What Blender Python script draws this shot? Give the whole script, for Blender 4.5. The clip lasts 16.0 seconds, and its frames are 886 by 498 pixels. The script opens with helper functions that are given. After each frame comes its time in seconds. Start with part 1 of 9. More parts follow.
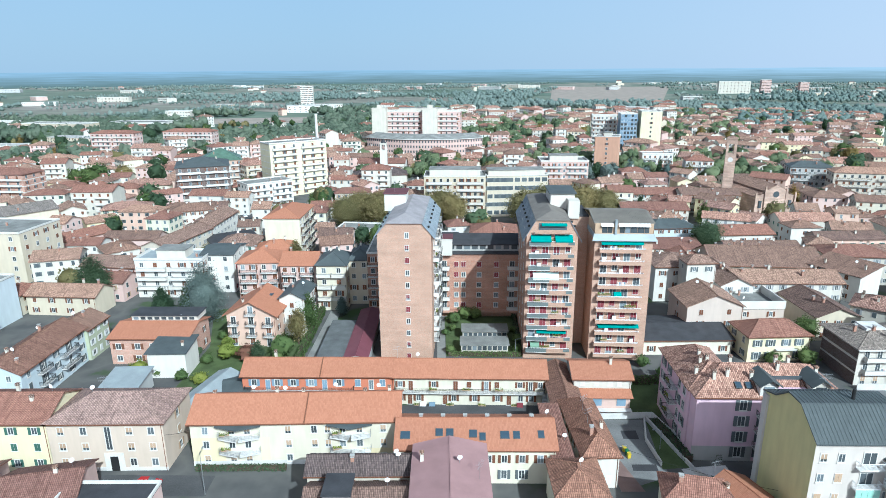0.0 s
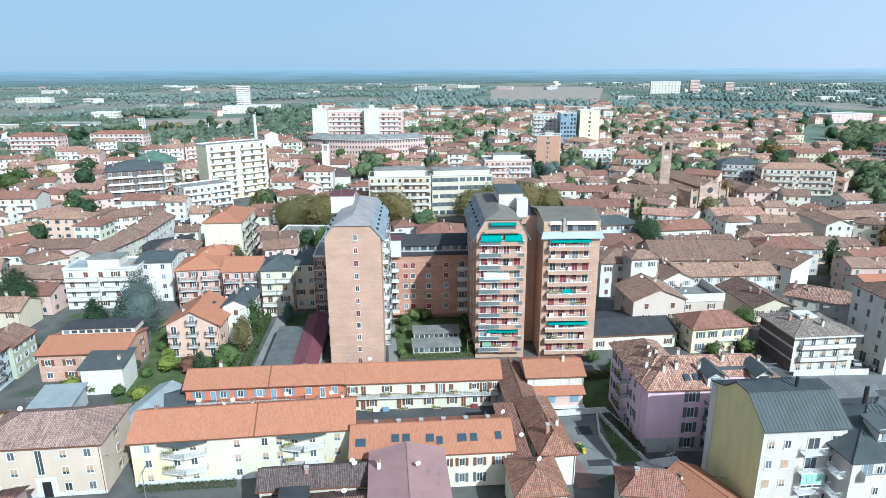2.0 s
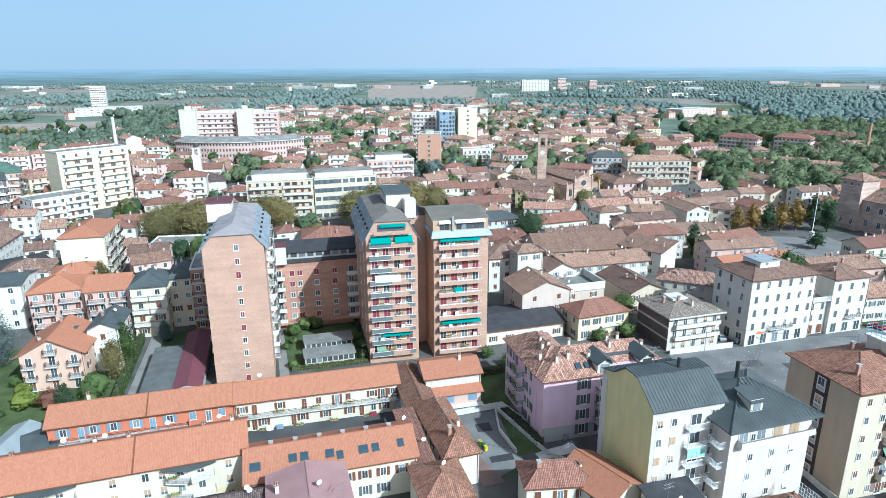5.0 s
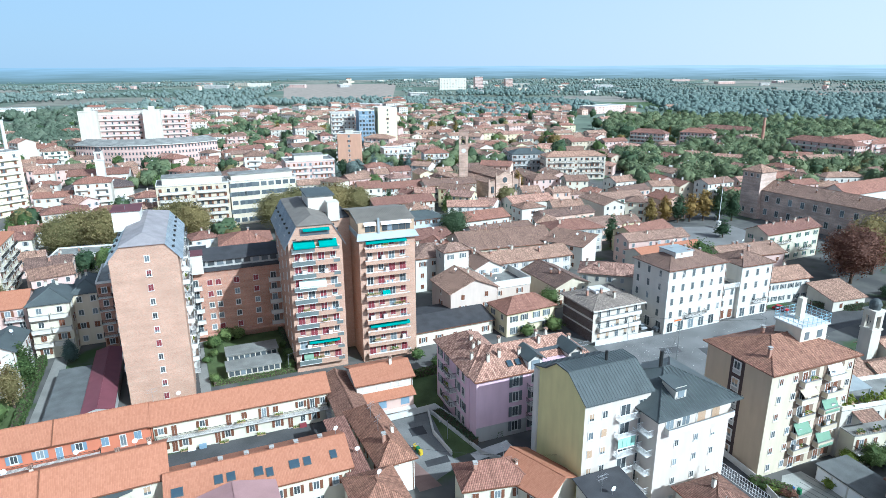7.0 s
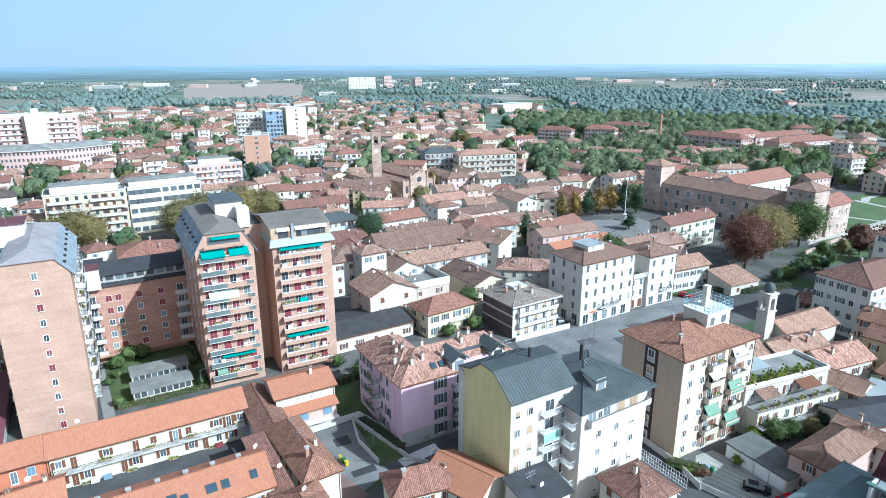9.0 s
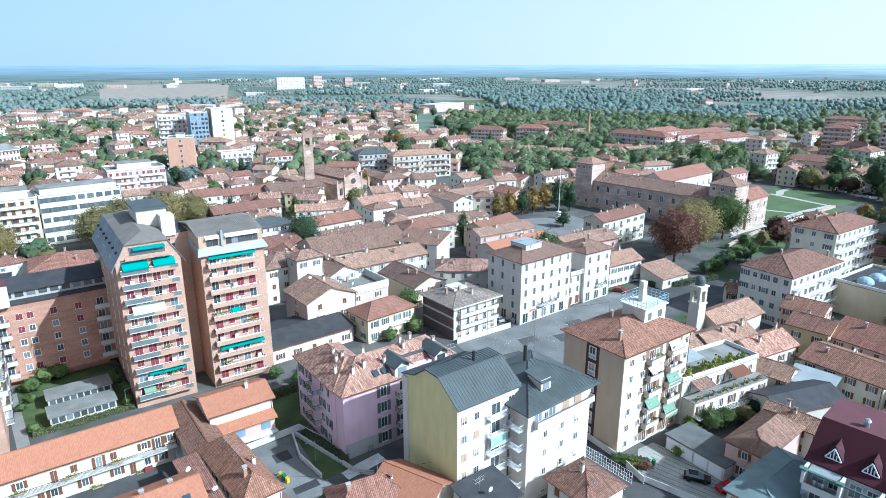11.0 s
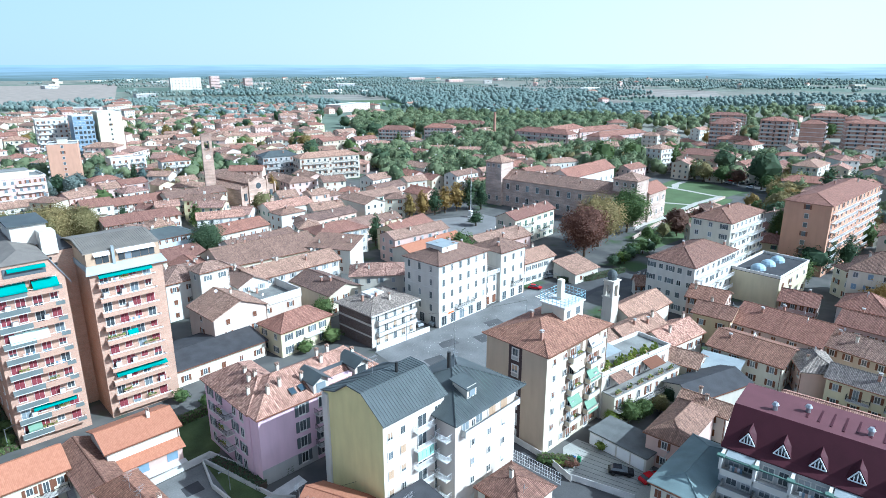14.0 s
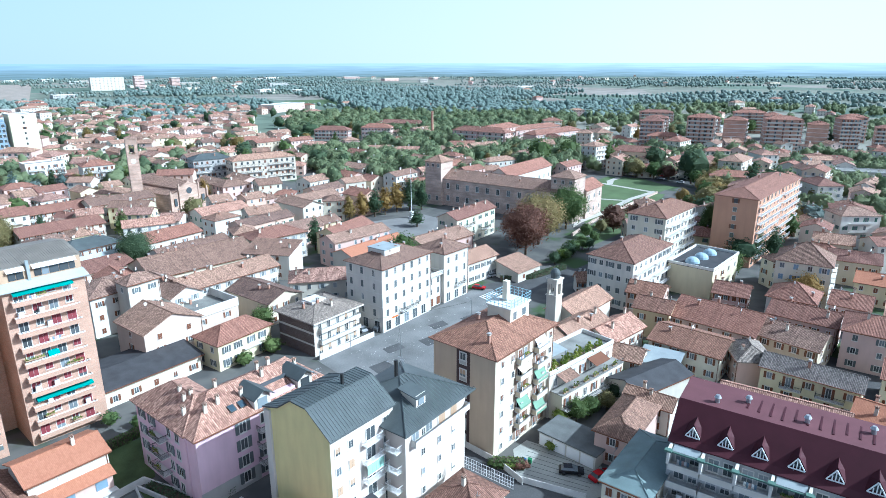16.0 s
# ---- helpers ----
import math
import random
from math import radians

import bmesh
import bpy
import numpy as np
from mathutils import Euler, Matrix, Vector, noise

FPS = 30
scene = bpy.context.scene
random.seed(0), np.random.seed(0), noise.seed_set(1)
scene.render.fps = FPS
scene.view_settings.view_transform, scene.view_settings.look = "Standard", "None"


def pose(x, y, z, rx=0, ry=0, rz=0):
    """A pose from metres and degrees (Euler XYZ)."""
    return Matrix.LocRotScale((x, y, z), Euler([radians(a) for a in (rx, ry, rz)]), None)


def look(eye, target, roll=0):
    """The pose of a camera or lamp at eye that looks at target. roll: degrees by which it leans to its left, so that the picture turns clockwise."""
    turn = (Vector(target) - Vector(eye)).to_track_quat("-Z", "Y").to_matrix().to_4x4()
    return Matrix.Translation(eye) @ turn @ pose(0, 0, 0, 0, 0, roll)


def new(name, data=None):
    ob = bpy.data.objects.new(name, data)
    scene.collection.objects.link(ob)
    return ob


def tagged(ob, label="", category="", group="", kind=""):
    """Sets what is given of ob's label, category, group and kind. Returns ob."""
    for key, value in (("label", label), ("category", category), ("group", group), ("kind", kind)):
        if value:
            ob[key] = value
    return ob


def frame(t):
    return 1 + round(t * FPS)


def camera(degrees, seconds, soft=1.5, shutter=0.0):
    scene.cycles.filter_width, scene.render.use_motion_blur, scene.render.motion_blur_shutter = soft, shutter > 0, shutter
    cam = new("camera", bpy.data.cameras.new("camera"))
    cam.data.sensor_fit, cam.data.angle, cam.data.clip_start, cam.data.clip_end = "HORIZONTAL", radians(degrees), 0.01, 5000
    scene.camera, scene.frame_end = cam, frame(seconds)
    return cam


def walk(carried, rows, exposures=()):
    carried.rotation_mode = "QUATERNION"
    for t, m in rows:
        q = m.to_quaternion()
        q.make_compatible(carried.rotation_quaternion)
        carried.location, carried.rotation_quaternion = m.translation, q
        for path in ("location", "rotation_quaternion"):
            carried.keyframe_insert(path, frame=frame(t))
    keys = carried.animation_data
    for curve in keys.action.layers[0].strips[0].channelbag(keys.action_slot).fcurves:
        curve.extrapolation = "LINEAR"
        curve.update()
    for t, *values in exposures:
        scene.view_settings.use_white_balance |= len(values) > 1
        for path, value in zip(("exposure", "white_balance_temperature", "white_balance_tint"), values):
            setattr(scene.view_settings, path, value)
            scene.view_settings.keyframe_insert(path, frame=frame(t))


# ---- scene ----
# exposure along the flight
EXPOSURES = [(0.0, 0.61, 4980, -2), (16.0, 0.99, 4720, 0)]
cam = camera(71.16, 16.0, soft=0.5)
# seconds, place, and Euler angles of the flying camera
PATH = [
    (0.0, 0.00, -0.00, 68.00, 73.822, 0.346, -0.100),
    (0.5, -0.43, 0.35, 67.93, 73.833, 0.292, -1.699),
    (1.0, -0.81, 0.81, 67.84, 73.834, 0.246, -3.226),
    (1.5, -1.13, 1.29, 67.79, 73.826, 0.222, -4.352),
    (2.0, -1.37, 1.76, 67.78, 73.809, 0.201, -5.478),
    (2.5, -1.55, 2.19, 67.74, 73.798, 0.195, -6.795),
    (3.0, -1.71, 2.62, 67.75, 73.766, 0.202, -8.310),
    (3.5, -1.82, 3.09, 67.75, 73.740, 0.204, -10.492),
    (4.0, -1.93, 3.59, 67.77, 73.716, 0.191, -12.718),
    (6.5, -1.93, 6.18, 67.77, 73.571, 0.236, -21.797),
    (7.0, -1.87, 6.69, 67.80, 73.519, 0.227, -23.837),
    (7.5, -1.75, 7.17, 67.79, 73.485, 0.226, -25.934),
    (8.0, -1.67, 7.68, 67.81, 73.459, 0.229, -27.956),
    (8.5, -1.57, 8.16, 67.83, 73.432, 0.238, -30.019),
    (9.0, -1.48, 8.67, 67.83, 73.409, 0.210, -31.934),
    (9.5, -1.34, 9.25, 67.86, 73.371, 0.175, -33.696),
    (12.0, -0.14, 12.31, 67.59, 73.436, 0.097, -40.977),
    (12.5, 0.16, 12.88, 67.63, 73.410, 0.106, -42.554),
    (13.0, 0.45, 13.41, 67.64, 73.386, 0.088, -44.033),
    (13.5, 0.75, 14.00, 67.63, 73.382, 0.065, -45.334),
    (14.0, 1.09, 14.61, 67.64, 73.368, 0.063, -46.609),
    (14.5, 1.44, 15.13, 67.69, 73.336, 0.074, -47.940),
    (15.0, 1.81, 15.64, 67.81, 73.305, 0.096, -49.253),
    (15.5, 2.23, 16.15, 67.84, 73.283, 0.094, -50.900),
    (16.0, 2.62, 16.75, 67.80, 73.270, 0.093, -52.366),
]
walk(cam, [(t, pose(x, y, z, rx, ry, rz)) for t, x, y, z, rx, ry, rz in PATH], EXPOSURES)

# ---- light ----
SUN_AZ, SUN_EL = 28.0, 36.0  # degrees: to the right of straight behind the first camera, and above the horizon
world = bpy.data.worlds.new("world")
scene.world = world
world.use_nodes = True
wn, wl = world.node_tree.nodes, world.node_tree.links
sky = wn.new("ShaderNodeTexSky")
sky.sky_type = "NISHITA"
sky.sun_disc = False
sky.sun_elevation = radians(SUN_EL)
sky.sun_rotation = radians(180 - SUN_AZ)
sky.altitude = 70
sky.air_density, sky.dust_density, sky.ozone_density = 1.0, 0.6, 3.0
# haze: the low sky fades to pale blue, whiter on the sun's side
geo = wn.new("ShaderNodeTexCoord")
sep = wn.new("ShaderNodeSeparateXYZ")
wl.new(geo.outputs["Generated"], sep.inputs[0])
toward = wn.new("ShaderNodeVectorMath")
toward.operation = "DOT_PRODUCT"
toward.inputs[1].default_value = (math.sin(radians(SUN_AZ)), -math.cos(radians(SUN_AZ)), 0)
wl.new(geo.outputs["Generated"], toward.inputs[0])
glow = wn.new("ShaderNodeMapRange")
for k, v in zip(("From Min", "From Max", "To Min", "To Max"), (-0.95, 0.25, 0.0, 1.0)):
    glow.inputs[k].default_value = v
wl.new(toward.outputs["Value"], glow.inputs["Value"])
pale = wn.new("ShaderNodeMix")
pale.data_type = "RGBA"
pale.inputs[6].default_value, pale.inputs[7].default_value = (0.312, 0.37, 0.423, 1), (0.60, 0.555, 0.59, 1)
wl.new(glow.outputs[0], pale.inputs[0])
dim = wn.new("ShaderNodeMix")
dim.data_type, dim.blend_type = "RGBA", "MULTIPLY"
dim.inputs[0].default_value, dim.inputs[7].default_value = 1.0, (0.075, 0.075, 0.075, 1)
wl.new(sky.outputs[0], dim.inputs[6])
low = wn.new("ShaderNodeMapRange")
for k, v in zip(("From Min", "From Max", "To Min", "To Max"), (0.0, 0.7, 0.95, 0.5)):
    low.inputs[k].default_value = v
wl.new(sep.outputs[2], low.inputs["Value"])
hazy = wn.new("ShaderNodeMix")
hazy.data_type = "RGBA"
wl.new(low.outputs[0], hazy.inputs[0])
wl.new(dim.outputs[2], hazy.inputs[6])
wl.new(pale.outputs[2], hazy.inputs[7])
sun_way = Vector((math.sin(radians(SUN_AZ)) * math.cos(radians(SUN_EL)), -math.cos(radians(SUN_AZ)) * math.cos(radians(SUN_EL)), math.sin(radians(SUN_EL))))
near_sun = wn.new("ShaderNodeVectorMath")  # bright air round the sun
near_sun.operation = "DOT_PRODUCT"
near_sun.inputs[1].default_value = sun_way
wl.new(geo.outputs["Generated"], near_sun.inputs[0])
clip = wn.new("ShaderNodeMath")
clip.operation = "MAXIMUM"
clip.inputs[1].default_value = 0.0
wl.new(near_sun.outputs["Value"], clip.inputs[0])
fall = wn.new("ShaderNodeMath")
fall.operation = "POWER"
fall.inputs[1].default_value = 6.0
wl.new(clip.outputs[0], fall.inputs[0])
aureole = wn.new("ShaderNodeMix")
aureole.data_type, aureole.blend_type = "RGBA", "ADD"
aureole.inputs[7].default_value = (1.25, 1.14, 1.0, 1)
aureole.clamp_factor = False
wl.new(fall.outputs[0], aureole.inputs[0])
up = wn.new("ShaderNodeMapRange")
for k, v in zip(("From Min", "From Max", "To Min", "To Max"), (0.15, 0.65, 1.0, 0.5)):
    up.inputs[k].default_value = v
wl.new(sep.outputs[2], up.inputs["Value"])
fade = wn.new("ShaderNodeMix")  # the sky deepens towards the zenith
fade.data_type, fade.blend_type = "RGBA", "MULTIPLY"
fade.inputs[0].default_value = 1.0
wl.new(hazy.outputs[2], fade.inputs[6])
wl.new(up.outputs[0], fade.inputs[7])
wl.new(fade.outputs[2], aureole.inputs[6])
wl.new(aureole.outputs[2], wn["Background"].inputs[0])
wn["Background"].inputs[1].default_value = 1.0
sun = new("sun", bpy.data.lights.new("sun", "SUN"))
sun.data.energy, sun.data.angle, sun.data.color = 4.1, radians(0.6), (1.0, 0.93, 0.82)
sun.matrix_world = look(sun_way * 200, (0, 0, 0))

# ---- materials ----


def shader(name, rough=0.8, metal=0.0):
    m = bpy.data.materials.new(name)
    m.use_nodes = True
    b = m.node_tree.nodes["Principled BSDF"]
    b.inputs["Roughness"].default_value, b.inputs["Metallic"].default_value = rough, metal
    b.inputs["Specular IOR Level"].default_value = 0.25
    return m, m.node_tree.nodes, m.node_tree.links, b


def ramp_of(n, stops):
    r = n.new("ShaderNodeValToRGB")
    e = r.color_ramp.elements
    while len(e) < len(stops):
        e.new(0.5)
    for k, (p, col) in enumerate(stops):
        e[k].position, e[k].color = p, (*col, 1)
    return r


def shade(col, k):
    return tuple(min(1, max(0, v * k)) for v in col)


def noise_of(n, l, scale, detail=4, source=None):
    t = n.new("ShaderNodeTexNoise")
    t.inputs["Scale"].default_value, t.inputs["Detail"].default_value = scale, detail
    if source:
        l.new(source, t.inputs["Vector"])
    return t


def mix_of(n, l, mode, fac, a, b):
    x = n.new("ShaderNodeMix")
    x.data_type, x.blend_type = "RGBA", mode
    for sock, val in ((x.inputs[0], fac), (x.inputs[6], a), (x.inputs[7], b)):
        if isinstance(val, (int, float)):
            sock.default_value = val
        elif isinstance(val, tuple):
            sock.default_value = (*val, 1)
        else:
            l.new(val, sock)
    return x.outputs[2]


def math_of(n, l, op, a, b=0.0):
    x = n.new("ShaderNodeMath")
    x.operation = op
    for k, val in enumerate((a, b)):
        if isinstance(val, (int, float)):
            x.inputs[k].default_value = val
        else:
            l.new(val, x.inputs[k])
    return x.outputs[0]


def bump_of(n, l, b, height, strength, dist=0.02):
    x = n.new("ShaderNodeBump")
    x.inputs["Strength"].default_value, x.inputs["Distance"].default_value = strength, dist
    l.new(height, x.inputs["Height"])
    l.new(x.outputs[0], b.inputs["Normal"])


def plain(name, col, rough=0.7, metal=0.0, var=0.12, scale=1.5, spread=0.0):
    """A surface with grain and stains at two scales; spread varies it from object to object."""
    m, n, l, b = shader(name, rough, metal)
    c = n.new("ShaderNodeTexCoord")
    big, fine = noise_of(n, l, scale * 0.25, 5, c.outputs["Object"]), noise_of(n, l, scale * 6, 3, c.outputs["Object"])
    r1 = ramp_of(n, [(0.3, shade(col, 1 - var)), (0.7, shade(col, 1 + var * 0.6))])
    l.new(big.outputs[0], r1.inputs[0])
    r2 = ramp_of(n, [(0.25, (1 - var * 0.6,) * 3), (0.75, (1 + var * 0.3,) * 3)])
    l.new(fine.outputs[0], r2.inputs[0])
    out = mix_of(n, l, "MULTIPLY", 1.0, r1.outputs[0], r2.outputs[0])
    if spread:
        info = n.new("ShaderNodeObjectInfo")
        r3 = ramp_of(n, [(0.0, (1 - spread,) * 3), (1.0, (1 + spread,) * 3)])
        l.new(info.outputs["Random"], r3.inputs[0])
        out = mix_of(n, l, "MULTIPLY", 1.0, out, r3.outputs[0])
    l.new(out, b.inputs["Base Color"])
    bump_of(n, l, b, fine.outputs[0], 0.25, 0.01)
    return m


def plaster(name, col, stain=0.10):
    """Painted plaster: streaks of rain run down it, and patches have faded."""
    m, n, l, b = shader(name, 0.9)
    uv = n.new("ShaderNodeUVMap")
    mp = n.new("ShaderNodeMapping")
    mp.inputs["Scale"].default_value = (0.7, 0.12, 1)
    col = shade(col, 0.9)
    l.new(uv.outputs[0], mp.inputs[0])
    streak = noise_of(n, l, 1.0, 5, mp.outputs[0])
    cloud, fine = noise_of(n, l, 0.22, 4, uv.outputs[0]), noise_of(n, l, 9, 3, uv.outputs[0])
    r1 = ramp_of(n, [(0.3, shade(col, 1 - stain)), (0.62, col)])
    l.new(streak.outputs[0], r1.inputs[0])
    r2 = ramp_of(n, [(0.3, (1 - stain * 0.6,) * 3), (0.7, (1.03,) * 3)])
    l.new(cloud.outputs[0], r2.inputs[0])
    out = mix_of(n, l, "MULTIPLY", 1.0, r1.outputs[0], r2.outputs[0])
    info = n.new("ShaderNodeObjectInfo")
    r3 = ramp_of(n, [(0.0, (0.90, 0.87, 0.83)), (0.5, (0.97, 0.97, 0.97)), (1.0, (1.0, 1.0, 1.0))])
    l.new(info.outputs["Random"], r3.inputs[0])
    l.new(mix_of(n, l, "MULTIPLY", 1.0, out, r3.outputs[0]), b.inputs["Base Color"])
    bump_of(n, l, b, fine.outputs[0], 0.2, 0.008)
    return m


def tiles(name, low, high, patch=0.5, pitch=0.27, course=0.38, spread=1.0, relief=0.9, lift=0.9):
    """Clay roof tiles in courses: every tile has its own tone, with rounded rolls, and lichen in patches."""
    m, n, l, b = shader(name, 0.85)
    uv = n.new("ShaderNodeUVMap")
    sep = n.new("ShaderNodeSeparateXYZ")
    l.new(uv.outputs[0], sep.inputs[0])
    u, v = math_of(n, l, "DIVIDE", sep.outputs[0], pitch), math_of(n, l, "DIVIDE", sep.outputs[1], course)
    com = n.new("ShaderNodeCombineXYZ")
    l.new(math_of(n, l, "FLOOR", u), com.inputs[0])
    l.new(math_of(n, l, "FLOOR", v), com.inputs[1])
    white = n.new("ShaderNodeTexWhiteNoise")
    white.noise_dimensions = "3D"
    l.new(com.outputs[0], white.inputs["Vector"])
    big = noise_of(n, l, 0.35, 5, uv.outputs[0])
    mid = tuple((p + q) / 2 for p, q in zip(low, high))
    r1 = ramp_of(n, [(0.0, low), (0.5, mid), (1.0, high)])
    blend = math_of(n, l, "ADD", math_of(n, l, "MULTIPLY", white.outputs[0], 1 - patch * 0.5), math_of(n, l, "MULTIPLY", math_of(n, l, "SUBTRACT", big.outputs[0], 0.25), patch))
    l.new(blend, r1.inputs[0])
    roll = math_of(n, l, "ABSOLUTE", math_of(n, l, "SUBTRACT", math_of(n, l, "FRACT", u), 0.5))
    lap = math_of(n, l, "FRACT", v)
    # roll shading put into the colour: crests lightened, furrows and laps darkened
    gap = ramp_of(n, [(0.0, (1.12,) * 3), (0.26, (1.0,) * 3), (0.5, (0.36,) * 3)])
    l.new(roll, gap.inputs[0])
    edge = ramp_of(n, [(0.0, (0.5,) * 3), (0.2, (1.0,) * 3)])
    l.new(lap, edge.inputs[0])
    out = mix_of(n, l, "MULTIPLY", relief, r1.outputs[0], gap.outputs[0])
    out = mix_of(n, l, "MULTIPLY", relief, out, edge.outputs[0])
    row = n.new("ShaderNodeTexWhiteNoise")
    row.noise_dimensions = "1D"
    l.new(math_of(n, l, "FLOOR", u), row.inputs["W"])
    r5 = ramp_of(n, [(0.0, (0.78,) * 3), (1.0, (1.14,) * 3)])
    l.new(row.outputs[0], r5.inputs[0])
    out = mix_of(n, l, "MULTIPLY", relief * 0.8, out, r5.outputs[0])
    info = n.new("ShaderNodeObjectInfo")
    r4 = ramp_of(n, [(0.0, (0.80, 0.80, 0.84)), (0.5, (1.0, 0.97, 0.95)), (1.0, (1.16, 1.08, 1.02))])
    l.new(info.outputs["Random"], r4.inputs[0])
    l.new(mix_of(n, l, "MULTIPLY", spread, out, r4.outputs[0]), b.inputs["Base Color"])
    h = math_of(n, l, "SUBTRACT", math_of(n, l, "MULTIPLY", lap, 0.5), math_of(n, l, "MULTIPLY", roll, 1.6))
    bump_of(n, l, b, h, lift, 0.07)
    return m


def masonry(name, col, joint, bw=0.25, bh=0.075, patch=0.25):
    m, n, l, b = shader(name, 0.9)
    uv = n.new("ShaderNodeUVMap")
    br = n.new("ShaderNodeTexBrick")
    br.inputs["Scale"].default_value = 1.0
    br.inputs["Brick Width"].default_value, br.inputs["Row Height"].default_value = bw, bh
    br.inputs["Mortar Size"].default_value = bh * 0.13
    br.inputs["Color1"].default_value, br.inputs["Color2"].default_value = (*shade(col, 0.82), 1), (*shade(col, 1.16), 1)
    br.inputs["Mortar"].default_value = (*joint, 1)
    l.new(uv.outputs[0], br.inputs["Vector"])
    mp = n.new("ShaderNodeMapping")
    mp.inputs["Scale"].default_value = (0.12, 1.1, 1)
    l.new(uv.outputs[0], mp.inputs[0])
    course = noise_of(n, l, 1.0, 3, mp.outputs[0])
    cloud = noise_of(n, l, 0.16, 5, uv.outputs[0])
    r0 = ramp_of(n, [(0.3, (1 - patch * 0.6,) * 3), (0.7, (1 + patch * 0.35,) * 3)])
    l.new(course.outputs[0], r0.inputs[0])
    r1 = ramp_of(n, [(0.3, (1 - patch,) * 3), (0.7, (1 + patch * 0.4,) * 3)])
    l.new(cloud.outputs[0], r1.inputs[0])
    out = mix_of(n, l, "MULTIPLY", 1.0, br.outputs[0], r0.outputs[0])
    out = mix_of(n, l, "MULTIPLY", 1.0, out, r1.outputs[0])
    l.new(out, b.inputs["Base Color"])
    bump_of(n, l, b, br.outputs[1], -0.4, 0.01)
    return m


def leafy(name, low, high):
    m, n, l, b = shader(name, 0.75)
    g = n.new("ShaderNodeNewGeometry")
    info = n.new("ShaderNodeObjectInfo")
    r = ramp_of(n, [(0.0, low), (0.55, tuple((p + q) / 2 for p, q in zip(low, high))), (1.0, high)])
    l.new(g.outputs["Random Per Island"], r.inputs[0])
    r2 = ramp_of(n, [(0.0, (0.8, 0.85, 0.8)), (1.0, (1.2, 1.1, 1.0))])
    l.new(info.outputs["Random"], r2.inputs[0])
    tone = mix_of(n, l, "MULTIPLY", 1.0, r.outputs[0], r2.outputs[0])
    l.new(tone, b.inputs["Base Color"])
    thin = n.new("ShaderNodeBsdfTranslucent")
    l.new(tone, thin.inputs[0])
    both = n.new("ShaderNodeMixShader")
    both.inputs[0].default_value = 0.4
    l.new(b.outputs[0], both.inputs[1])
    l.new(thin.outputs[0], both.inputs[2])
    l.new(both.outputs[0], n["Material Output"].inputs[0])
    return m


def glazing(name, col, rough=0.08):
    m, n, l, b = shader(name, rough)
    info = n.new("ShaderNodeObjectInfo")
    r = ramp_of(n, [(0.0, shade(col, 0.5)), (0.7, col), (1.0, shade(col, 2.4))])
    l.new(info.outputs["Random"], r.inputs[0])
    l.new(r.outputs[0], b.inputs["Base Color"])
    b.inputs["Specular IOR Level"].default_value = 0.6
    return m


WALL = {k: plaster("plaster_" + k, v) for k, v in dict(
    cream=(0.73, 0.68, 0.55), yellow=(0.78, 0.70, 0.47), white=(0.71, 0.68, 0.62), pale=(0.66, 0.615, 0.53), beige=(0.64, 0.53, 0.43), blush=(0.64, 0.54, 0.47), pink=(0.76, 0.55, 0.64),
    rose=(0.68, 0.51, 0.46), peach=(0.72, 0.52, 0.42), shell=(0.64, 0.57, 0.51), olive=(0.85, 0.80, 0.41), green=(0.50, 0.54, 0.40), red=(0.60, 0.22, 0.13), grey=(0.50, 0.50, 0.49),
    sand=(0.64, 0.56, 0.43), tan=(0.57, 0.46, 0.335), straw=(0.72, 0.66, 0.46), brickred=(0.60, 0.36, 0.25), ochre=(0.66, 0.52, 0.32), lilac=(0.62, 0.42, 0.55), blue=(0.60, 0.66, 0.69), dark=(0.16, 0.14, 0.14), salmon=(0.66, 0.48, 0.43), stone=(0.46, 0.38, 0.32)).items()}
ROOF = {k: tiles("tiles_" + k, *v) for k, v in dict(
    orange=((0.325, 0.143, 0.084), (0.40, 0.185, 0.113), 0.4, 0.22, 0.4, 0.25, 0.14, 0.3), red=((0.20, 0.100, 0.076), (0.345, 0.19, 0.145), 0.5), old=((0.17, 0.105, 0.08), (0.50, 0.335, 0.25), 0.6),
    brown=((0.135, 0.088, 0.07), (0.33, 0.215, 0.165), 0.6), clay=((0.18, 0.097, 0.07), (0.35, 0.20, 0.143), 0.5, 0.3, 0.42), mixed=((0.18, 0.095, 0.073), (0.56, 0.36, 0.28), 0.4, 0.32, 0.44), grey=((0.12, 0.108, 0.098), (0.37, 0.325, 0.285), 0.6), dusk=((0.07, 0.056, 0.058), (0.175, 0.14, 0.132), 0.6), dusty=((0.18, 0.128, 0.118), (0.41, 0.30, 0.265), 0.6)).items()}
BRICK = masonry("brick_tower", (0.465, 0.28, 0.20), (0.46, 0.36, 0.28), 0.25, 0.075, 0.15)
BRICK_RED = masonry("brick_red", (0.44, 0.225, 0.155), (0.42, 0.31, 0.25))
BRICK_BROWN = masonry("brick_brown", (0.14, 0.10, 0.09), (0.2, 0.17, 0.15))
BRICK_OLD = masonry("brick_old", (0.57, 0.39, 0.30), (0.45, 0.36, 0.3), 0.3, 0.09, 0.4)
STONE = masonry("castle_wall", (0.57, 0.42, 0.345), (0.50, 0.43, 0.38), 0.5, 0.2, 0.35)
BRICK_ESTATE = masonry("brick_estate", (0.50, 0.28, 0.21), (0.5, 0.4, 0.33))
BLUE_PANEL = plain("blue_panel", (0.20, 0.27, 0.35), 0.4)
CONCRETE = plain("concrete", (0.42, 0.41, 0.39), 0.9, 0, 0.2)
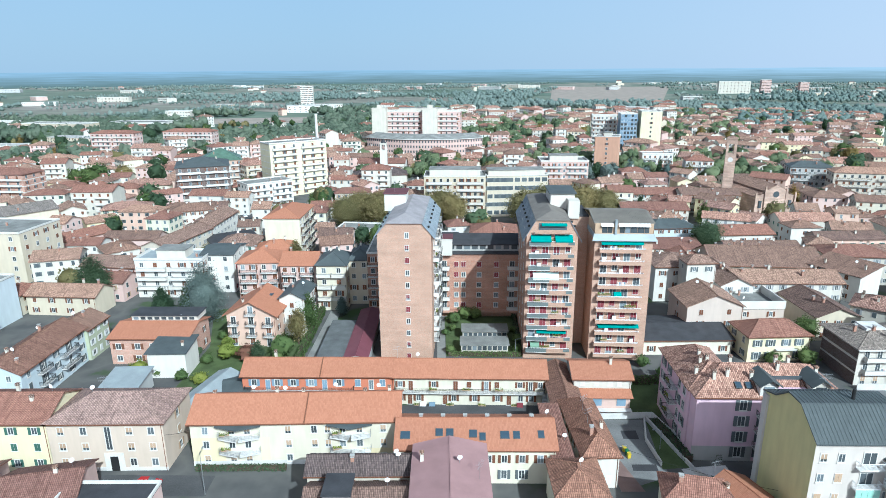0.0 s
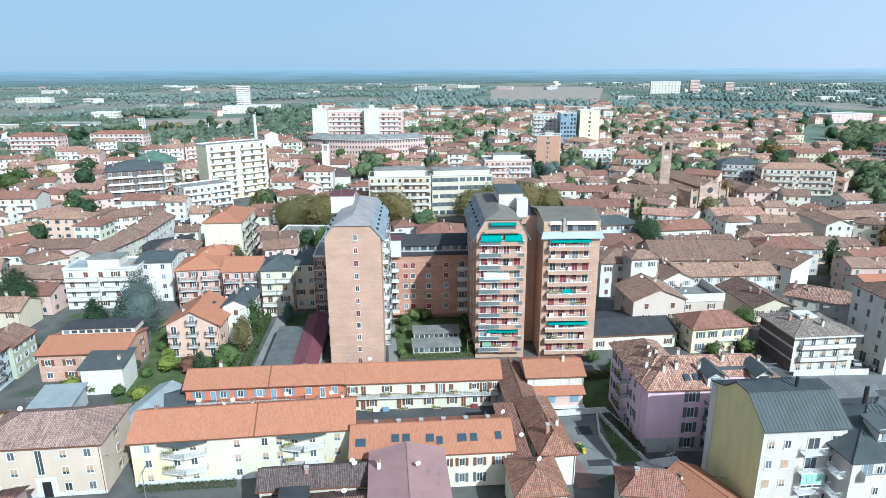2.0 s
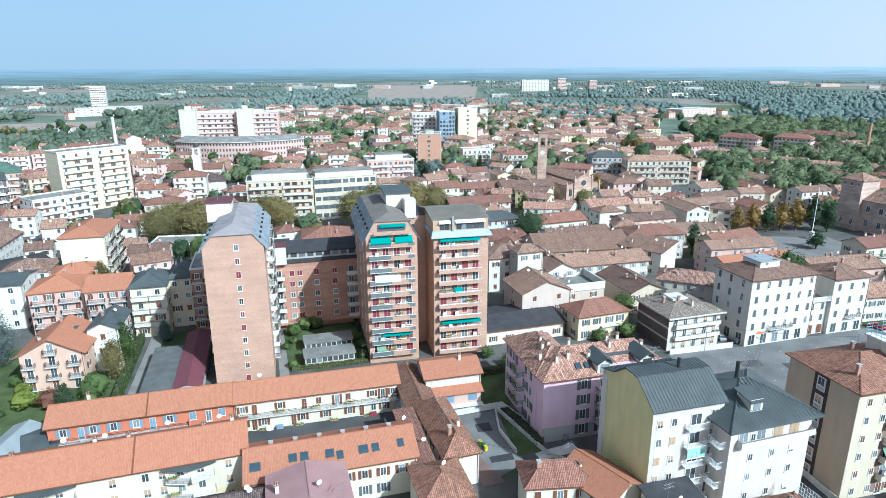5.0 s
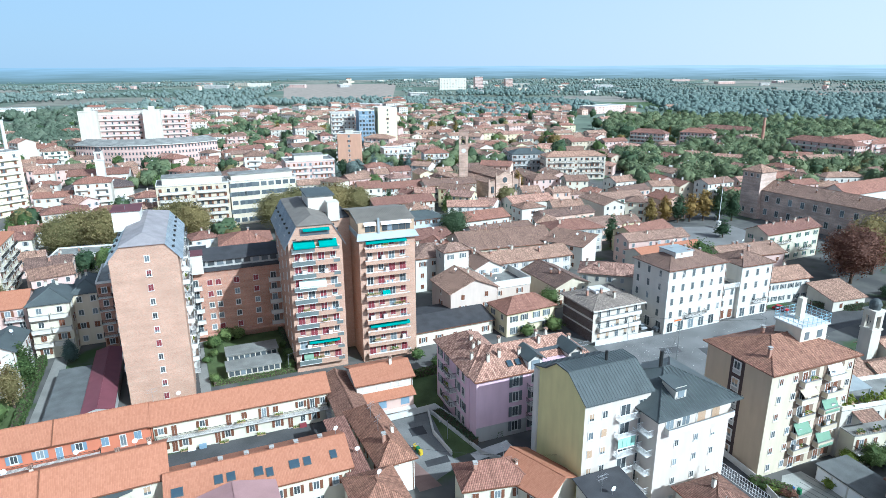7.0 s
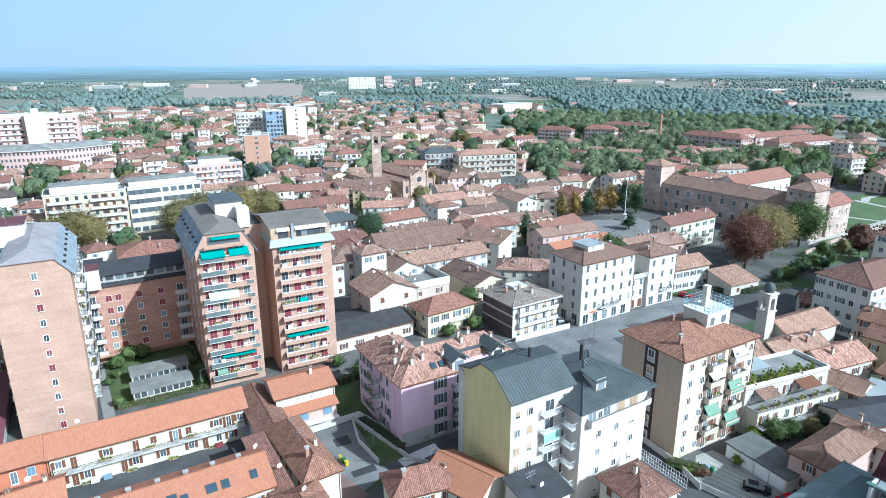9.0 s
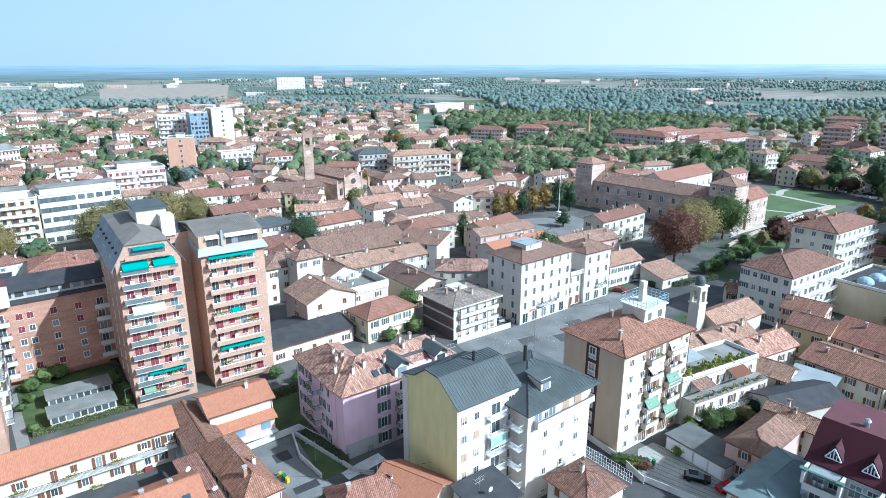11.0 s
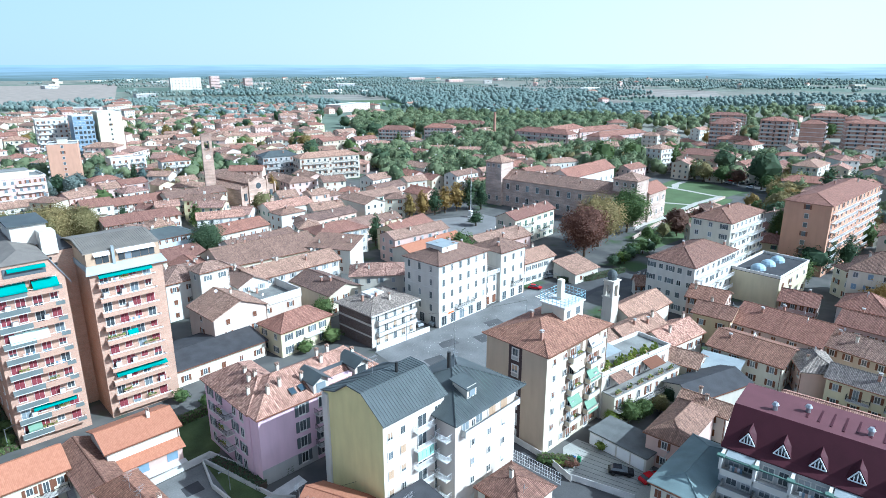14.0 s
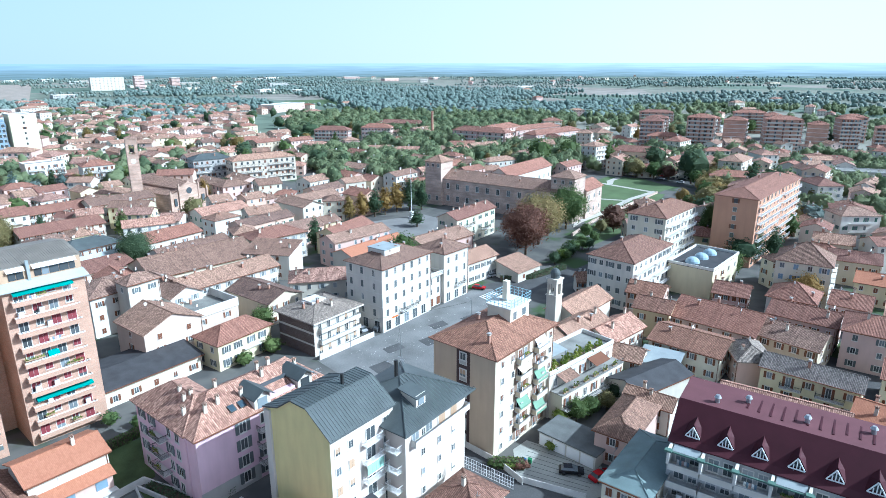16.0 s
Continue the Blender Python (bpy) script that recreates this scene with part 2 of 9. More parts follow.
PALE_CONCRETE = plain("pale_concrete", (0.62, 0.60, 0.57), 0.9, 0, 0.18)
TRIM = plain("trim", (0.62, 0.60, 0.56), 0.7)
ZINC = plain("zinc_sheet", (0.082, 0.094, 0.096), 0.6, 0.0, 0.2)
ZINC_LIGHT = plain("light_zinc", (0.30, 0.33, 0.34), 0.5, 0.0, 0.15)
SLATE = plain("grey_roofing", (0.055, 0.055, 0.06), 0.75, 0, 0.25)
BITUMEN = plain("bitumen_roofing", (0.24, 0.24, 0.225), 0.9, 0, 0.35, 1.0)
PURPLE = plain("purple_roofing", (0.33, 0.20, 0.195), 0.8, 0, 0.12)
BORDEAUX = plain("bordeaux_sheet", (0.052, 0.011, 0.018), 0.6, 0.0, 0.15)
MAUVE = plain("mauve_roofing", (0.125, 0.052, 0.06), 0.7, 0, 0.12)
TEAL = plain("patina_slate", (0.17, 0.22, 0.22), 0.7, 0, 0.2)
TURQUOISE = plain("turquoise_awning", (0.015, 0.25, 0.22), 0.8)
GREEN_CLOTH = plain("pale_green_cloth", (0.18, 0.28, 0.20), 0.85)
IRON = plain("dark_iron", (0.05, 0.05, 0.05), 0.5, 0.6)
STEEL = plain("grey_steel", (0.40, 0.41, 0.42), 0.4, 0.7)
WHITE = plain("white_enamel", (0.80, 0.80, 0.80), 0.4, 0, 0.05)
GLASS = glazing("window_glass", (0.095, 0.11, 0.12))
SHUT = {k: plain("shutter_" + k, v, 0.7, 0, 0.12, 1.5, 0.1) for k, v in dict(brown=(0.16, 0.07, 0.04), grey=(0.33, 0.34, 0.35), green=(0.06, 0.13, 0.10), wine=(0.20, 0.045, 0.055), blue=(0.20, 0.28, 0.36), white=(0.66, 0.66, 0.64), slate=(0.115, 0.13, 0.135), tan=(0.42, 0.30, 0.20)).items()}
ASPHALT = plain("asphalt", (0.085, 0.085, 0.087), 0.95, 0, 0.3, 0.6)
PAVING = plain("paving", (0.24, 0.235, 0.22), 0.9, 0, 0.22, 0.8)
GRASS = plain("grass_cover", (0.085, 0.115, 0.045), 0.95, 0, 0.35, 1.0)
SOIL = plain("ploughed_field", (0.31, 0.265, 0.225), 0.95, 0, 0.2, 0.2)
WATER = plain("river_water", (0.05, 0.07, 0.06), 0.15)
PAINT = plain("road_paint", (0.7, 0.7, 0.68), 0.8, 0, 0.2)
BARK = plain("bark", (0.10, 0.075, 0.055), 0.95, 0, 0.3, 4)
# far, haze and distant leaves: aerial haze painted in as a paler colour
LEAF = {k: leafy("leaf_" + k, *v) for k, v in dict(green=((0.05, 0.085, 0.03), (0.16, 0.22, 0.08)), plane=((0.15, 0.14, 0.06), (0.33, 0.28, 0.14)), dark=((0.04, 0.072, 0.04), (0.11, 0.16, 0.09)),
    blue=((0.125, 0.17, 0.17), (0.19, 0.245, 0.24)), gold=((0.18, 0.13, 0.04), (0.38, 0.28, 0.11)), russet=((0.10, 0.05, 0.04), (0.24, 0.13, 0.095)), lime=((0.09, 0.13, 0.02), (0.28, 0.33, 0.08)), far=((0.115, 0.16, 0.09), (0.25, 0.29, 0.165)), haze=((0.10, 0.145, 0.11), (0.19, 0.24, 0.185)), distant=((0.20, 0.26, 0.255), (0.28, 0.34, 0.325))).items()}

# ---- building blocks ----


class Geo:
    """Collects faces for one mesh; every face gets a map in metres, along the level and up the slope."""

    def __init__(self):
        self.v, self.f, self.m = [], [], []

    def face(self, pts, m=0):
        k = len(self.v)
        self.v.extend(tuple(p) for p in pts)
        self.f.append(tuple(range(k, k + len(pts))))
        self.m.append(m)

    def box(self, x0, x1, y0, y1, z0, z1, m=0, floor=True):
        a, b, c, d = (x0, y0), (x1, y0), (x1, y1), (x0, y1)
        for p, q in ((a, b), (b, c), (c, d), (d, a)):
            self.face([(*p, z0), (*q, z0), (*q, z1), (*p, z1)], m)
        self.face([(*p, z1) for p in (a, b, c, d)], m)
        if floor:
            self.face([(*p, z0) for p in (d, c, b, a)], m)

    def slab(self, pts, t, m=0):
        """A plate of thickness t under the polygon pts (counter-clockwise from above)."""
        low = [(x, y, z - t) for x, y, z in pts]
        self.face(pts, m)
        self.face(low[::-1], m)
        for k in range(len(pts)):
            j = (k + 1) % len(pts)
            self.face([low[k], low[j], pts[j], pts[k]], m)

    def tube(self, x, y, z0, z1, r0, r1, sides=8, m=0):
        ring = [(math.cos(2 * math.pi * k / sides), math.sin(2 * math.pi * k / sides)) for k in range(sides)]
        for k in range(sides):
            p, q = ring[k], ring[(k + 1) % sides]
            self.face([(x + p[0] * r0, y + p[1] * r0, z0), (x + q[0] * r0, y + q[1] * r0, z0), (x + q[0] * r1, y + q[1] * r1, z1), (x + p[0] * r1, y + p[1] * r1, z1)], m)
        if r1 > 0.001:
            self.face([(x + p[0] * r1, y + p[1] * r1, z1) for p in ring], m)

    def beam(self, a, b, r, m=0, r2=None):
        a, b = Vector(a), Vector(b)
        way = (b - a).normalized()
        side = way.cross(Vector((0.3, 0.2, 0.93))).normalized()
        other = way.cross(side)
        r2 = r if r2 is None else r2
        ring = [side * math.cos(math.pi * k / 2.5) + other * math.sin(math.pi * k / 2.5) for k in range(5)]
        for k in range(5):
            p, q = ring[k], ring[(k + 1) % 5]
            self.face([a + q * r, a + p * r, b + p * r2, b + q * r2], m)
        self.face([b + p * r2 for p in ring[::-1]], m)

    def mesh(self, name, mats):
        me = bpy.data.meshes.new(name)
        me.from_pydata(self.v, [], self.f)
        for mt in mats:
            me.materials.append(mt)
        me.polygons.foreach_set("material_index", self.m)
        uv = me.uv_layers.new(name="UVMap")
        co = np.array(self.v, dtype=float)
        sizes = np.array([len(f) for f in self.f])
        starts = np.concatenate(([0], np.cumsum(sizes)[:-1]))
        corner = np.concatenate([np.array(f) for f in self.f])
        flat = np.zeros((len(corner), 2))
        for size in np.unique(sizes):
            at = starts[sizes == size][:, None] + np.arange(size)
            p = co[corner[at]]
            n = np.cross(p[:, 1] - p[:, 0], p[:, 2] - p[:, 0])
            s = np.linalg.norm(n, axis=1, keepdims=True)
            n = np.where(s > 1e-9, n / np.maximum(s, 1e-9), (0.0, 0.0, 1.0))
            u = np.stack((-n[:, 1], n[:, 0], np.zeros(len(n))), 1)
            s = np.linalg.norm(u, axis=1, keepdims=True)
            u = np.where(s > 1e-3, u / np.maximum(s, 1e-3), (1.0, 0.0, 0.0))
            w = np.cross(n, u)
            flat[at] = np.stack((np.einsum("ijk,ik->ij", p, u), np.einsum("ijk,ik->ij", p, w)), 2)
        uv.data.foreach_set("uv", flat.ravel())
        me.update()
        return me


def put(name, data, parent=None, at=(0, 0, 0), turn=0.0, label="", scale=None):
    ob = new(name, data)
    ob.matrix_basis = pose(*at, 0, 0, turn)
    if scale:
        ob.scale = scale
    if parent is not None:
        ob.parent = parent
    return tagged(ob, label)


def part(name, geo, mats, parent, label=""):
    return put(name, geo.mesh(name, mats if isinstance(mats, (list, tuple)) else [mats]), parent, label=label)


def thing(name, x, y, rot, label, category, group="", z=0.0, kind=""):
    ob = put(name, None, None, (x, y, z), rot)
    ob.empty_display_size = 0.5
    return tagged(ob, label, category, group, kind)


TAKEN = []  # footprints: centre, half sizes, turn


def claim(x, y, rot, w, d):
    TAKEN.append((x, y, w / 2, d / 2, math.cos(radians(rot)), math.sin(radians(rot))))


def is_free(x, y, r):
    for cx, cy, hw, hd, c, s in TAKEN:
        dx, dy = x - cx, y - cy
        u, v = abs(dx * c + dy * s), abs(dy * c - dx * s)
        if u < hw + r and v < hd + r:
            return False
    return True


def fits(x, y, rot, w, d):
    """Whether a rectangle keeps clear of all footprints."""
    t = np.array(TAKEN)
    c, sn = math.cos(radians(rot)), math.sin(radians(rot))
    u, v = np.meshgrid(np.linspace(-w / 2, w / 2, 7), np.linspace(-d / 2, d / 2, 4))
    px, py = x + u.ravel() * c - v.ravel() * sn, y + u.ravel() * sn + v.ravel() * c
    near = t[np.hypot(t[:, 0] - x, t[:, 1] - y) < np.hypot(t[:, 2], t[:, 3]) + max(w, d)]
    if not len(near):
        return True
    dx, dy = px[:, None] - near[:, 0], py[:, None] - near[:, 1]
    inside = (np.abs(dx * near[:, 4] + dy * near[:, 5]) < near[:, 2] + 0.3) & (np.abs(dy * near[:, 4] - dx * near[:, 5]) < near[:, 3] + 0.3)
    return not inside.any()


MESHES = {}


def window_mesh(w, h, shut="brown", state="open", frame=None):
    """A window in its opening's frame, with a sill, and shutters that stand open, are closed or are missing."""
    key = ("window", w, h, shut, state)
    if key not in MESHES:
        g = Geo()
        f = 0.07
        g.box(-w / 2, w / 2, -0.02, 0.02, 0, h, 1)
        for x0, x1, z0, z1 in ((-w / 2 - f, -w / 2 + f, -f, h + f), (w / 2 - f, w / 2 + f, -f, h + f), (-w / 2, w / 2, h - f, h + f), (-w / 2, w / 2, -f, f), (-0.035, 0.035, 0, h)):
            g.box(x0, x1, -0.06, 0.02, z0, z1, 0, False)
        g.box(-w / 2 - 0.15, w / 2 + 0.15, -0.16, 0.02, -f - 0.06, -f, 3)
        if state == "open":
            for s in (-1, 1):
                x0, x1 = sorted((s * w / 2 + s * f, s * (w + f)))
                g.box(x0, x1, -0.10, -0.03, -0.02, h + 0.02, 2)
        elif state == "closed":
            for s in (-1, 1):
                x0, x1 = sorted((s * 0.02, s * w / 2))
                g.box(x0, x1, -0.09, -0.03, 0, h, 2)
        elif state == "roller":
            g.box(-w / 2 + f, w / 2 - f, -0.05, -0.02, h * 0.35, h - f, 2)
        MESHES[key] = g.mesh("window", [TRIM, GLASS, SHUT[shut], PALE_CONCRETE])
    return MESHES[key]


def rail_mesh(w, d, style="bars", slab=0.18):
    """A balcony's slab, with a solid parapet or glass where it has one."""
    key = ("balcony", round(w, 2), d, style)
    if key not in MESHES:
        g = Geo()
        g.box(-w / 2, w / 2, -d, 0.0, -slab, 0, 0)
        if style not in ("bars", "pale"):
            m = {"solid": 2, "sand": 4}.get(style, 3)
            for x0, x1, y0, y1 in ((-w / 2, w / 2, -d, -d + 0.1), (-w / 2, -w / 2 + 0.1, -d + 0.1, 0), (w / 2 - 0.1, w / 2, -d + 0.1, 0)):
                g.box(x0, x1, y0, y1, 0.0, 0.85, m)
                g.box(x0, x1, y0, y1, 0.85, 0.98, 1)
        MESHES[key] = g.mesh("balcony", [PALE_CONCRETE, STEEL, WALL["white"], GLASS, WALL["sand"]])
        g = Geo()
        for p, q in (((-w / 2, -d), (w / 2, -d)), ((-w / 2, -d), (-w / 2, 0)), ((w / 2, -d), (w / 2, 0))):
            n = max(2, int(math.dist(p, q) / 0.16))
            for k in range(n + 1):
                x, y = p[0] + (q[0] - p[0]) * k / n, p[1] + (q[1] - p[1]) * k / n
                g.box(x - 0.015, x + 0.015, y - 0.015, y + 0.015, 0, 1.0, 0, False)
            x0, x1, y0, y1 = min(p[0], q[0]), max(p[0], q[0]), min(p[1], q[1]), max(p[1], q[1])
            g.box(x0 - 0.03, x1 + 0.03, y0 - 0.03, y1 + 0.03, 0.98, 1.04, 0)
        MESHES[key + ("rail",)] = g.mesh("rail", [WHITE if style == "pale" else IRON])
    return MESHES[key]


def put_balcony(th, w, d, style, at, turn):
    ob = put("balcony", rail_mesh(w, d, style), th, at, turn)
    if style in ("bars", "pale"):
        put("rail", MESHES[("balcony", round(w, 2), d, style, "rail")], ob)
    return ob


def chimney_mesh(h=1.6, kind="plaster"):
    key = ("chimney", h, kind)
    if key not in MESHES:
        g = Geo()
        g.box(-0.27, 0.27, -0.24, 0.24, -0.6, h - 0.2, 0)
        g.box(-0.34, 0.34, -0.31, 0.31, h - 0.2, h - 0.12, 1)
        for x in (-0.21, 0.21):
            for y in (-0.18, 0.18):
                g.box(x - 0.06, x + 0.06, y - 0.06, y + 0.06, h - 0.12, h + 0.12, 0)
        g.slab([(-0.38, -0.34, h + 0.18), (0.38, -0.34, h + 0.18), (0.38, 0.34, h + 0.18), (-0.38, 0.34, h + 0.18)], 0.08, 1)
        MESHES[key] = g.mesh("chimney", [WALL["pale"] if kind == "plaster" else BRICK_RED, ROOF["old"] if kind == "plaster" else CONCRETE])
    return MESHES[key]


def dish_mesh():
    if "dish" not in MESHES:
        g = Geo()
        rim = [(0.42 * math.cos(k * math.pi / 6), 0.42 * math.sin(k * math.pi / 6)) for k in range(12)]
        for k in range(12):
            p, q = rim[k], rim[(k + 1) % 12]
            g.face([(p[0], -0.12, p[1] + 1.2), (q[0], -0.12, q[1] + 1.2), (0, 0, 1.2)], 0)
            g.face([(q[0], -0.11, q[1] + 1.2), (p[0], -0.11, p[1] + 1.2), (0, 0.02, 1.2)], 0)
        g.tube(0, 0.05, -0.3, 1.2, 0.03, 0.03, 6, 1)
        g.beam((0, -0.1, 0.8), (0, -0.5, 1.15), 0.02, 1)
        MESHES["dish"] = g.mesh("satellite_dish", [WHITE, STEEL])
    return MESHES["dish"]


def aerial_mesh():
    if "aerial" not in MESHES:
        g = Geo()
        g.tube(0, 0, -0.3, 3.0, 0.03, 0.02, 5)
        for z, n in ((2.9, 7), (2.3, 5)):
            g.beam((-0.9, 0, z), (0.9, 0, z), 0.02)
            for k in range(n):
                x = -0.8 + 1.6 * k / (n - 1)
                g.beam((x, -0.35, z), (x, 0.35, z), 0.012)
        MESHES["aerial"] = g.mesh("aerial", [STEEL])
    return MESHES["aerial"]


def roof_geo(w, d, h, kind, rise, over=0.5, axis="x", t=0.18):
    """Roof plates and, for gables, the triangles of wall below them. Returns roof, wall top and a function for the height."""
    g, tri = Geo(), Geo()
    a, b = w / 2 + over, d / 2 + over
    drop = rise * over / (d / 2 if axis == "x" else w / 2)
    if kind == "gable" and axis == "x":
        z0, z1 = h - drop + t, h + rise + t
        g.slab([(-a, -b, z0), (a, -b, z0), (a, 0, z1), (-a, 0, z1)], t)
        g.slab([(-a, 0, z1), (a, 0, z1), (a, b, z0), (-a, b, z0)], t)
        for k in range(int(2 * a / 0.42)):
            x = -a + 0.42 * k
            g.box(x, x + 0.36, -0.11, 0.11, z1 - 0.05, z1 + 0.08, 0, False)
        for x in (-w / 2, w / 2):
            p = [(x, d / 2, h), (x, -d / 2, h), (x, 0, h + rise)]
            tri.face(p if x < 0 else [p[1], p[0], p[2]])
        hz = lambda x, y: h + rise * (1 - abs(y) / (d / 2)) + t
    elif kind == "gable":
        z0, z1 = h - drop + t, h + rise + t
        g.slab([(-a, b, z0), (-a, -b, z0), (0, -b, z1), (0, b, z1)], t)
        g.slab([(0, b, z1), (0, -b, z1), (a, -b, z0), (a, b, z0)], t)
        for k in range(int(2 * b / 0.42)):
            y = -b + 0.42 * k
            g.box(-0.11, 0.11, y, y + 0.36, z1 - 0.05, z1 + 0.08, 0, False)
        for y in (-d / 2, d / 2):
            p = [(-w / 2, y, h), (w / 2, y, h), (0, y, h + rise)]
            tri.face(p if y < 0 else [p[1], p[0], p[2]])
        hz = lambda x, y: h + rise * (1 - abs(x) / (w / 2)) + t
    elif kind == "hip":
        s = min(a, b)
        rx, ry = max(0.0, a - s) + 0.01, max(0.0, b - s) + 0.01
        z0, z1 = h + t - rise * over / s, h + rise + t
        P, Q = [(-a, -b, z0), (a, -b, z0), (a, b, z0), (-a, b, z0)], [(-rx, -ry, z1), (rx, -ry, z1), (rx, ry, z1), (-rx, ry, z1)]
        for k in range(4):
            j = (k + 1) % 4
            pts = [P[k], P[j], Q[j], Q[k]]
            if math.dist(Q[k], Q[j]) < 0.05:
                pts = [P[k], P[j], Q[j]]
            g.slab(pts, t)
            g.beam(P[k], Q[k], 0.12)
        g.beam((-rx - 0.01, 0 if rx > ry else -ry, z1), (rx + 0.01, 0 if rx > ry else ry, z1), 0.12)
        hz = lambda x, y: h + t + rise * min(1, (a - abs(x)) / s, (b - abs(y)) / s)
    elif kind == "shed":
        z0, z1 = h + t - drop, h + rise + t
        g.slab([(-a, -b, z0), (a, -b, z0), (a, b, z1), (-a, b, z1)], t)
        tri.face([(-w / 2, d / 2, h), (-w / 2, -d / 2, h), (-w / 2, d / 2, h + rise)])
        tri.face([(w / 2, -d / 2, h), (w / 2, d / 2, h), (w / 2, d / 2, h + rise)])
        tri.face([(w / 2, d / 2, h), (-w / 2, d / 2, h), (-w / 2, d / 2, h + rise), (w / 2, d / 2, h + rise)])
        hz = lambda x, y: h + t + rise * (y + d / 2) / d
    else:
        g.box(-w / 2 - 0.1, w / 2 + 0.1, -d / 2 - 0.1, d / 2 + 0.1, h, h + 0.12)
        k = rise if rise > 0 else 0.35
        for x0, x1, y0, y1 in ((-w / 2 - 0.12, w / 2 + 0.12, -d / 2 - 0.12, -d / 2 + 0.15), (-w / 2 - 0.12, w / 2 + 0.12, d / 2 - 0.15, d / 2 + 0.12), (-w / 2 - 0.12, -w / 2 + 0.15, -d / 2 + 0.15, d / 2 - 0.15), (w / 2 - 0.15, w / 2 + 0.12, -d / 2 + 0.15, d / 2 - 0.15)):
            g.box(x0, x1, y0, y1, h + 0.12, h + 0.12 + k, 1)
        hz = lambda x, y: h + 0.12
    return g, tri, hz


SIDES = {"f": (0, 0, -1), "r": (90, 1, 0), "b": (180, 0, 1), "l": (-90, -1, 0)}


def on_side(side, u, z, w, d, out=0.0):
    """A place on a facade: u metres from its middle, and the turn of what sits there."""
    turn, sx, sy = SIDES[side]
    if sx == 0:
        return (u * -sy, sy * (d / 2 + out), z), turn
    return (sx * (w / 2 + out), u * sx, z), turn


def house(x, y, rot, w, d, h, label, roof="gable", rise=2.2, wall="cream", tile="orange", axis="x", floors=None, cols="f4r2b4l2", shut="brown", chimneys=2, dishes=1, over=0.5,
          name="house", category="house", balconies="", seed=None, winsize=(1.0, 1.4), mixed=0.3, base=0.0, first=0, group="", gutter=True, pitched=None, aerials=0, states=None):
    """A house: walls, roof, windows floor by floor on each side, chimneys, and balconies (side, floor, middle, width)."""
    rnd = random.Random(seed if seed is not None else int(abs(x * 13 + y * 7)))
    claim(x, y, rot, w, d)
    th = thing(name, x, y, rot, label, category, group)
    body = Geo()
    body.box(-w / 2, w / 2, -d / 2, d / 2, -0.3, h, 0, False)
    g, tri, hz = roof_geo(w, d, h, roof, rise, over, axis)
    for f, m in zip(tri.f, tri.m):
        body.face([tri.v[k] for k in f], 0)
    wall_mat = WALL[wall] if isinstance(wall, str) else wall
    roof_mat = ROOF[tile] if isinstance(tile, str) else tile
    part("wall", body, wall_mat, th)
    part("roof", g, [roof_mat, TRIM], th)
    if gutter and roof in ("gable", "hip") and w > 5:
        if axis == "x" or roof == "hip":
            yy = -(d / 2 + over)
            gg = Geo()
            gg.box(-w / 2 - over, w / 2 + over, yy - 0.14, yy, h - 0.22, h - 0.06)
            part("gutter", gg, SHUT["brown"], th)
        gg = Geo()
        gg.tube(w / 2 - 0.25, -d / 2 - 0.08, 0, h - 0.1, 0.06, 0.06, 6)
        part("downpipe", gg, SHUT["brown"], th)
    fl = floors if floors is not None else max(1, round(h / 3.1))
    step = h / fl
    want = {}
    k = 0
    while k < len(cols):
        j = k + 1
        while j < len(cols) and cols[j].isdigit():
            j += 1
        want[cols[k]] = int(cols[k + 1:j])
        k = j
    for side, n in want.items():
        span = w if side in "fb" else d
        for f in range(first, fl):
            for c in range(n):
                u = span * ((c + 0.5) / n - 0.5)
                s = rnd.random()
                st = rnd.choice(states) if states else ("closed" if s < mixed * 0.6 else "roller" if s < mixed else "open")
                ww, hh = winsize
                z = base + f * step + min(0.95, step - hh - 0.3)
                blocked = any(bs == side and bf == f and abs(bu - u) < bw / 2 for bs, bf, bu, bw in balconies) if balconies else False
                if blocked:
                    hh, z = 2.2, base + f * step + 0.15
                at_, turn = on_side(side, u, z, w, d, 0.02)
                put("window", window_mesh(ww, hh, shut, st), th, at_, turn)
    if balconies:
        for bs, bf, bu, bw in balconies:
            at_, turn = on_side(bs, bu, base + bf * step + 0.1, w, d)
            put_balcony(th, bw, 1.2, "bars", at_, turn)
    for c in range(chimneys):
        cx, cy = rnd.uniform(-w * 0.42, w * 0.42), rnd.uniform(-d * 0.3, d * 0.3)
        put("chimney", chimney_mesh(rnd.choice((1.0, 1.3, 1.6)), rnd.choice(("plaster", "brick"))), th, (cx, cy, hz(cx, cy) - 0.1))
    for c in range(dishes):
        cx, cy = rnd.uniform(-w * 0.42, w * 0.42), rnd.uniform(-d * 0.2, d * 0.2)
        put("dish", dish_mesh(), th, (cx, cy, hz(cx, cy) - 0.1), rnd.uniform(-20, 50) - rot, "white satellite dish")
    for c in range(aerials):
        cx, cy = rnd.uniform(-w * 0.4, w * 0.4), rnd.uniform(-d * 0.15, d * 0.15)
        put("aerial", aerial_mesh(), th, (cx, cy, hz(cx, cy) - 0.1), rnd.uniform(0, 90))
    return th, hz

# ---- setting ----


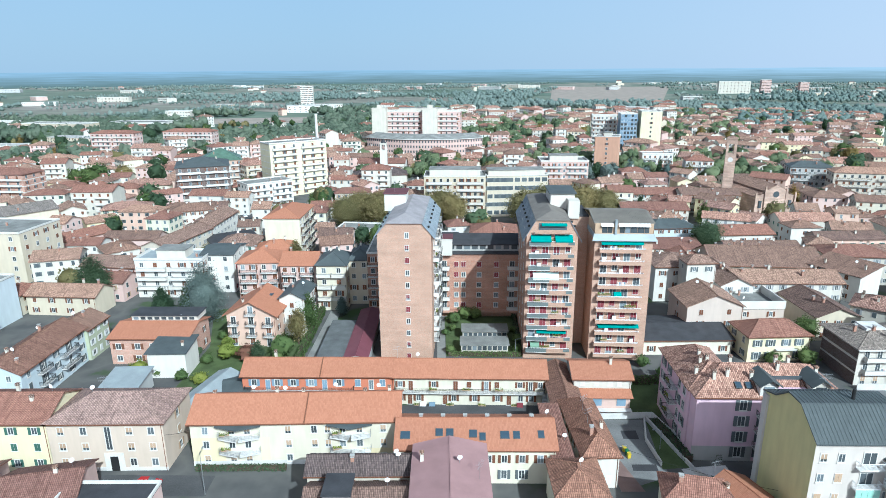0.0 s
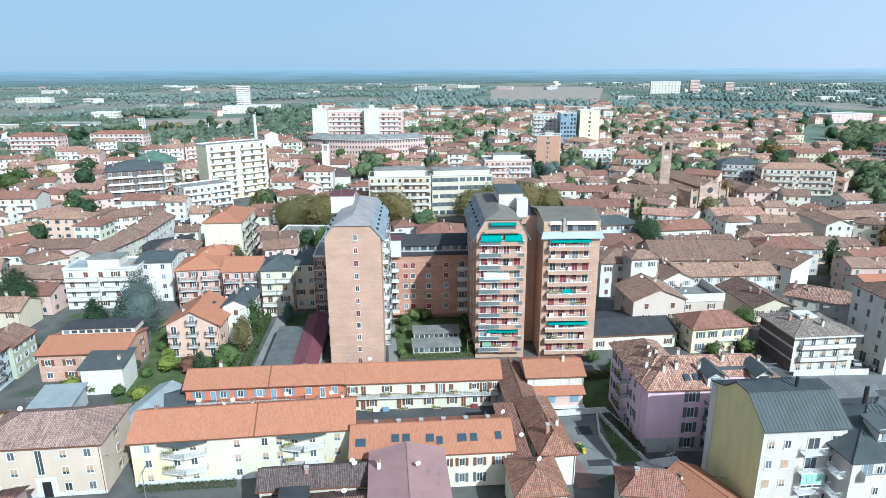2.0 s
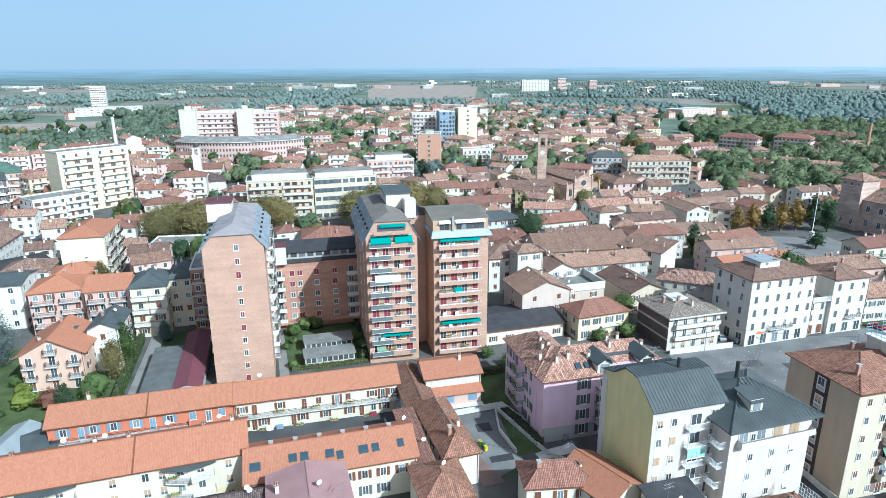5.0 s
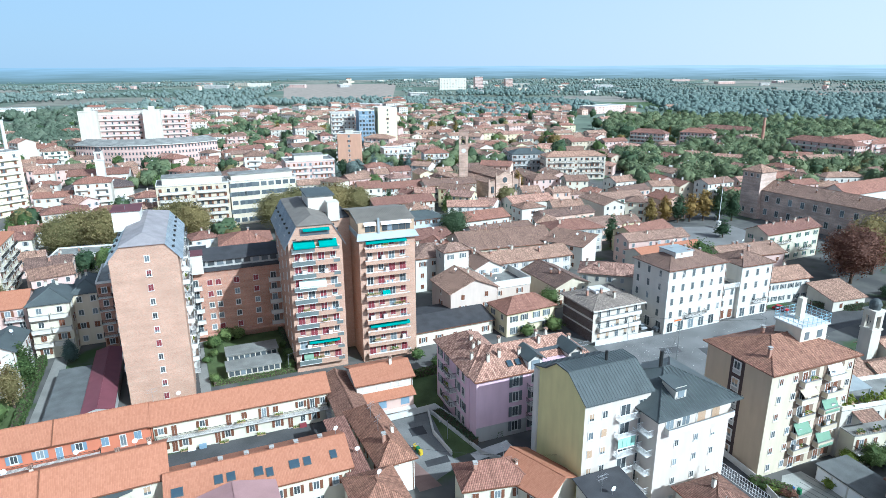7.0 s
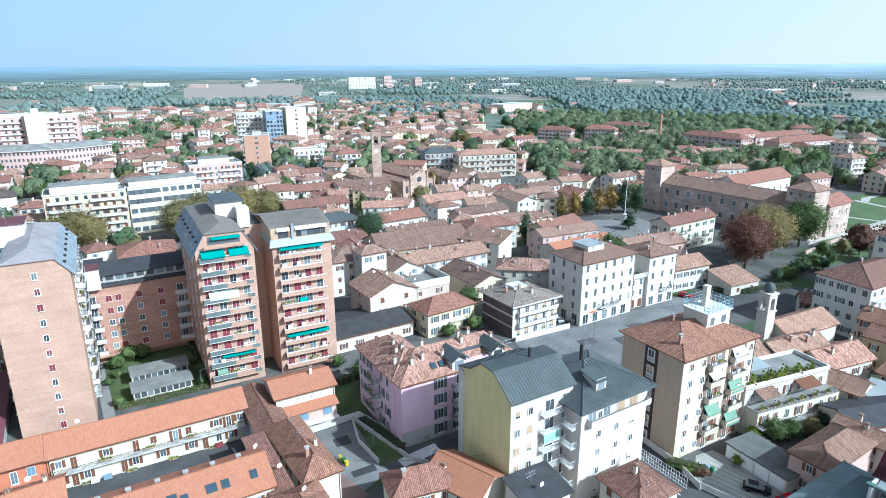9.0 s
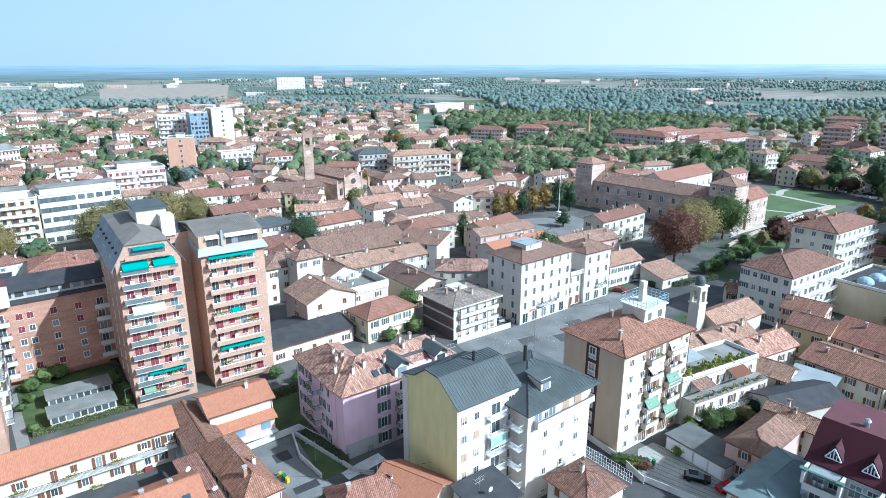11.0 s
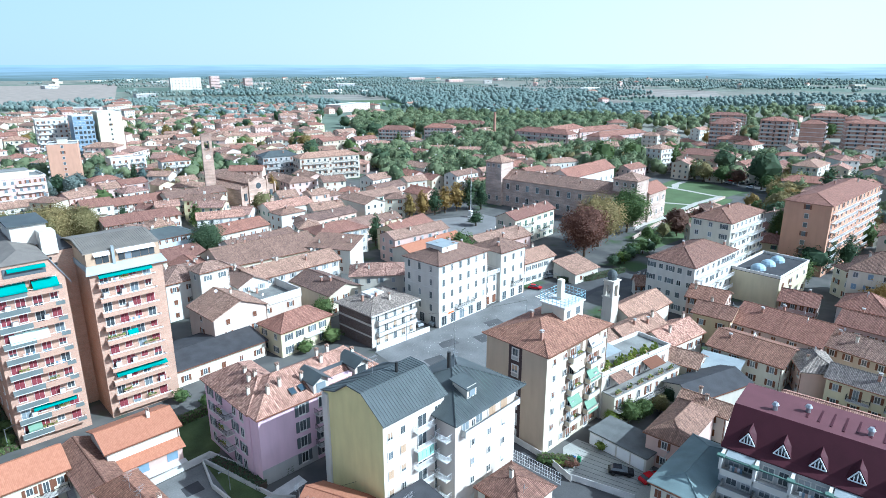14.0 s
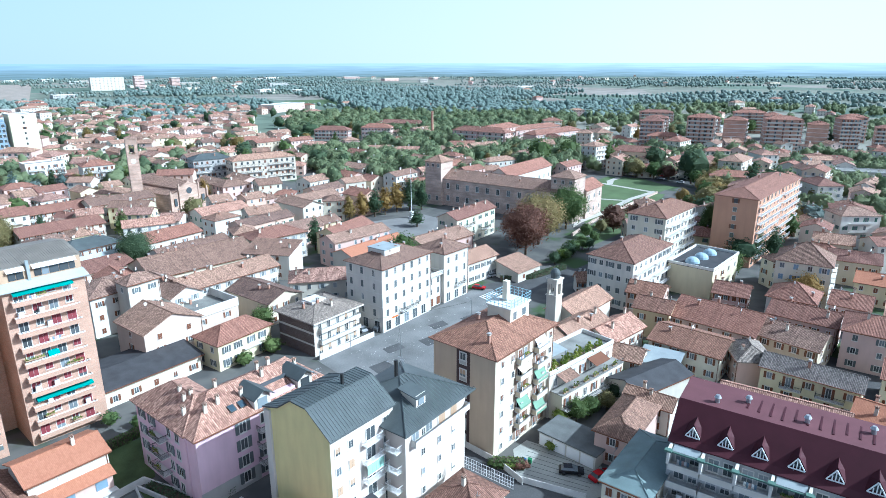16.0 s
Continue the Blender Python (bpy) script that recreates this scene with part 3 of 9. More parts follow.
def ground_material():
    """Town ground near the middle, then gardens, then fields and woods in patches."""
    m, n, l, b = shader("ground_cover", 0.95)
    g = n.new("ShaderNodeNewGeometry")
    vor = n.new("ShaderNodeTexVoronoi")
    vor.inputs["Scale"].default_value = 0.0042
    l.new(g.outputs["Position"], vor.inputs["Vector"])
    sep = n.new("ShaderNodeSeparateColor")
    l.new(vor.outputs["Color"], sep.inputs[0])
    fields = ramp_of(n, [(0.0, (0.10, 0.14, 0.105)), (0.3, (0.14, 0.175, 0.13)), (0.5, (0.24, 0.21, 0.18)), (0.7, (0.12, 0.155, 0.115)), (1.0, (0.26, 0.235, 0.205))])
    l.new(sep.outputs[0], fields.inputs[0])
    grain = noise_of(n, l, 0.02, 6, g.outputs["Position"])
    r = ramp_of(n, [(0.3, (0.75,) * 3), (0.7, (1.2,) * 3)])
    l.new(grain.outputs[0], r.inputs[0])
    far = mix_of(n, l, "MULTIPLY", 1.0, fields.outputs[0], r.outputs[0])
    plots = noise_of(n, l, 0.06, 5, g.outputs["Position"])
    town = ramp_of(n, [(0.36, (0.075, 0.075, 0.075)), (0.48, (0.12, 0.117, 0.11)), (0.56, (0.09, 0.09, 0.087)), (0.64, (0.05, 0.08, 0.03))])
    l.new(plots.outputs[0], town.inputs[0])
    length = n.new("ShaderNodeVectorMath")
    length.operation = "LENGTH"
    l.new(g.outputs["Position"], length.inputs[0])
    wob = noise_of(n, l, 0.006, 3, g.outputs["Position"])
    reach = math_of(n, l, "ADD", length.outputs["Value"], math_of(n, l, "MULTIPLY", wob.outputs[0], 300))
    fac = ramp_of(n, [(0.0, (0, 0, 0)), (1.0, (1, 1, 1))])
    l.new(math_of(n, l, "DIVIDE", math_of(n, l, "SUBTRACT", reach, 600), 120), fac.inputs[0])
    l.new(mix_of(n, l, "MIX", fac.outputs[0], town.outputs[0], far), b.inputs["Base Color"])
    return m


def sheet(name, pts, z, material, label, category):
    g = Geo()
    g.face([(x, y, z) for x, y in pts])
    ob = put(name, g.mesh(name, [material]))
    return tagged(ob, label, category, kind="structure")


g = Geo()
RINGS = (0, 60, 150, 300, 500, 800, 1300, 2200, 3400, 4900)
for k in range(len(RINGS) - 1):
    for j in range(48):
        a, b = 2 * math.pi * j / 48, 2 * math.pi * (j + 1) / 48
        p = [(RINGS[k] * math.cos(a), RINGS[k] * math.sin(a), 0), (RINGS[k + 1] * math.cos(a), RINGS[k + 1] * math.sin(a), 0), (RINGS[k + 1] * math.cos(b), RINGS[k + 1] * math.sin(b), 0), (RINGS[k] * math.cos(b), RINGS[k] * math.sin(b), 0)]
        g.face(p if k else [p[0], p[1], p[2]])
tagged(put("ground", g.mesh("ground", [ground_material()])), "flat plain of town plots, fields and gardens", "ground", kind="structure")


def backdrop_material():
    """The far edge of the plain as a glowing ring, with haze painted into its emission."""
    m, n, l, b = shader("far_plain", 1.0)
    g = n.new("ShaderNodeNewGeometry")
    sep = n.new("ShaderNodeSeparateXYZ")
    l.new(g.outputs["Position"], sep.inputs[0])
    mp = n.new("ShaderNodeMapping")
    mp.inputs["Scale"].default_value = (0.005, 0.005, 0.16)
    l.new(g.outputs["Position"], mp.inputs[0])
    belts = noise_of(n, l, 1.0, 6, mp.outputs[0])
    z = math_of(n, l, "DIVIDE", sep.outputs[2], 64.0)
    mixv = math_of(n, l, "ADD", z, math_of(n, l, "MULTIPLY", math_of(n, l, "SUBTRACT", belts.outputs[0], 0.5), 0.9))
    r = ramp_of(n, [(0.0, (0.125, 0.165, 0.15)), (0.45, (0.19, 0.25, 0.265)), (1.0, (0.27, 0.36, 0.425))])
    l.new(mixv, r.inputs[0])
    # second ramp paints the brighter haze on the sun's side
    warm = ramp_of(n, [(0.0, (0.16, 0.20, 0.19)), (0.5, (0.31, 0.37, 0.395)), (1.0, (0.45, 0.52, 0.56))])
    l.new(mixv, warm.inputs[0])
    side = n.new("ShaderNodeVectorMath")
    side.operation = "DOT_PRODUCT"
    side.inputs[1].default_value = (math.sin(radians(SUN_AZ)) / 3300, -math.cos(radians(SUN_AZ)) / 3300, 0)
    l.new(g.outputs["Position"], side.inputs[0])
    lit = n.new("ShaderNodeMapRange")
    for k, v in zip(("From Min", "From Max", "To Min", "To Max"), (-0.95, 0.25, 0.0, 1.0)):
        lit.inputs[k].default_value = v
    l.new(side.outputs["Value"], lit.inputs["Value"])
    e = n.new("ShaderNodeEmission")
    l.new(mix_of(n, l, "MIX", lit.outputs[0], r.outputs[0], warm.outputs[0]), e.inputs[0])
    l.new(e.outputs[0], n["Material Output"].inputs[0])
    return m


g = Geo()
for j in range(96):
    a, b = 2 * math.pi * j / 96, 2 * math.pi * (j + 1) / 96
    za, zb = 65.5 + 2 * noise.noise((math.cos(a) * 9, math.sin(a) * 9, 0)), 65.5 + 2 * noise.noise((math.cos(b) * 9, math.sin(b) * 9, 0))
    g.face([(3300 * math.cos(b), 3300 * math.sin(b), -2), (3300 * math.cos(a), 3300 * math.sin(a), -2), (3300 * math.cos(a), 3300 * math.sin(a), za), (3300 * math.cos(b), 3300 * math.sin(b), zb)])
tagged(put("backdrop", g.mesh("backdrop", [backdrop_material()])), "glowing backdrop of the far wooded plain with painted haze", "backdrop", kind="structure")

# ---- streets, yards and lawns ----
sheet("square", [(86, 98), (90, 122), (112, 120.2), (152, 120.2), (156, 116), (150, 103), (128, 98), (112, 92), (86, 90)], 0.03, plain("square_asphalt", (0.185, 0.185, 0.184), 0.95, 0, 0.3, 0.5), "worn grey asphalt of the open square", "square")
sheet("road", [(73, 30), (81, 30), (83, 62), (84.5, 92), (76, 96), (75.5, 62)], 0.025, ASPHALT, "asphalt lane between the apartment houses", "road")
sheet("road_east", [(150, 103), (156, 120), (176, 116), (190, 104), (230, 98), (230, 88), (186, 94), (165, 104)], 0.025, ASPHALT, "asphalt road with a curve beyond the square", "road")
sheet("road_west", [(-64, 215), (-60, 225), (-98, 318), (-190, 450), (-200, 446), (-106, 312)], 0.03, ASPHALT, "asphalt street between the houses", "road")
sheet("road_south", [(-110, 95), (-110, 88.5), (-40, 87.5), (-40, 93), (-60, 93.5)], 0.025, ASPHALT, "asphalt street before the beige house", "road")
sheet("yard", [(-9, 103), (21, 102.5), (21, 116), (-9, 116.2)], 0.03, ASPHALT, "dark asphalt yard between the rows of houses", "yard")
sheet("ramp_yard", [(29.5, 88), (39, 92), (40.5, 110), (31.5, 110)], 0.03, plain("yard_concrete", (0.19, 0.19, 0.187), 0.95, 0, 0.3, 0.6), "grey concrete yard and ramp beside the pink house", "yard")
sheet("court_lawn", [(0.6, 139.4), (19.6, 138.8), (20.0, 164.8), (0.4, 164.8)], 0.04, GRASS, "green lawn in the court between the towers", "lawn")
sheet("court_path", [(-1.6, 137), (0.5, 137), (0.3, 165), (-1.8, 165)], 0.045, PAVING, "paved path along the tower", "path")
sheet("garden_lawn", [(37.4, 111), (44, 111), (49.5, 124), (41, 125)], 0.04, GRASS, "small lawn behind a hedge", "lawn")
sheet("garden_path", [(-34, 126), (-30.2, 126), (-30, 170), (-33, 170)], 0.03, PAVING, "grey gravel drive between hedge and garage", "path")
sheet("garden_west", [(-60, 124), (-36, 126), (-36, 172), (-68, 172), (-60, 146)], 0.02, GRASS, "overgrown garden lawn", "lawn")
sheet("parking", [(80.8, 61.4), (88, 66.5), (92, 66), (93.5, 52), (88, 47), (83, 50)], 0.035, plain("yard_paving", (0.33, 0.33, 0.305), 0.9, 0, 0.2, 0.8), "paved parking yard before the garages", "yard")
sheet("town_square", [(178, 178), (199, 167), (218, 180), (220, 196), (194, 206)], 0.03, plain("square_stone", (0.20, 0.195, 0.19), 0.9, 0, 0.15, 0.5), "grey paved square with a flagpole", "square")
PARK = plain("park_grass", (0.095, 0.135, 0.06), 0.95, 0, 0.2, 0.4)
sheet("park_lawn", [(250, 128.5), (337, 126.6), (356, 124.4), (373, 150), (367, 169), (300, 166), (281, 138), (262, 136)], 0.04, PARK, "bright mown lawn beside the castle", "lawn")
sheet("moat_lawn", [(214, 112), (262, 108), (334, 122), (334, 126.2), (254, 125.6), (228, 123)], 0.035, PARK, "sunken lawn at the foot of the moat wall", "lawn")
GRAVEL = plain("park_gravel", (0.42, 0.40, 0.36), 0.95)
for pts in (((240, 129.5), (251, 130.6), (269, 129.4), (312, 130.4), (338, 127.6), (339, 130.4), (312, 133.6), (269, 132.4), (250, 133.6)), ((335, 130.6), (337.6, 130.6), (345, 162), (342, 162)), ((301, 144.5), (305, 133.2), (307.4, 133.2), (303.2, 145.2)), ((214, 115.8), (239, 116.8), (239, 119.4), (216, 118.6)), ((345, 156), (356, 160), (368, 160), (367, 163.4), (352, 163), (344, 159))):
    sheet("park_path", pts, 0.055, GRAVEL, "pale gravel path across the lawn", "path")
sheet("park_road", [(350, 108), (372, 114), (376, 150), (560, 142), (560, 128), (384, 126), (380, 100)], 0.03, ASPHALT, "asphalt avenue with parked cars by the park", "road")
sheet("river", [(225, 262), (240, 256), (262, 282), (330, 318), (330, 336), (250, 306)], 0.05, WATER, "dark slow river between trees", "river")
for k, pts in enumerate((((225, 1330), (440, 1270), (860, 2420), (440, 2540)), ((-330, 830), (-180, 850), (-170, 960), (-360, 930)), ((100, 1000), (250, 1010), (220, 1120), (90, 1100)), ((700, 800), (1100, 700), (1200, 860), (760, 980)))):
    sheet("field", pts, 0.06, SOIL if k < 3 else PARK, "bare ploughed field on the plain" if k < 3 else "green field on the plain", "field")
for k in range(6):
    q = Geo()
    q.box(-0.25, 0.25, -1.7, 1.7, 0, 0.012)
    tagged(put("crossing_stripe", q.mesh("crossing_stripe", [PAINT]), None, (148 + 1.1 * k, 113.6 - 0.1 * k, 0.045), -14), "white painted stripe of a crossing", "road marking", kind="structure")

for field_area in ((490, 1890, -15, 330, 1290), (-262, 893, 3, 190, 130), (165, 1058, 0, 160, 120)):
    claim(*field_area)

rnd = random.Random(8)
q = Geo()
for k in range(420):
    u, v = rnd.random(), rnd.random()
    x, y, r, a = 92 + 58 * u, 104 + 15 * v - 4 * u, rnd.uniform(0.05, 0.16), rnd.uniform(0, 3.14)
    if noise.noise((x * 0.2, y * 0.2, 0)) < -0.1:
        continue
    q.face([(x + r * math.cos(a + j * 1.57), y + r * 0.6 * math.sin(a + j * 1.57), 0.05) for j in range(4)])
tagged(put("litter", q.mesh("litter", [PALE_CONCRETE])), "scraps of white paper littering the square", "litter", kind="stuff")
for k in range(5):
    sheet("patch", [(94 + 9 * k, 106 + k % 2 * 5), (99 + 9 * k, 105 + k % 2 * 5), (100 + 9 * k, 109 + k % 2 * 4), (95 + 9 * k, 110 + k % 2 * 4)], 0.036, ASPHALT, "darker mended patch of asphalt", "road patch")


def wall_line(name, pts, hgt, thick, material, label, category):
    q = Geo()
    for (x0, y0), (x1, y1) in zip(pts, pts[1:]):
        n = Vector((y0 - y1, x1 - x0)).normalized() * thick / 2
        a = [(x0 + n.x, y0 + n.y), (x0 - n.x, y0 - n.y), (x1 - n.x, y1 - n.y), (x1 + n.x, y1 + n.y)]
        q.slab([(*p, hgt) for p in a], hgt)
    ob = thing(name, 0, 0, 0, label, category)
    part("run", q, material, ob)
    return ob


def hedge(pts, hgt, thick, leaf, label):
    """A clipped hedge: a dense core under a skin of small leaves."""
    rnd2 = random.Random(int(hgt * 100 + len(label)))
    th = thing("hedge", 0, 0, 0, label, "hedge")
    q = Geo()
    for (x0, y0), (x1, y1) in zip(pts, pts[1:]):
        way = Vector((x1 - x0, y1 - y0, 0))
        n = Vector((-way.y, way.x, 0)).normalized()
        for k in range(int(way.length * (hgt * 2 + thick) * 22)):
            a, b = rnd2.random(), rnd2.random() * (2 * hgt + thick)
            if b < hgt:
                side, z, f = thick / 2, b, n
            elif b < hgt + thick:
                side, z, f = b - hgt - thick / 2, hgt, Vector((0, 0, 1))
            else:
                side, z, f = -thick / 2, b - hgt - thick, -n
            c = Vector((x0, y0, 0)) + way * a + n * side + Vector((0, 0, z)) + f * rnd2.gauss(0, 0.07)
            m = (f + Vector((rnd2.gauss(0, 0.6), rnd2.gauss(0, 0.6), rnd2.gauss(0.2, 0.6)))).normalized()
            u = m.orthogonal().normalized() * rnd2.uniform(0.10, 0.20)
            v = m.cross(u)
            q.face([c + u, c + v, c - u, c - v])
    part("foliage", q, LEAF[leaf], th)
    q = Geo()
    for (x0, y0), (x1, y1) in zip(pts, pts[1:]):
        n = Vector((y0 - y1, x1 - x0)).normalized() * (thick / 2 - 0.1)
        q.slab([(x0 + n.x, y0 + n.y, hgt - 0.1), (x0 - n.x, y0 - n.y, hgt - 0.1), (x1 - n.x, y1 - n.y, hgt - 0.1), (x1 + n.x, y1 + n.y, hgt - 0.1)], hgt - 0.1)
    part("core", q, BARK, th)


hedge([(-35.2, 128), (-35.0, 168)], 2.2, 1.4, "green", "long clipped green hedge beside the drive")
hedge([(-28, 94.6), (-44, 94.6)], 0.9, 0.9, "dark", "low clipped hedge before the cream house")
hedge([(41.9, 108.6), (43.9, 96)], 1.3, 1.5, "dark", "clipped dark hedge before the pink house")
hedge([(44.4, 97.6), (50, 97)], 1.2, 1.2, "dark", "clipped dark hedge below the pink house")
hedge([(40.0, 124.8), (49.5, 125.2)], 1.8, 1.2, "green", "clipped green hedge behind the small lawn")
hedge([(45.6, 112.4), (49.6, 123)], 1.5, 1.0, "green", "clipped green hedge beside the small lawn")
hedge([(81.6, 66.8), (84.6, 62.2)], 1.6, 1.6, "green", "clipped green hedge at the parking yard")
hedge([(163.6, 117.4), (172, 111), (188, 107)], 1.7, 1.6, "dark", "dark hedge along the curved road")
hedge([(1.2, 139.8), (19, 139.2)], 1.0, 1.0, "green", "low green hedge in the court")
hedge([(19.4, 140), (19.8, 164)], 1.2, 1.0, "dark", "dark hedge along the court")
wall_line("garden_wall", [(30, 110.4), (42, 110.8), (44, 103)], 1.3, 0.25, PALE_CONCRETE, "low pale concrete wall round the ramp", "wall")
wall_line("garden_wall", [(40.5, 110), (43.8, 93), (46, 90)], 0.9, 0.25, PALE_CONCRETE, "low pale concrete wall beside the hedge", "wall")
wall_line("garden_wall", [(40.2, 110), (38.2, 102.5), (38.6, 95)], 0.9, 0.25, PALE_CONCRETE, "low pale wall beside the ramp", "wall")
sheet("front_garden", [(38.5, 94), (40.4, 109.6), (43.8, 108), (43.6, 94.4)], 0.035, GRASS, "shaded strip of lawn before the pink house", "lawn")
sheet("front_path", [(41.8, 94), (45.4, 94.6), (50, 95), (50, 92.4), (42, 91.6)], 0.045, PALE_CONCRETE, "pale paved path to the pink house", "path")
sheet("terrace", [(29.2, 98.4), (31.4, 98), (33.6, 88), (29.6, 88)], 0.04, plain("rose_paving", (0.20, 0.135, 0.12), 0.9, 0, 0.2), "rose tiled terrace beside the narrow house", "terrace")
# two dark rectangles laid on the yard's concrete
for x0, x1, y0, y1 in ((34.2, 37.2, 103.4, 106.2), (33.2, 37.6, 93.6, 95.4)):
    sheet("drain_grid", [(x0, y0), (x1, y0 - 0.2), (x1 + 0.2, y1), (x0 + 0.2, y1)], 0.042, SLATE, "dark slab patch in the ramp yard", "grid")
for x, y, col in ((33.2, 99.4, "yellow"), (33.4, 98.4, "green"), (33.5, 97.4, "yellow"), (85.6, 62.8, "blue"), (85.0, 63.6, "yellow"), (86.2, 62.0, "green")):
    if "bin_" + col not in bpy.data.materials:
        plain("bin_" + col, dict(yellow=(0.5, 0.38, 0.03), green=(0.03, 0.15, 0.06), blue=(0.02, 0.10, 0.30))[col], 0.5)
    th = thing("bin", x, y, 8, "%s wheeled rubbish bin on the paving" % col, "bin", "rubbish bins")
    q = Geo()
    q.slab([(-0.28, -0.3, 0.95), (0.28, -0.3, 0.95), (0.28, 0.3, 0.95), (-0.28, 0.3, 0.95)], 0.85)
    part("body", q, bpy.data.materials["bin_" + col], th)
    q = Geo()
    q.slab([(-0.31, -0.34, 1.0), (0.31, -0.34, 1.0), (0.31, 0.34, 1.08), (-0.31, 0.34, 1.08)], 0.07)
    part("lid", q, bpy.data.materials["bin_" + col], th)

wall_line("fence", [(90.4, 121.6), (108, 120.6)], 1.5, 0.12, PALE_CONCRETE, "low white wall before the flat-roofed house", "wall")
wall_line("fence", [(80.4, 60), (82.4, 66), (84, 81)], 1.3, 0.1, PALE_CONCRETE, "pale railing wall along the lane", "wall")
wall_line("fence", [(80.7, 61.2), (83.4, 50)], 1.2, 0.1, PALE_CONCRETE, "pale railing wall before the parking yard", "wall")
wall_line("quay", [(334, 126.4), (290, 127.0), (255, 126.9), (228, 124)], 1.1, 0.8, STONE, "old stone moat wall beside the path", "wall")


# ---- cars, poles and small things ----
def car(x, y, rot, colour, label):
    key = ("car", colour)
    if key not in MESHES:
        m = plain("car_" + colour, dict(red=(0.35, 0.01, 0.015), black=(0.012, 0.012, 0.015), white=(0.7, 0.7, 0.7), silver=(0.35, 0.36, 0.38), blue=(0.03, 0.07, 0.2), grey=(0.12, 0.125, 0.13))[colour], 0.25, 0, 0.03)
        q = Geo()
        side = [(-2.1, 0.35), (2.1, 0.35), (2.15, 0.75), (1.15, 0.95), (-1.75, 0.98), (-2.12, 0.8)]
        for s in (-1, 1):
            pts = [(px, s * 0.86, pz) for px, pz in side]
            q.face(pts if s < 0 else pts[::-1])
        for k in range(len(side)):
            a, b = side[k], side[(k + 1) % len(side)]
            q.face([(a[0], 0.86, a[1]), (b[0], 0.86, b[1]), (b[0], -0.86, b[1]), (a[0], -0.86, a[1])][::-1])
        q.slab([(-1.35, -0.66, 1.46), (0.15, -0.66, 1.46), (0.15, 0.66, 1.46), (-1.35, 0.66, 1.46)], 0.05)
        body = q.mesh("body", [m])
        q = Geo()
        lo, hi = [(-1.75, -0.8), (1.1, -0.8), (1.1, 0.8), (-1.75, 0.8)], [(-1.35, -0.64), (0.15, -0.64), (0.15, 0.64), (-1.35, 0.64)]
        for k in range(4):
            j = (k + 1) % 4
            q.face([(*lo[k], 0.96), (*lo[j], 0.96), (*hi[j], 1.42), (*hi[k], 1.42)])
        cabin = q.mesh("cabin_glass", [GLASS])
        q = Geo()
        for k in range(10):
            a, b = math.pi * k / 5, math.pi * (k + 1) / 5
            q.face([(0.32 * math.cos(a), -0.1, 0.32 * math.sin(a)), (0.32 * math.cos(b), -0.1, 0.32 * math.sin(b)), (0.32 * math.cos(b), 0.1, 0.32 * math.sin(b)), (0.32 * math.cos(a), 0.1, 0.32 * math.sin(a))])
            for s in (-0.1, 0.1):
                q.face([(0, s, 0), (0.32 * math.cos(a), s, 0.32 * math.sin(a)), (0.32 * math.cos(b), s, 0.32 * math.sin(b))])
        MESHES[key] = (body, cabin, q.mesh("wheel", [IRON]))
    th = thing("car", x, y, rot, label, "car", z=0.06)
    body, cabin, wheel = MESHES[key]
    put("body", body, th)
    put("cabin_glass", cabin, th)
    for px in (-1.3, 1.35):
        for py in (-0.8, 0.8):
            put("wheel", wheel, th, (px, py, 0.32))


car(-50.5, 90.2, 0, "red", "small red car parked by the kerb")
car(88.2, 55.0, -60, "black", "black car standing in the paved yard")
car(90.0, 50.4, -20, "red", "dark red car beside the garages")
car(153.4, 119.0, -70, "red", "red car parked at the palazzo's corner")
for k, (x, y, rot, col) in enumerate(((-104, 306, 115, "white"), (-97.7, 300, 115, "silver"), (-95.3, 286, 115, "black"), (-95.6, 292, 115, "white"), (-88, 274, 115, "grey"), (-110, 318, 115, "silver"), (-82, 266, 115, "white"), (-20, 262, 60, "white"), (-26, 258, 60, "blue"), (-14, 262, 60, "red"), (-20, 256, 60, "silver"), (-34, 256, 60, "grey"), (-10, 270, 60, "white"), (112, 122.5, 5, "grey"), (166, 122, -20, "silver"), (172, 119, -20, "white"), (108.5, 126, 80, "silver"))):
    car(x, y, rot, col, "%s car parked along the street" % col)
for k in range(34):
    car(372 + k * 5.2 % 100, (126, 139, 133)[k % 3] + k * 0.1, (90, 90, 0)[k % 3], ("white", "silver", "grey", "black", "red", "blue")[k * 7 % 6], "%s car parked by the park" % ("white", "silver", "grey", "black", "red", "blue")[k * 7 % 6])


def pole(x, y, h, label, name="street_lamp", arm=1.2, rot=0):
    th = thing(name, x, y, rot, label, "lamp" if name == "street_lamp" else "pole")
    q = Geo()
    q.tube(0, 0, 0, h, 0.09, 0.05, 8)
    part("post", q, STEEL, th)
    if arm:
        q = Geo()
        q.beam((0, 0, h - 0.1), (arm, 0, h + 0.15), 0.04)
        q.box(arm - 0.1, arm + 0.5, -0.12, 0.12, h + 0.1, h + 0.22)
        part("lamp_head", q, STEEL, th)


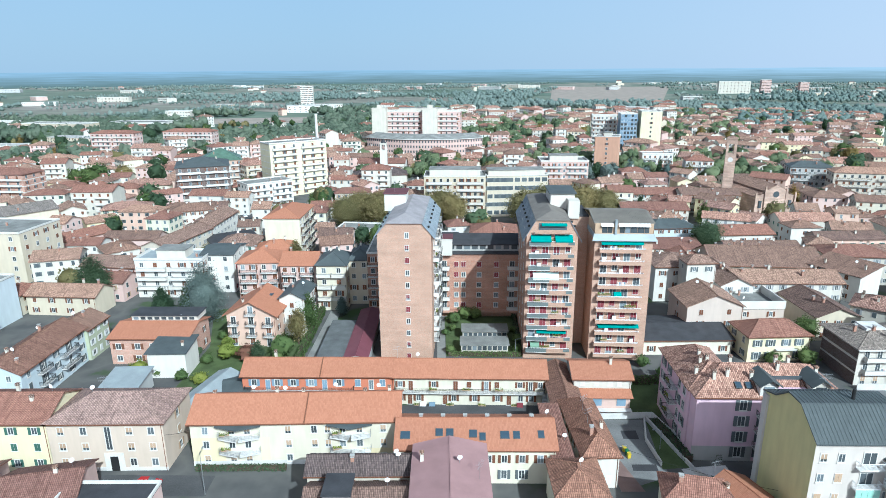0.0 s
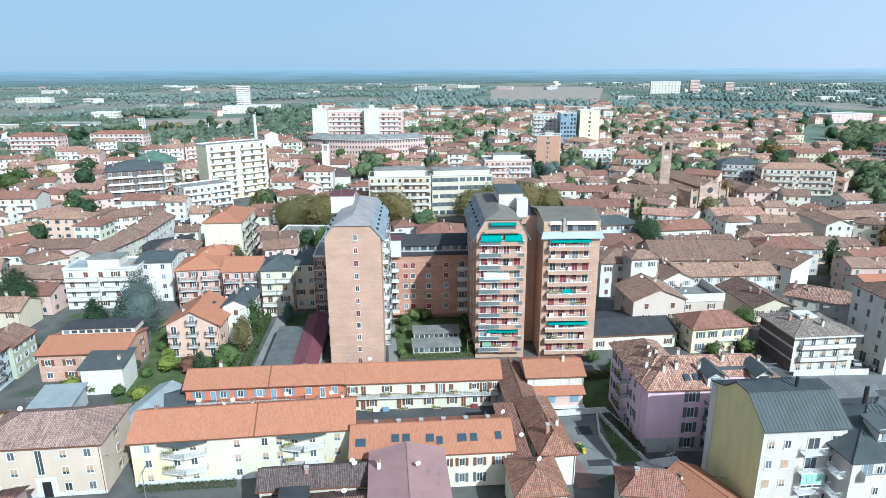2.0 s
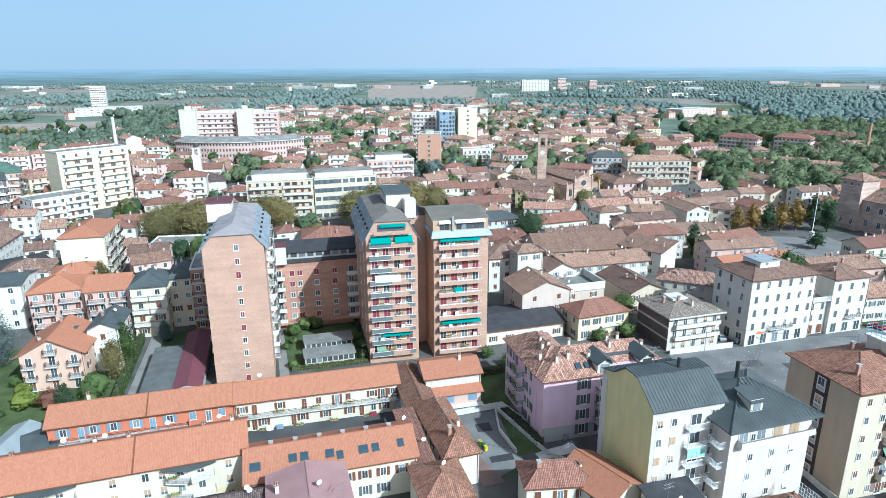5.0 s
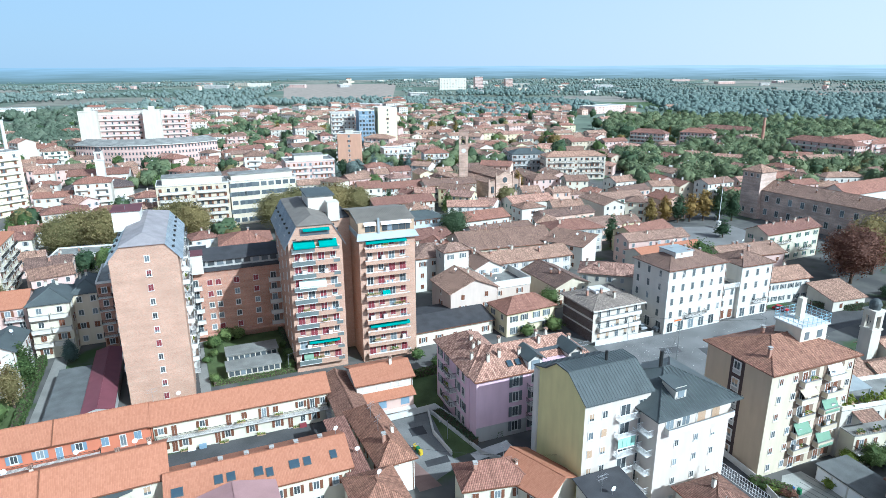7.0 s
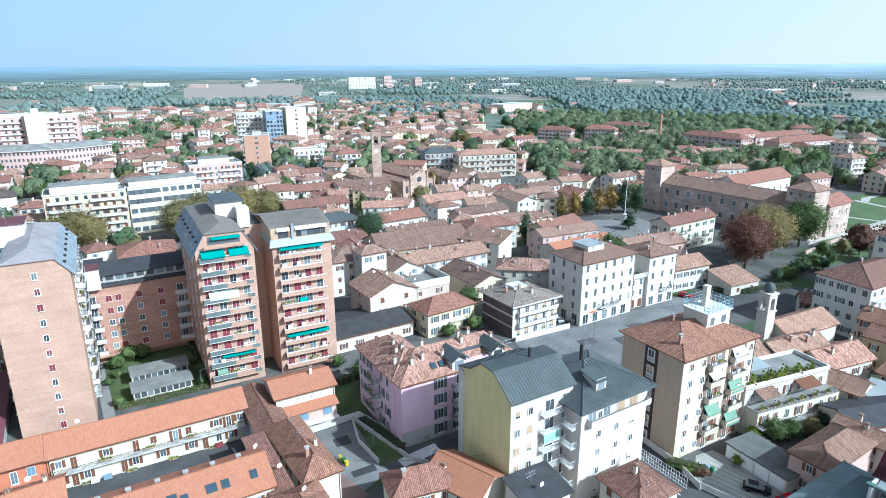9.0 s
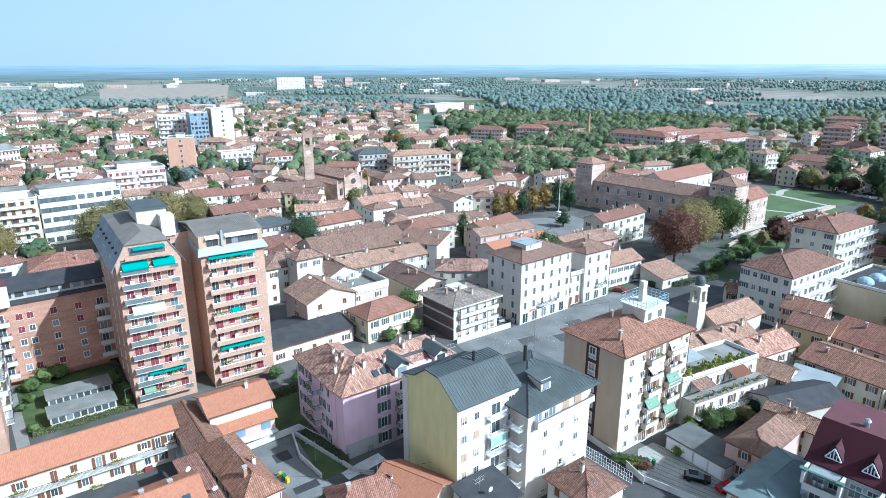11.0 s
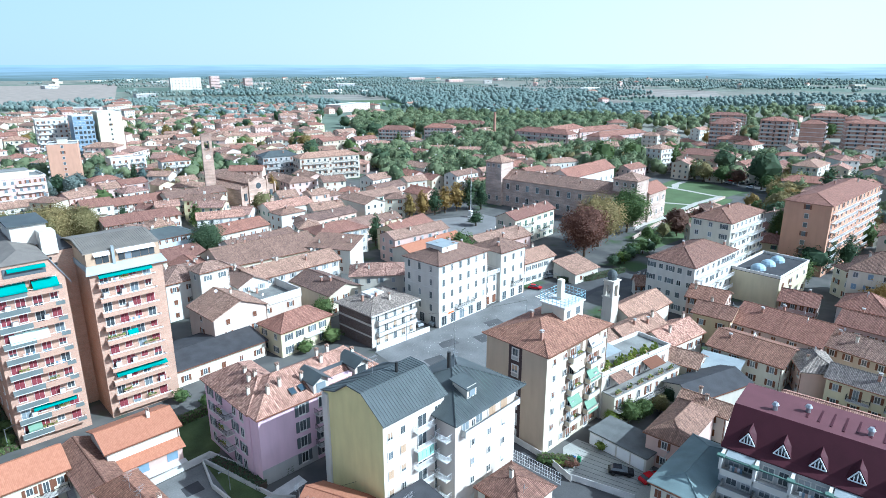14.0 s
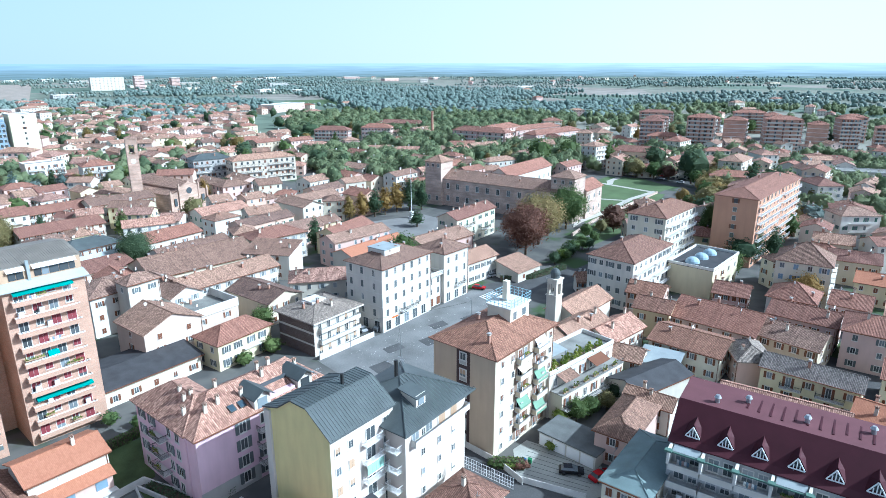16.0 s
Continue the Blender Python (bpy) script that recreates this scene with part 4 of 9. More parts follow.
th = thing("flagpole", 211.4, 196, 0, "tall white flagpole on a stone base", "flagpole")
q = Geo()
q.tube(0, 0, 3, 22.4, 0.14, 0.06, 8)
part("mast", q, WHITE, th)
q = Geo()
q.box(-1.5, 1.5, -1.5, 1.5, 0, 0.6)
q.box(-0.8, 0.8, -0.8, 0.8, 0.6, 3.2)
part("plinth", q, PALE_CONCRETE, th)
for x, y, h, rot in ((17.8, 140.5, 4, 0), (88, 96, 8, 90), (74.8, 74.4, 7, 0), (104, 108, 8, 90), (-40, 88, 8, 90), (128, 104, 8, 90), (150, 108, 8, 90), (-71, 148, 9, 0), (92.5, 49.5, 4, 0), (100, 121, 7, -90), (30.5, 95, 4, 0), (40, 100, 4, 180)):
    pole(x, y, h, "slim grey street lamp on a tall post", rot=rot)


def cable(a, b, sag, label):
    """An overhead wire that hangs between two houses."""
    q = Geo()
    a, b = Vector(a), Vector(b)
    last = a
    for k in range(1, 13):
        f = k / 12
        p = a.lerp(b, f) - Vector((0, 0, sag * 4 * f * (1 - f)))
        q.beam(last, p, 0.025)
        last = p
    th = thing("overhead_cable", 0, 0, 0, label, "cable")
    part("wire", q, IRON, th)


cable((28.9, 92, 6.4), (50.2, 79, 7.0), 0.7, "thin black overhead cable between two houses")
cable((17.5, 90.6, 5.8), (26, 88, 6.2), 0.3, "thin black overhead cable between two houses")
cable((-44.5, 96.2, 7.2), (-49, 94.8, 7.0), 0.2, "thin black overhead cable between two houses")
cable((100, 121, 7.0), (128, 104, 7.6), 0.8, "thin black overhead cable across the square")
cable((88, 96, 7.6), (104, 108, 7.6), 0.5, "thin black overhead cable across the square")

for k in range(9):
    sheet("paving_joint", [(81.6 + 1.25 * k, 62 + 0.35 * k), (81.7 + 1.25 * k, 62 + 0.35 * k), (84.6 + 1.05 * k, 50.6 + 0.1 * k), (84.5 + 1.05 * k, 50.6 + 0.1 * k)], 0.041, SLATE, "dark joint in the yard's paving", "paving")
for k in range(7):
    sheet("lane_line", [(76.6 + 0.02 * k, 40 + 7 * k), (76.72 + 0.02 * k, 40 + 7 * k), (76.74 + 0.02 * k, 43 + 7 * k), (76.62 + 0.02 * k, 43 + 7 * k)], 0.031, PAINT, "white painted line along the lane", "road marking")

# ---- helpers for the near buildings ----


def skylight(th, x, y, z, slope, w=0.9, h=1.2):
    key = ("skylight", w, h)
    if key not in MESHES:
        q = Geo()
        q.box(-w / 2 - 0.1, w / 2 + 0.1, -h / 2 - 0.1, h / 2 + 0.1, -0.1, 0.07, 0)
        q.box(-w / 2, w / 2, -h / 2, h / 2, 0.07, 0.10, 1)
        MESHES[key] = q.mesh("skylight", [ZINC, plain("skylight_glass", (0.05, 0.075, 0.10), 0.08) if "skylight_glass" not in bpy.data.materials else bpy.data.materials["skylight_glass"]])
    ob = put("skylight", MESHES[key], th)
    ob.matrix_basis = pose(x, y, z, slope, 0, 0)
    return ob


def windows_on(th, side, w, d, us, zs, size=(1.0, 1.4), shut="brown", states=("open",), seed=1):
    rnd = random.Random(seed)
    for z in zs:
        for u in us:
            at_, turn = on_side(side, u, z, w, d, 0.02)
            put("window", window_mesh(size[0], size[1], shut, rnd.choice(states)), th, at_, turn)


def ridge_house(x, y, rot, length, profile, label, wall, roofs, name="apartment_house", category="apartment house", over=0.4, depth_over=0.5, t=0.2, end_walls=None, seams=0.0, seam_mat=None):
    """A building whose cross-section is given: (y, z) from the front eave over the roof to the back eave. Its length runs along x."""
    d = profile[-1][0] - profile[0][0]
    claim(x, y, rot, length, d)
    th = thing(name, x, y, rot, label, category)
    a = length / 2
    q = Geo()
    y0, z0 = profile[0]
    y1, z1 = profile[-1]
    q.face([(-a, y0, -0.3), (a, y0, -0.3), (a, y0, z0), (-a, y0, z0)])
    part("wall", q, WALL[wall] if isinstance(wall, str) else wall, th)
    q = Geo()
    q.face([(a, y1, -0.3), (-a, y1, -0.3), (-a, y1, z1), (a, y1, z1)])
    part("back_wall", q, WALL[wall] if isinstance(wall, str) else wall, th)
    for s, em in ((-1, 0), (1, 1)):
        q = Geo()
        pts = [(s * a, y0, -0.3)] + [(s * a, p, z) for p, z in profile] + [(s * a, y1, -0.3)]
        q.face(pts if s > 0 else pts[::-1])
        q.f[-1] = tuple(reversed(q.f[-1])) if s > 0 else tuple(reversed(q.f[-1]))
        m = end_walls[em] if end_walls else wall
        part("end_wall", q, WALL[m] if isinstance(m, str) else m, th)
    b = a + over
    for k in range(len(profile) - 1):
        (p, za), (r, zb) = profile[k], profile[k + 1]
        slope = (zb - za) / (r - p) if abs(r - p) > 0.01 else 0
        if k == 0 and slope:
            p, za = p - depth_over, za - depth_over * slope
        if k == len(profile) - 2 and slope:
            r, zb = r + depth_over, zb + depth_over * slope
        q = Geo()
        q.slab([(-b, p, za + t), (b, p, za + t), (b, r, zb + t), (-b, r, zb + t)], t)
        part("roof", q, roofs[min(k, len(roofs) - 1)], th)
        if seams:
            q = Geo()
            n = int(2 * b / seams)
            for j in range(n + 1):
                xx = -b + 2 * b * j / n
                q.slab([(xx - 0.03, p, za + t + 0.07), (xx + 0.03, p, za + t + 0.07), (xx + 0.03, r, zb + t + 0.07), (xx - 0.03, r, zb + t + 0.07)], 0.08)
            tagged(part("roof_seam", q, seam_mat, th), kind="stuff")
    return th


def box_part(name, th, x0, x1, y0, y1, z0, z1, material, label=""):
    q = Geo()
    q.box(x0, x1, y0, y1, z0, z1)
    return part(name, q, material, th, label)


def balcony_at(th, side, w, d, u, z, width, deep=1.2, style="bars", out=0.0):
    at_, turn = on_side(side, u, z, w, d, out)
    return put_balcony(th, width, deep, style, at_, turn)


def awning_at(th, side, w, d, u, z, width, reach=1.3, drop=0.9, material=None, out=0.0):
    key = ("awning", width, reach, drop, material.name)
    if key not in MESHES:
        q = Geo()
        q.slab([(-width / 2, -reach, -drop), (width / 2, -reach, -drop), (width / 2, 0, 0), (-width / 2, 0, 0)], 0.04)
        q.box(-width / 2, width / 2, -reach - 0.03, -reach, -drop - 0.28, -drop + 0.02)
        MESHES[key] = q.mesh("awning", [material])
    at_, turn = on_side(side, u, z, w, d, out)
    return put("awning", MESHES[key], th, at_, turn)


def planter_mesh(length, seed):
    key = ("planter", length, seed)
    if key not in MESHES:
        rnd = random.Random(seed)
        q = Geo()
        q.box(-length / 2, length / 2, -0.12, 0.12, 0, 0.2, 0)
        for k in range(int(length * 26)):
            c = Vector((rnd.uniform(-length / 2, length / 2), rnd.gauss(0, 0.12), 0.2 + abs(rnd.gauss(0.05, 0.22))))
            n = Vector((rnd.gauss(0, 1), rnd.gauss(0, 1), rnd.gauss(0.4, 1))).normalized()
            a = n.orthogonal().normalized() * 0.13
            b = n.cross(a)
            q.face([c + a, c + b, c - a, c - b], 1)
        MESHES[key] = q.mesh("planter", [SHUT["tan"], LEAF["lime"]])
    return MESHES[key]


def stuff_on_balcony(th, side, w, d, u, z, rnd, deep=1.1, width=4.0):
    """What people leave on balconies: washing, boxes, a small cupboard, chairs."""
    kind = rnd.random()
    at_, turn = on_side(side, u, z, w, d, deep * 0.55)
    if kind < 0.4:
        put("planter", planter_mesh(1.6, rnd.randrange(3)), th, (at_[0], at_[1], z + 0.75), turn)
    elif kind < 0.7:
        key = ("washing", rnd.randrange(3))
        if key not in MESHES:
            q = Geo()
            r2 = random.Random(key[1])
            for k in range(5):
                x0 = -0.9 + 0.36 * k
                q.box(x0, x0 + 0.3, -0.02, 0.02, 0.5 - r2.random() * 0.3, 1.15, k % 3)
            MESHES[key] = q.mesh("washing", [WHITE, SHUT["blue"], WALL["salmon"]])
        put("washing", MESHES[key], th, at_, turn)
    else:
        if "locker" not in MESHES:
            q = Geo()
            q.box(-0.4, 0.4, -0.22, 0.22, 0, 1.5, 0)
            q.box(-0.43, 0.43, -0.25, 0.25, 1.5, 1.54, 1)
            MESHES["locker"] = q.mesh("locker", [WHITE, STEEL])
        put("locker", MESHES["locker"], th, at_, turn)


def steps_mesh(n, width, run=0.28, rise=0.18):
    q = Geo()
    for k in range(n):
        q.box(0, width, k * run, n * run, k * rise, (k + 1) * rise)
    return q


# ---- rows of houses below the camera ----
# long cream and yellow house with two groups of bow balconies
w, d, h = 36.8, 10.5, 8.6
th, hz = house(-26.5, 101.5, 1.0, w, d, h, "long cream house with an orange clay roof and bow balconies", rise=2.6, wall="cream", tile="orange", floors=3, cols="b8", chimneys=0, dishes=0)
for x0, x1, zt in ((-18.4, -12.6, 5.6), (-6.2, -4.6, 5.6), (11.0, 18.4, 3.0)):
    box_part("lower_paint", th, x0, x1, -d / 2 - 0.03, -d / 2 + 0.02, 0.9, zt, WALL["yellow"], "yellow painted lower wall")
box_part("plinth", th, -18.45, 18.45, -d / 2 - 0.05, -d / 2 + 0.02, 0, 0.9, PALE_CONCRETE)
windows_on(th, "f", w, d, (-15.8, -1.2, 3.4, 5.8, 15.6), (0.6, 3.5, 6.3), (1.05, 1.5), "tan", ("roller", "none", "roller"), 4)
windows_on(th, "f", w, d, (-11.2, -8.4, 8.4, 11.4), (0.6, 3.5, 6.3), (1.1, 1.6), "tan", ("none", "roller"), 5)
for cx in (-9.8, 9.8):
    for f in (1, 2):
        q = Geo()
        for s in (-1, 1):
            pts = [(s * 0.3, -1.9), (s * 3.6, -0.9), (s * 3.6, 0.0), (s * 0.0, 0.0)]
            pts = pts if s > 0 else pts[::-1]
            pts = [(p[0] + cx, p[1] - d / 2, 3.0 * f - 0.1) for p in pts]
            q.slab(pts if s < 0 else pts, 0.2)
        part("balcony_slab", q, PALE_CONCRETE, th)
        q = Geo()
        for p0, p1 in (((-3.6, 0), (-3.6, -0.9)), ((-3.6, -0.9), (-0.3, -1.9)), ((-0.3, -1.9), (0.3, -1.9)), ((0.3, -1.9), (3.6, -0.9)), ((3.6, -0.9), (3.6, 0))):
            a, b = Vector((p0[0] + cx, p0[1] - d / 2, 3.0 * f)), Vector((p1[0] + cx, p1[1] - d / 2, 3.0 * f))
            for zz in (0.05, 0.35, 0.65, 0.95):
                q.beam(a + Vector((0, 0, zz)), b + Vector((0, 0, zz)), 0.025)
            n = max(1, int((b - a).length / 0.5))
            for k in range(n + 1):
                p = a.lerp(b, k / n)
                q.beam(p - Vector((0, 0, 0.1)), p + Vector((0, 0, 1.0)), 0.02)
        part("balcony_rail", q, STEEL, th)
        put("planter", planter_mesh(1.6, f), th, (cx - 2.2, -d / 2 - 1.2, 3.0 * f + 0.7), 17)
    q = Geo()
    for s in (-1, 1):
        pts = [(0, -2.0), (s * 4.0, -0.9), (s * 4.0, 0.0), (0, 0.0)]
        q.slab([(p[0] + cx, p[1] - d / 2, 8.35 + 0.1 * p[1]) for p in (pts if s > 0 else pts[::-1])], 0.12)
    part("canopy", q, ZINC, th)
q = Geo()
q.slab([(1.72, -d / 2 - 0.55, h + 0.08), (1.92, -d / 2 - 0.55, h + 0.08), (1.92, 0, h + 2.92), (1.72, 0, h + 2.92)], 0.3)
part("party_wall", q, SHUT["brown"], th)
for k, cx in enumerate((-15.5, -8.5, -4.4, -2.6, 0.6, 6.5, 12.0, 14.5, 16.4)):
    put("dish" if k % 2 else "vent", dish_mesh() if k % 2 else chimney_mesh(0.6, "plaster"), th, (cx, 0.7 + (k % 3) * 0.5, 10.9), 10, "white satellite dish" if k % 2 else "")

# low house with skylights
w, d, h = 26.8, 10.6, 6.8
th, hz = house(5.4, 95.8, -1.0, w, d, h, "low cream house with skylights in its orange tiled roof", rise=2.5, wall="cream", tile="orange", floors=2, cols="b6", chimneys=0, dishes=0)
windows_on(th, "f", w, d, (-12, -9, 2.2, 4.8, 7.8, 10.9), (4.1,), (1.0, 1.5), "brown", ("open",), 2)
windows_on(th, "f", w, d, (4.8, 7.8), (1.0,), (1.0, 1.7), "slate", ("open",), 2)
sl = math.degrees(math.atan(2.5 / 5.3))
for sx, sy, sw in ((-12.0, -3.2, 1.5), (-6.2, -2.7, 1.1), (-4.4, -2.7, 1.1), (-0.4, -2.9, 1.2), (1.2, -3.4, 0.9), (5.0, -3.1, 1.4), (7.0, -3.1, 1.0), (11.2, -3.0, 0.9)):
    skylight(th, sx, sy, hz(sx, sy) + 0.03, sl, sw, 1.3)
for k in range(6):
    put("chimney", chimney_mesh(0.6, "brick"), th, (-9.5 + 3.9 * k, 1.2, hz(0, 1.2) - 0.3))
put("dish", dish_mesh(), th, (12.6, 1.0, hz(0, 1.0)), 20, "white satellite dish")

# red and cream row with the outside gallery
w, d, h = 32.0, 8.2, 6.4
th, hz = house(-26.4, 121.5, -1.0, w, d, h, "two-storey red house with blue-grey shutters and an orange roof", rise=2.1, wall="red", tile="orange", floors=2, cols="b6", dishes=0, chimneys=1)
windows_on(th, "f", w, d, (-13.5, -8.6, -5.2, -1.4, 4.4, 8.4, 13.6), (4.1,), (1.1, 1.5), "blue", ("open", "open", "closed"), 2)
windows_on(th, "f", w, d, (-10.6, 1.4, 11.2), (3.3,), (0.95, 2.2), "blue", ("closed", "none"), 3)
windows_on(th, "f", w, d, (-13.5, -8.6, -5.2, -1.4, 4.4, 8.4), (0.9,), (1.1, 1.5), "blue", ("open", "closed"), 4)
balcony_at(th, "f", w, d, -4, 3.1, 23.0, 1.0, "bars")
q = Geo()
q.slab([(0.42, -4.65, 6.45), (0.62, -4.65, 6.45), (0.62, 0, 8.82), (0.42, 0, 8.82)], 0.3)
part("party_wall", q, SHUT["brown"], th)
w = 31.6
th, hz = house(5.6, 120.4, -2.0, w, d, h, "long cream house with an outside gallery and brown shutters", rise=2.1, wall="cream", tile="orange", floors=2, cols="b6", dishes=0, chimneys=0)
windows_on(th, "f", w, d, (-14.6, -7.6, -0.2, 1.0 + 4.6, 10.4, 14.6), (4.1,), (0.95, 1.3), "brown", ("open", "closed"), 3)
windows_on(th, "f", w, d, (-12.4, -3.0, 3.4, 12.6), (3.4,), (0.9, 2.1), "brown", ("closed", "open"), 3)
windows_on(th, "f", w, d, (-14.6, -10.8, -3.4, 1.0, 5.8, 10.6, 12.8), (0.9,), (1.0, 1.4), "brown", ("open", "open", "none"), 8)
windows_on(th, "f", w, d, (-12.6, -5.2, 8.2), (0.15,), (0.9, 2.1), "brown", ("closed",), 3)
balcony_at(th, "f", w, d, 0, 3.2, 31.0, 1.1, "bars")
for k in range(7):
    put("planter", planter_mesh(1.6, k % 3), th, (-11 + 3.4 * k, -d / 2 - (1.1 if k % 2 else 0.5), 3.9 if k % 2 else 0.0))
for k, (x0, mt) in enumerate(((-10.5, WHITE), (-8.6, SHUT["blue"]), (9.8, SHUT["wine"]))):
    box_part("bench", th, x0, x0 + 1.3, -d / 2 - 0.9, -d / 2 - 0.3, 0.0, 0.75, mt)
q = steps_mesh(17, 1.1)
q.v = [(15.0 + p[0], -d / 2 - 5.0 + p[1], p[2]) for p in q.v]
part("outside_stair", q, CONCRETE, th)
put("aerial", aerial_mesh(), th, (-15.5, 0, 8.4), 20)
put("dish", dish_mesh(), th, (-11.2, 0.6, 8.2), 10, "white satellite dish")

# beige hipped house and yellow neighbour, lower left
w, d = 20.2, 11.8
th, hz = house(-59.0, 100.6, 0.0, w, d, 9.6, "beige three-storey house with a weathered hipped tile roof", roof="hip", rise=2.6, wall="beige", tile="dusty", floors=3, cols="r1", shut="tan", chimneys=0, dishes=1, aerials=1)
windows_on(th, "f", w, d, (-7.8, -3.8, 4.2, 8.0), (1.0, 4.1, 7.2), (1.15, 1.5), "tan", ("roller", "none", "roller"), 6)
windows_on(th, "f", w, d, (0.4,), (4.2,), (1.1, 4.6), "tan", ("none",), 6)
box_part("door_surround", th, -0.8, 2.6, -d / 2 - 0.12, -d / 2 + 0.02, 0, 3.6, TRIM, "white stone door surround")
box_part("door", th, 0.2, 1.6, -d / 2 - 0.16, -d / 2 - 0.1, 0, 2.9, IRON)
box_part("plinth", th, -10.15, 10.15, -d / 2 - 0.06, -d / 2 + 0.02, 0, 0.7, PALE_CONCRETE)
house(-77.4, 100.6, 0.0, 16.4, 11.8, 9.6, "yellow three-storey house with green shutters and a patched roof", rise=2.6, wall="yellow", tile="red", floors=3, cols="f4b4", shut="green", chimneys=2, states=("closed", "open"))
house(-92, 127, 90, 24, 10, 8.5, "blue-white house with glazed balconies and a faded tile roof", rise=2.4, wall="blue", tile="clay", floors=3, cols="f5l2r2", shut="slate", chimneys=3, dishes=2, balconies=[("f", 1, 4, 6), ("f", 2, 4, 6), ("f", 1, -5, 4), ("f", 2, -5, 4)])
house(-90.5, 143, 88, 9, 9, 8, "pale green house with white shutters", rise=2, wall="green", tile="brown", floors=3, cols="f3r2", shut="white", chimneys=1)
house(-98, 106, 45, 16, 10, 8, "yellow house with a red tiled roof", rise=2.2, wall="cream", tile="red", cols="f4r2", floors=2)
th, hz = house(-70.4, 142.6, -0.9, 18.9, 13.0, 6.8, "terracotta brick house with an orange roof and attic window strip", rise=1.5, wall=BRICK_ESTATE, tile="orange", floors=2, cols="r2", shut="brown", chimneys=0, dishes=1)
windows_on(th, "f", 18.9, 13.0, (-7.4, -2.8, 0.8), (0.9, 4.0), (1.3, 1.4), "brown", ("none", "open"), 4)
q = Geo()
q.box(-7.5, 9.0, 1.2, 6.6, 8.0, 9.4, 0)
q.box(-7.8, 9.3, 0.9, 6.9, 9.4, 9.6, 1)
part("attic", q, [WALL["white"], SLATE], th)
for k in range(9):
    box_part("window", th, -7.0 + 1.75 * k, -5.8 + 1.75 * k, 1.14, 1.22, 8.4, 9.1, GLASS)
th, hz = house(-63.5, 133, 1.0, 8.6, 7.8, 6.2, "plain white cube house with a grey sheet roof", roof="shed", rise=0.8, wall="white", tile=ZINC, cols="", floors=2, chimneys=1, dishes=0)
# peach gabled house
w, d = 12.6, 13.0
th, hz = house(-48.4, 152.5, -4.0, w, d, 8.8, "peach gabled house with balconies and an orange tiled roof", axis="y", rise=3.4, wall="peach", tile="orange", floors=3, cols="r3", chimneys=2, dishes=0, over=0.9)
for f, us in ((0, (-4.6, 0.0, 4.4)), (1, (-4.6, 0.0, 4.4)), (2, (-4.6, 0.0, 4.4)), (3, (0.0,))):
    windows_on(th, "f", w, d, us, (f * 2.9 + 0.15,), (1.3, 2.1), "brown", ("none", "roller"), f)
    for u in us:
        if f:
            balcony_at(th, "f", w, d, u, f * 2.9 + 0.05, 2.6, 1.1, "bars")
skylight(th, 2.6, 2.0, hz(2.6, 2) + 0.05, 0)
th, hz = house(-39.5, 158, -4.0, 6.5, 11.0, 10.5, "narrow white house with a grey sheet roof beside the peach house", roof="gable", axis="y", rise=1.6, wall="white", tile=ZINC, floors=3, cols="f1r3", chimneys=1, balconies=[("r", 1, 0, 4), ("r", 2, 0, 4)])
house(-69, 121, 2, 7.6, 9, 3.6, "low shed with a pale sheet roof", roof="shed", rise=0.8, wall="grey", tile=ZINC_LIGHT, cols="", chimneys=0, dishes=0, name="shed", category="shed")
house(-49.5, 117.5, 75, 15, 5.5, 3.4, "white sheet-roofed shed beside the red house", roof="gable", rise=1.0, wall="white", tile=ZINC_LIGHT, cols="", chimneys=0, dishes=0, name="shed", category="shed")
house(-44.0, 120.0, -2, 6, 8, 3.2, "grey sheet-roofed shed beside the row", roof="gable", rise=0.8, wall="grey", tile=ZINC, cols="", chimneys=0, dishes=0, name="shed", category="shed")
# roofs at the lower edge
th, hz = house(-13, 86.8, 0, 17.5, 5.4, 6.6, "old house with a dark grey tiled roof", rise=1.6, wall="pale", tile="dusk", floors=2, cols="f4", chimneys=1, dishes=2)
th, hz = house(-12.5, 79.5, 0, 16.5, 8, 5.6, "old house with a brown tiled roof and a roof hut", rise=2.0, wall="pale", tile="brown", floors=2, cols="f4", chimneys=1, dishes=1)
q = Geo()
q.box(-5.4, -1.4, -2.8, 2.2, 6.0, 8.3, 0)
q.box(-5.6, -1.2, -3.0, 2.4, 8.3, 8.5, 1)
q.box(-4.9, -1.9, -2.9, -2.75, 6.9, 8.0, 2)
part("roof_hut", q, [WALL["dark"], SLATE, GLASS], th)
th, hz = house(0.9, 81.5, 0, 11.2, 14.5, 8.6, "house with a smooth purple sheet roof", roof="gable", axis="y", rise=1.4, wall="pale", tile=PURPLE, floors=3, cols="f2", chimneys=1, dishes=1, aerials=1)
house(20.8, 83.5, 0, 7.6, 9, 6.4, "small house with a red hipped roof", roof="hip", rise=1.8, wall="cream", tile="clay", floors=2, cols="f2", chimneys=0, dishes=1)
th, hz = house(25.8, 98, 2, 6.0, 18.0, 6.3, "narrow cream house with an old brown hipped roof", roof="hip", rise=2.2, wall="white", tile="clay", floors=2, cols="f0l4", chimneys=2, dishes=0, aerials=2)
windows_on(th, "f", 6, 18, (1.4,), (1.0,), (1.0, 1.4), "white", ("closed",), 2)
house(19.8, 97, 0, 3.0, 16, 5.5, "narrow link house with an orange roof", roof="shed", rise=1.0, wall="cream", tile="red", floors=2, cols="f1", chimneys=0, dishes=1)
th, hz = house(24.2, 115.2, -2, 5.6, 16, 5.6, "low link wing with a brown tiled roof", roof="gable", axis="y", rise=1.2, wall="cream", tile="clay", floors=2, cols="", chimneys=0, dishes=0)
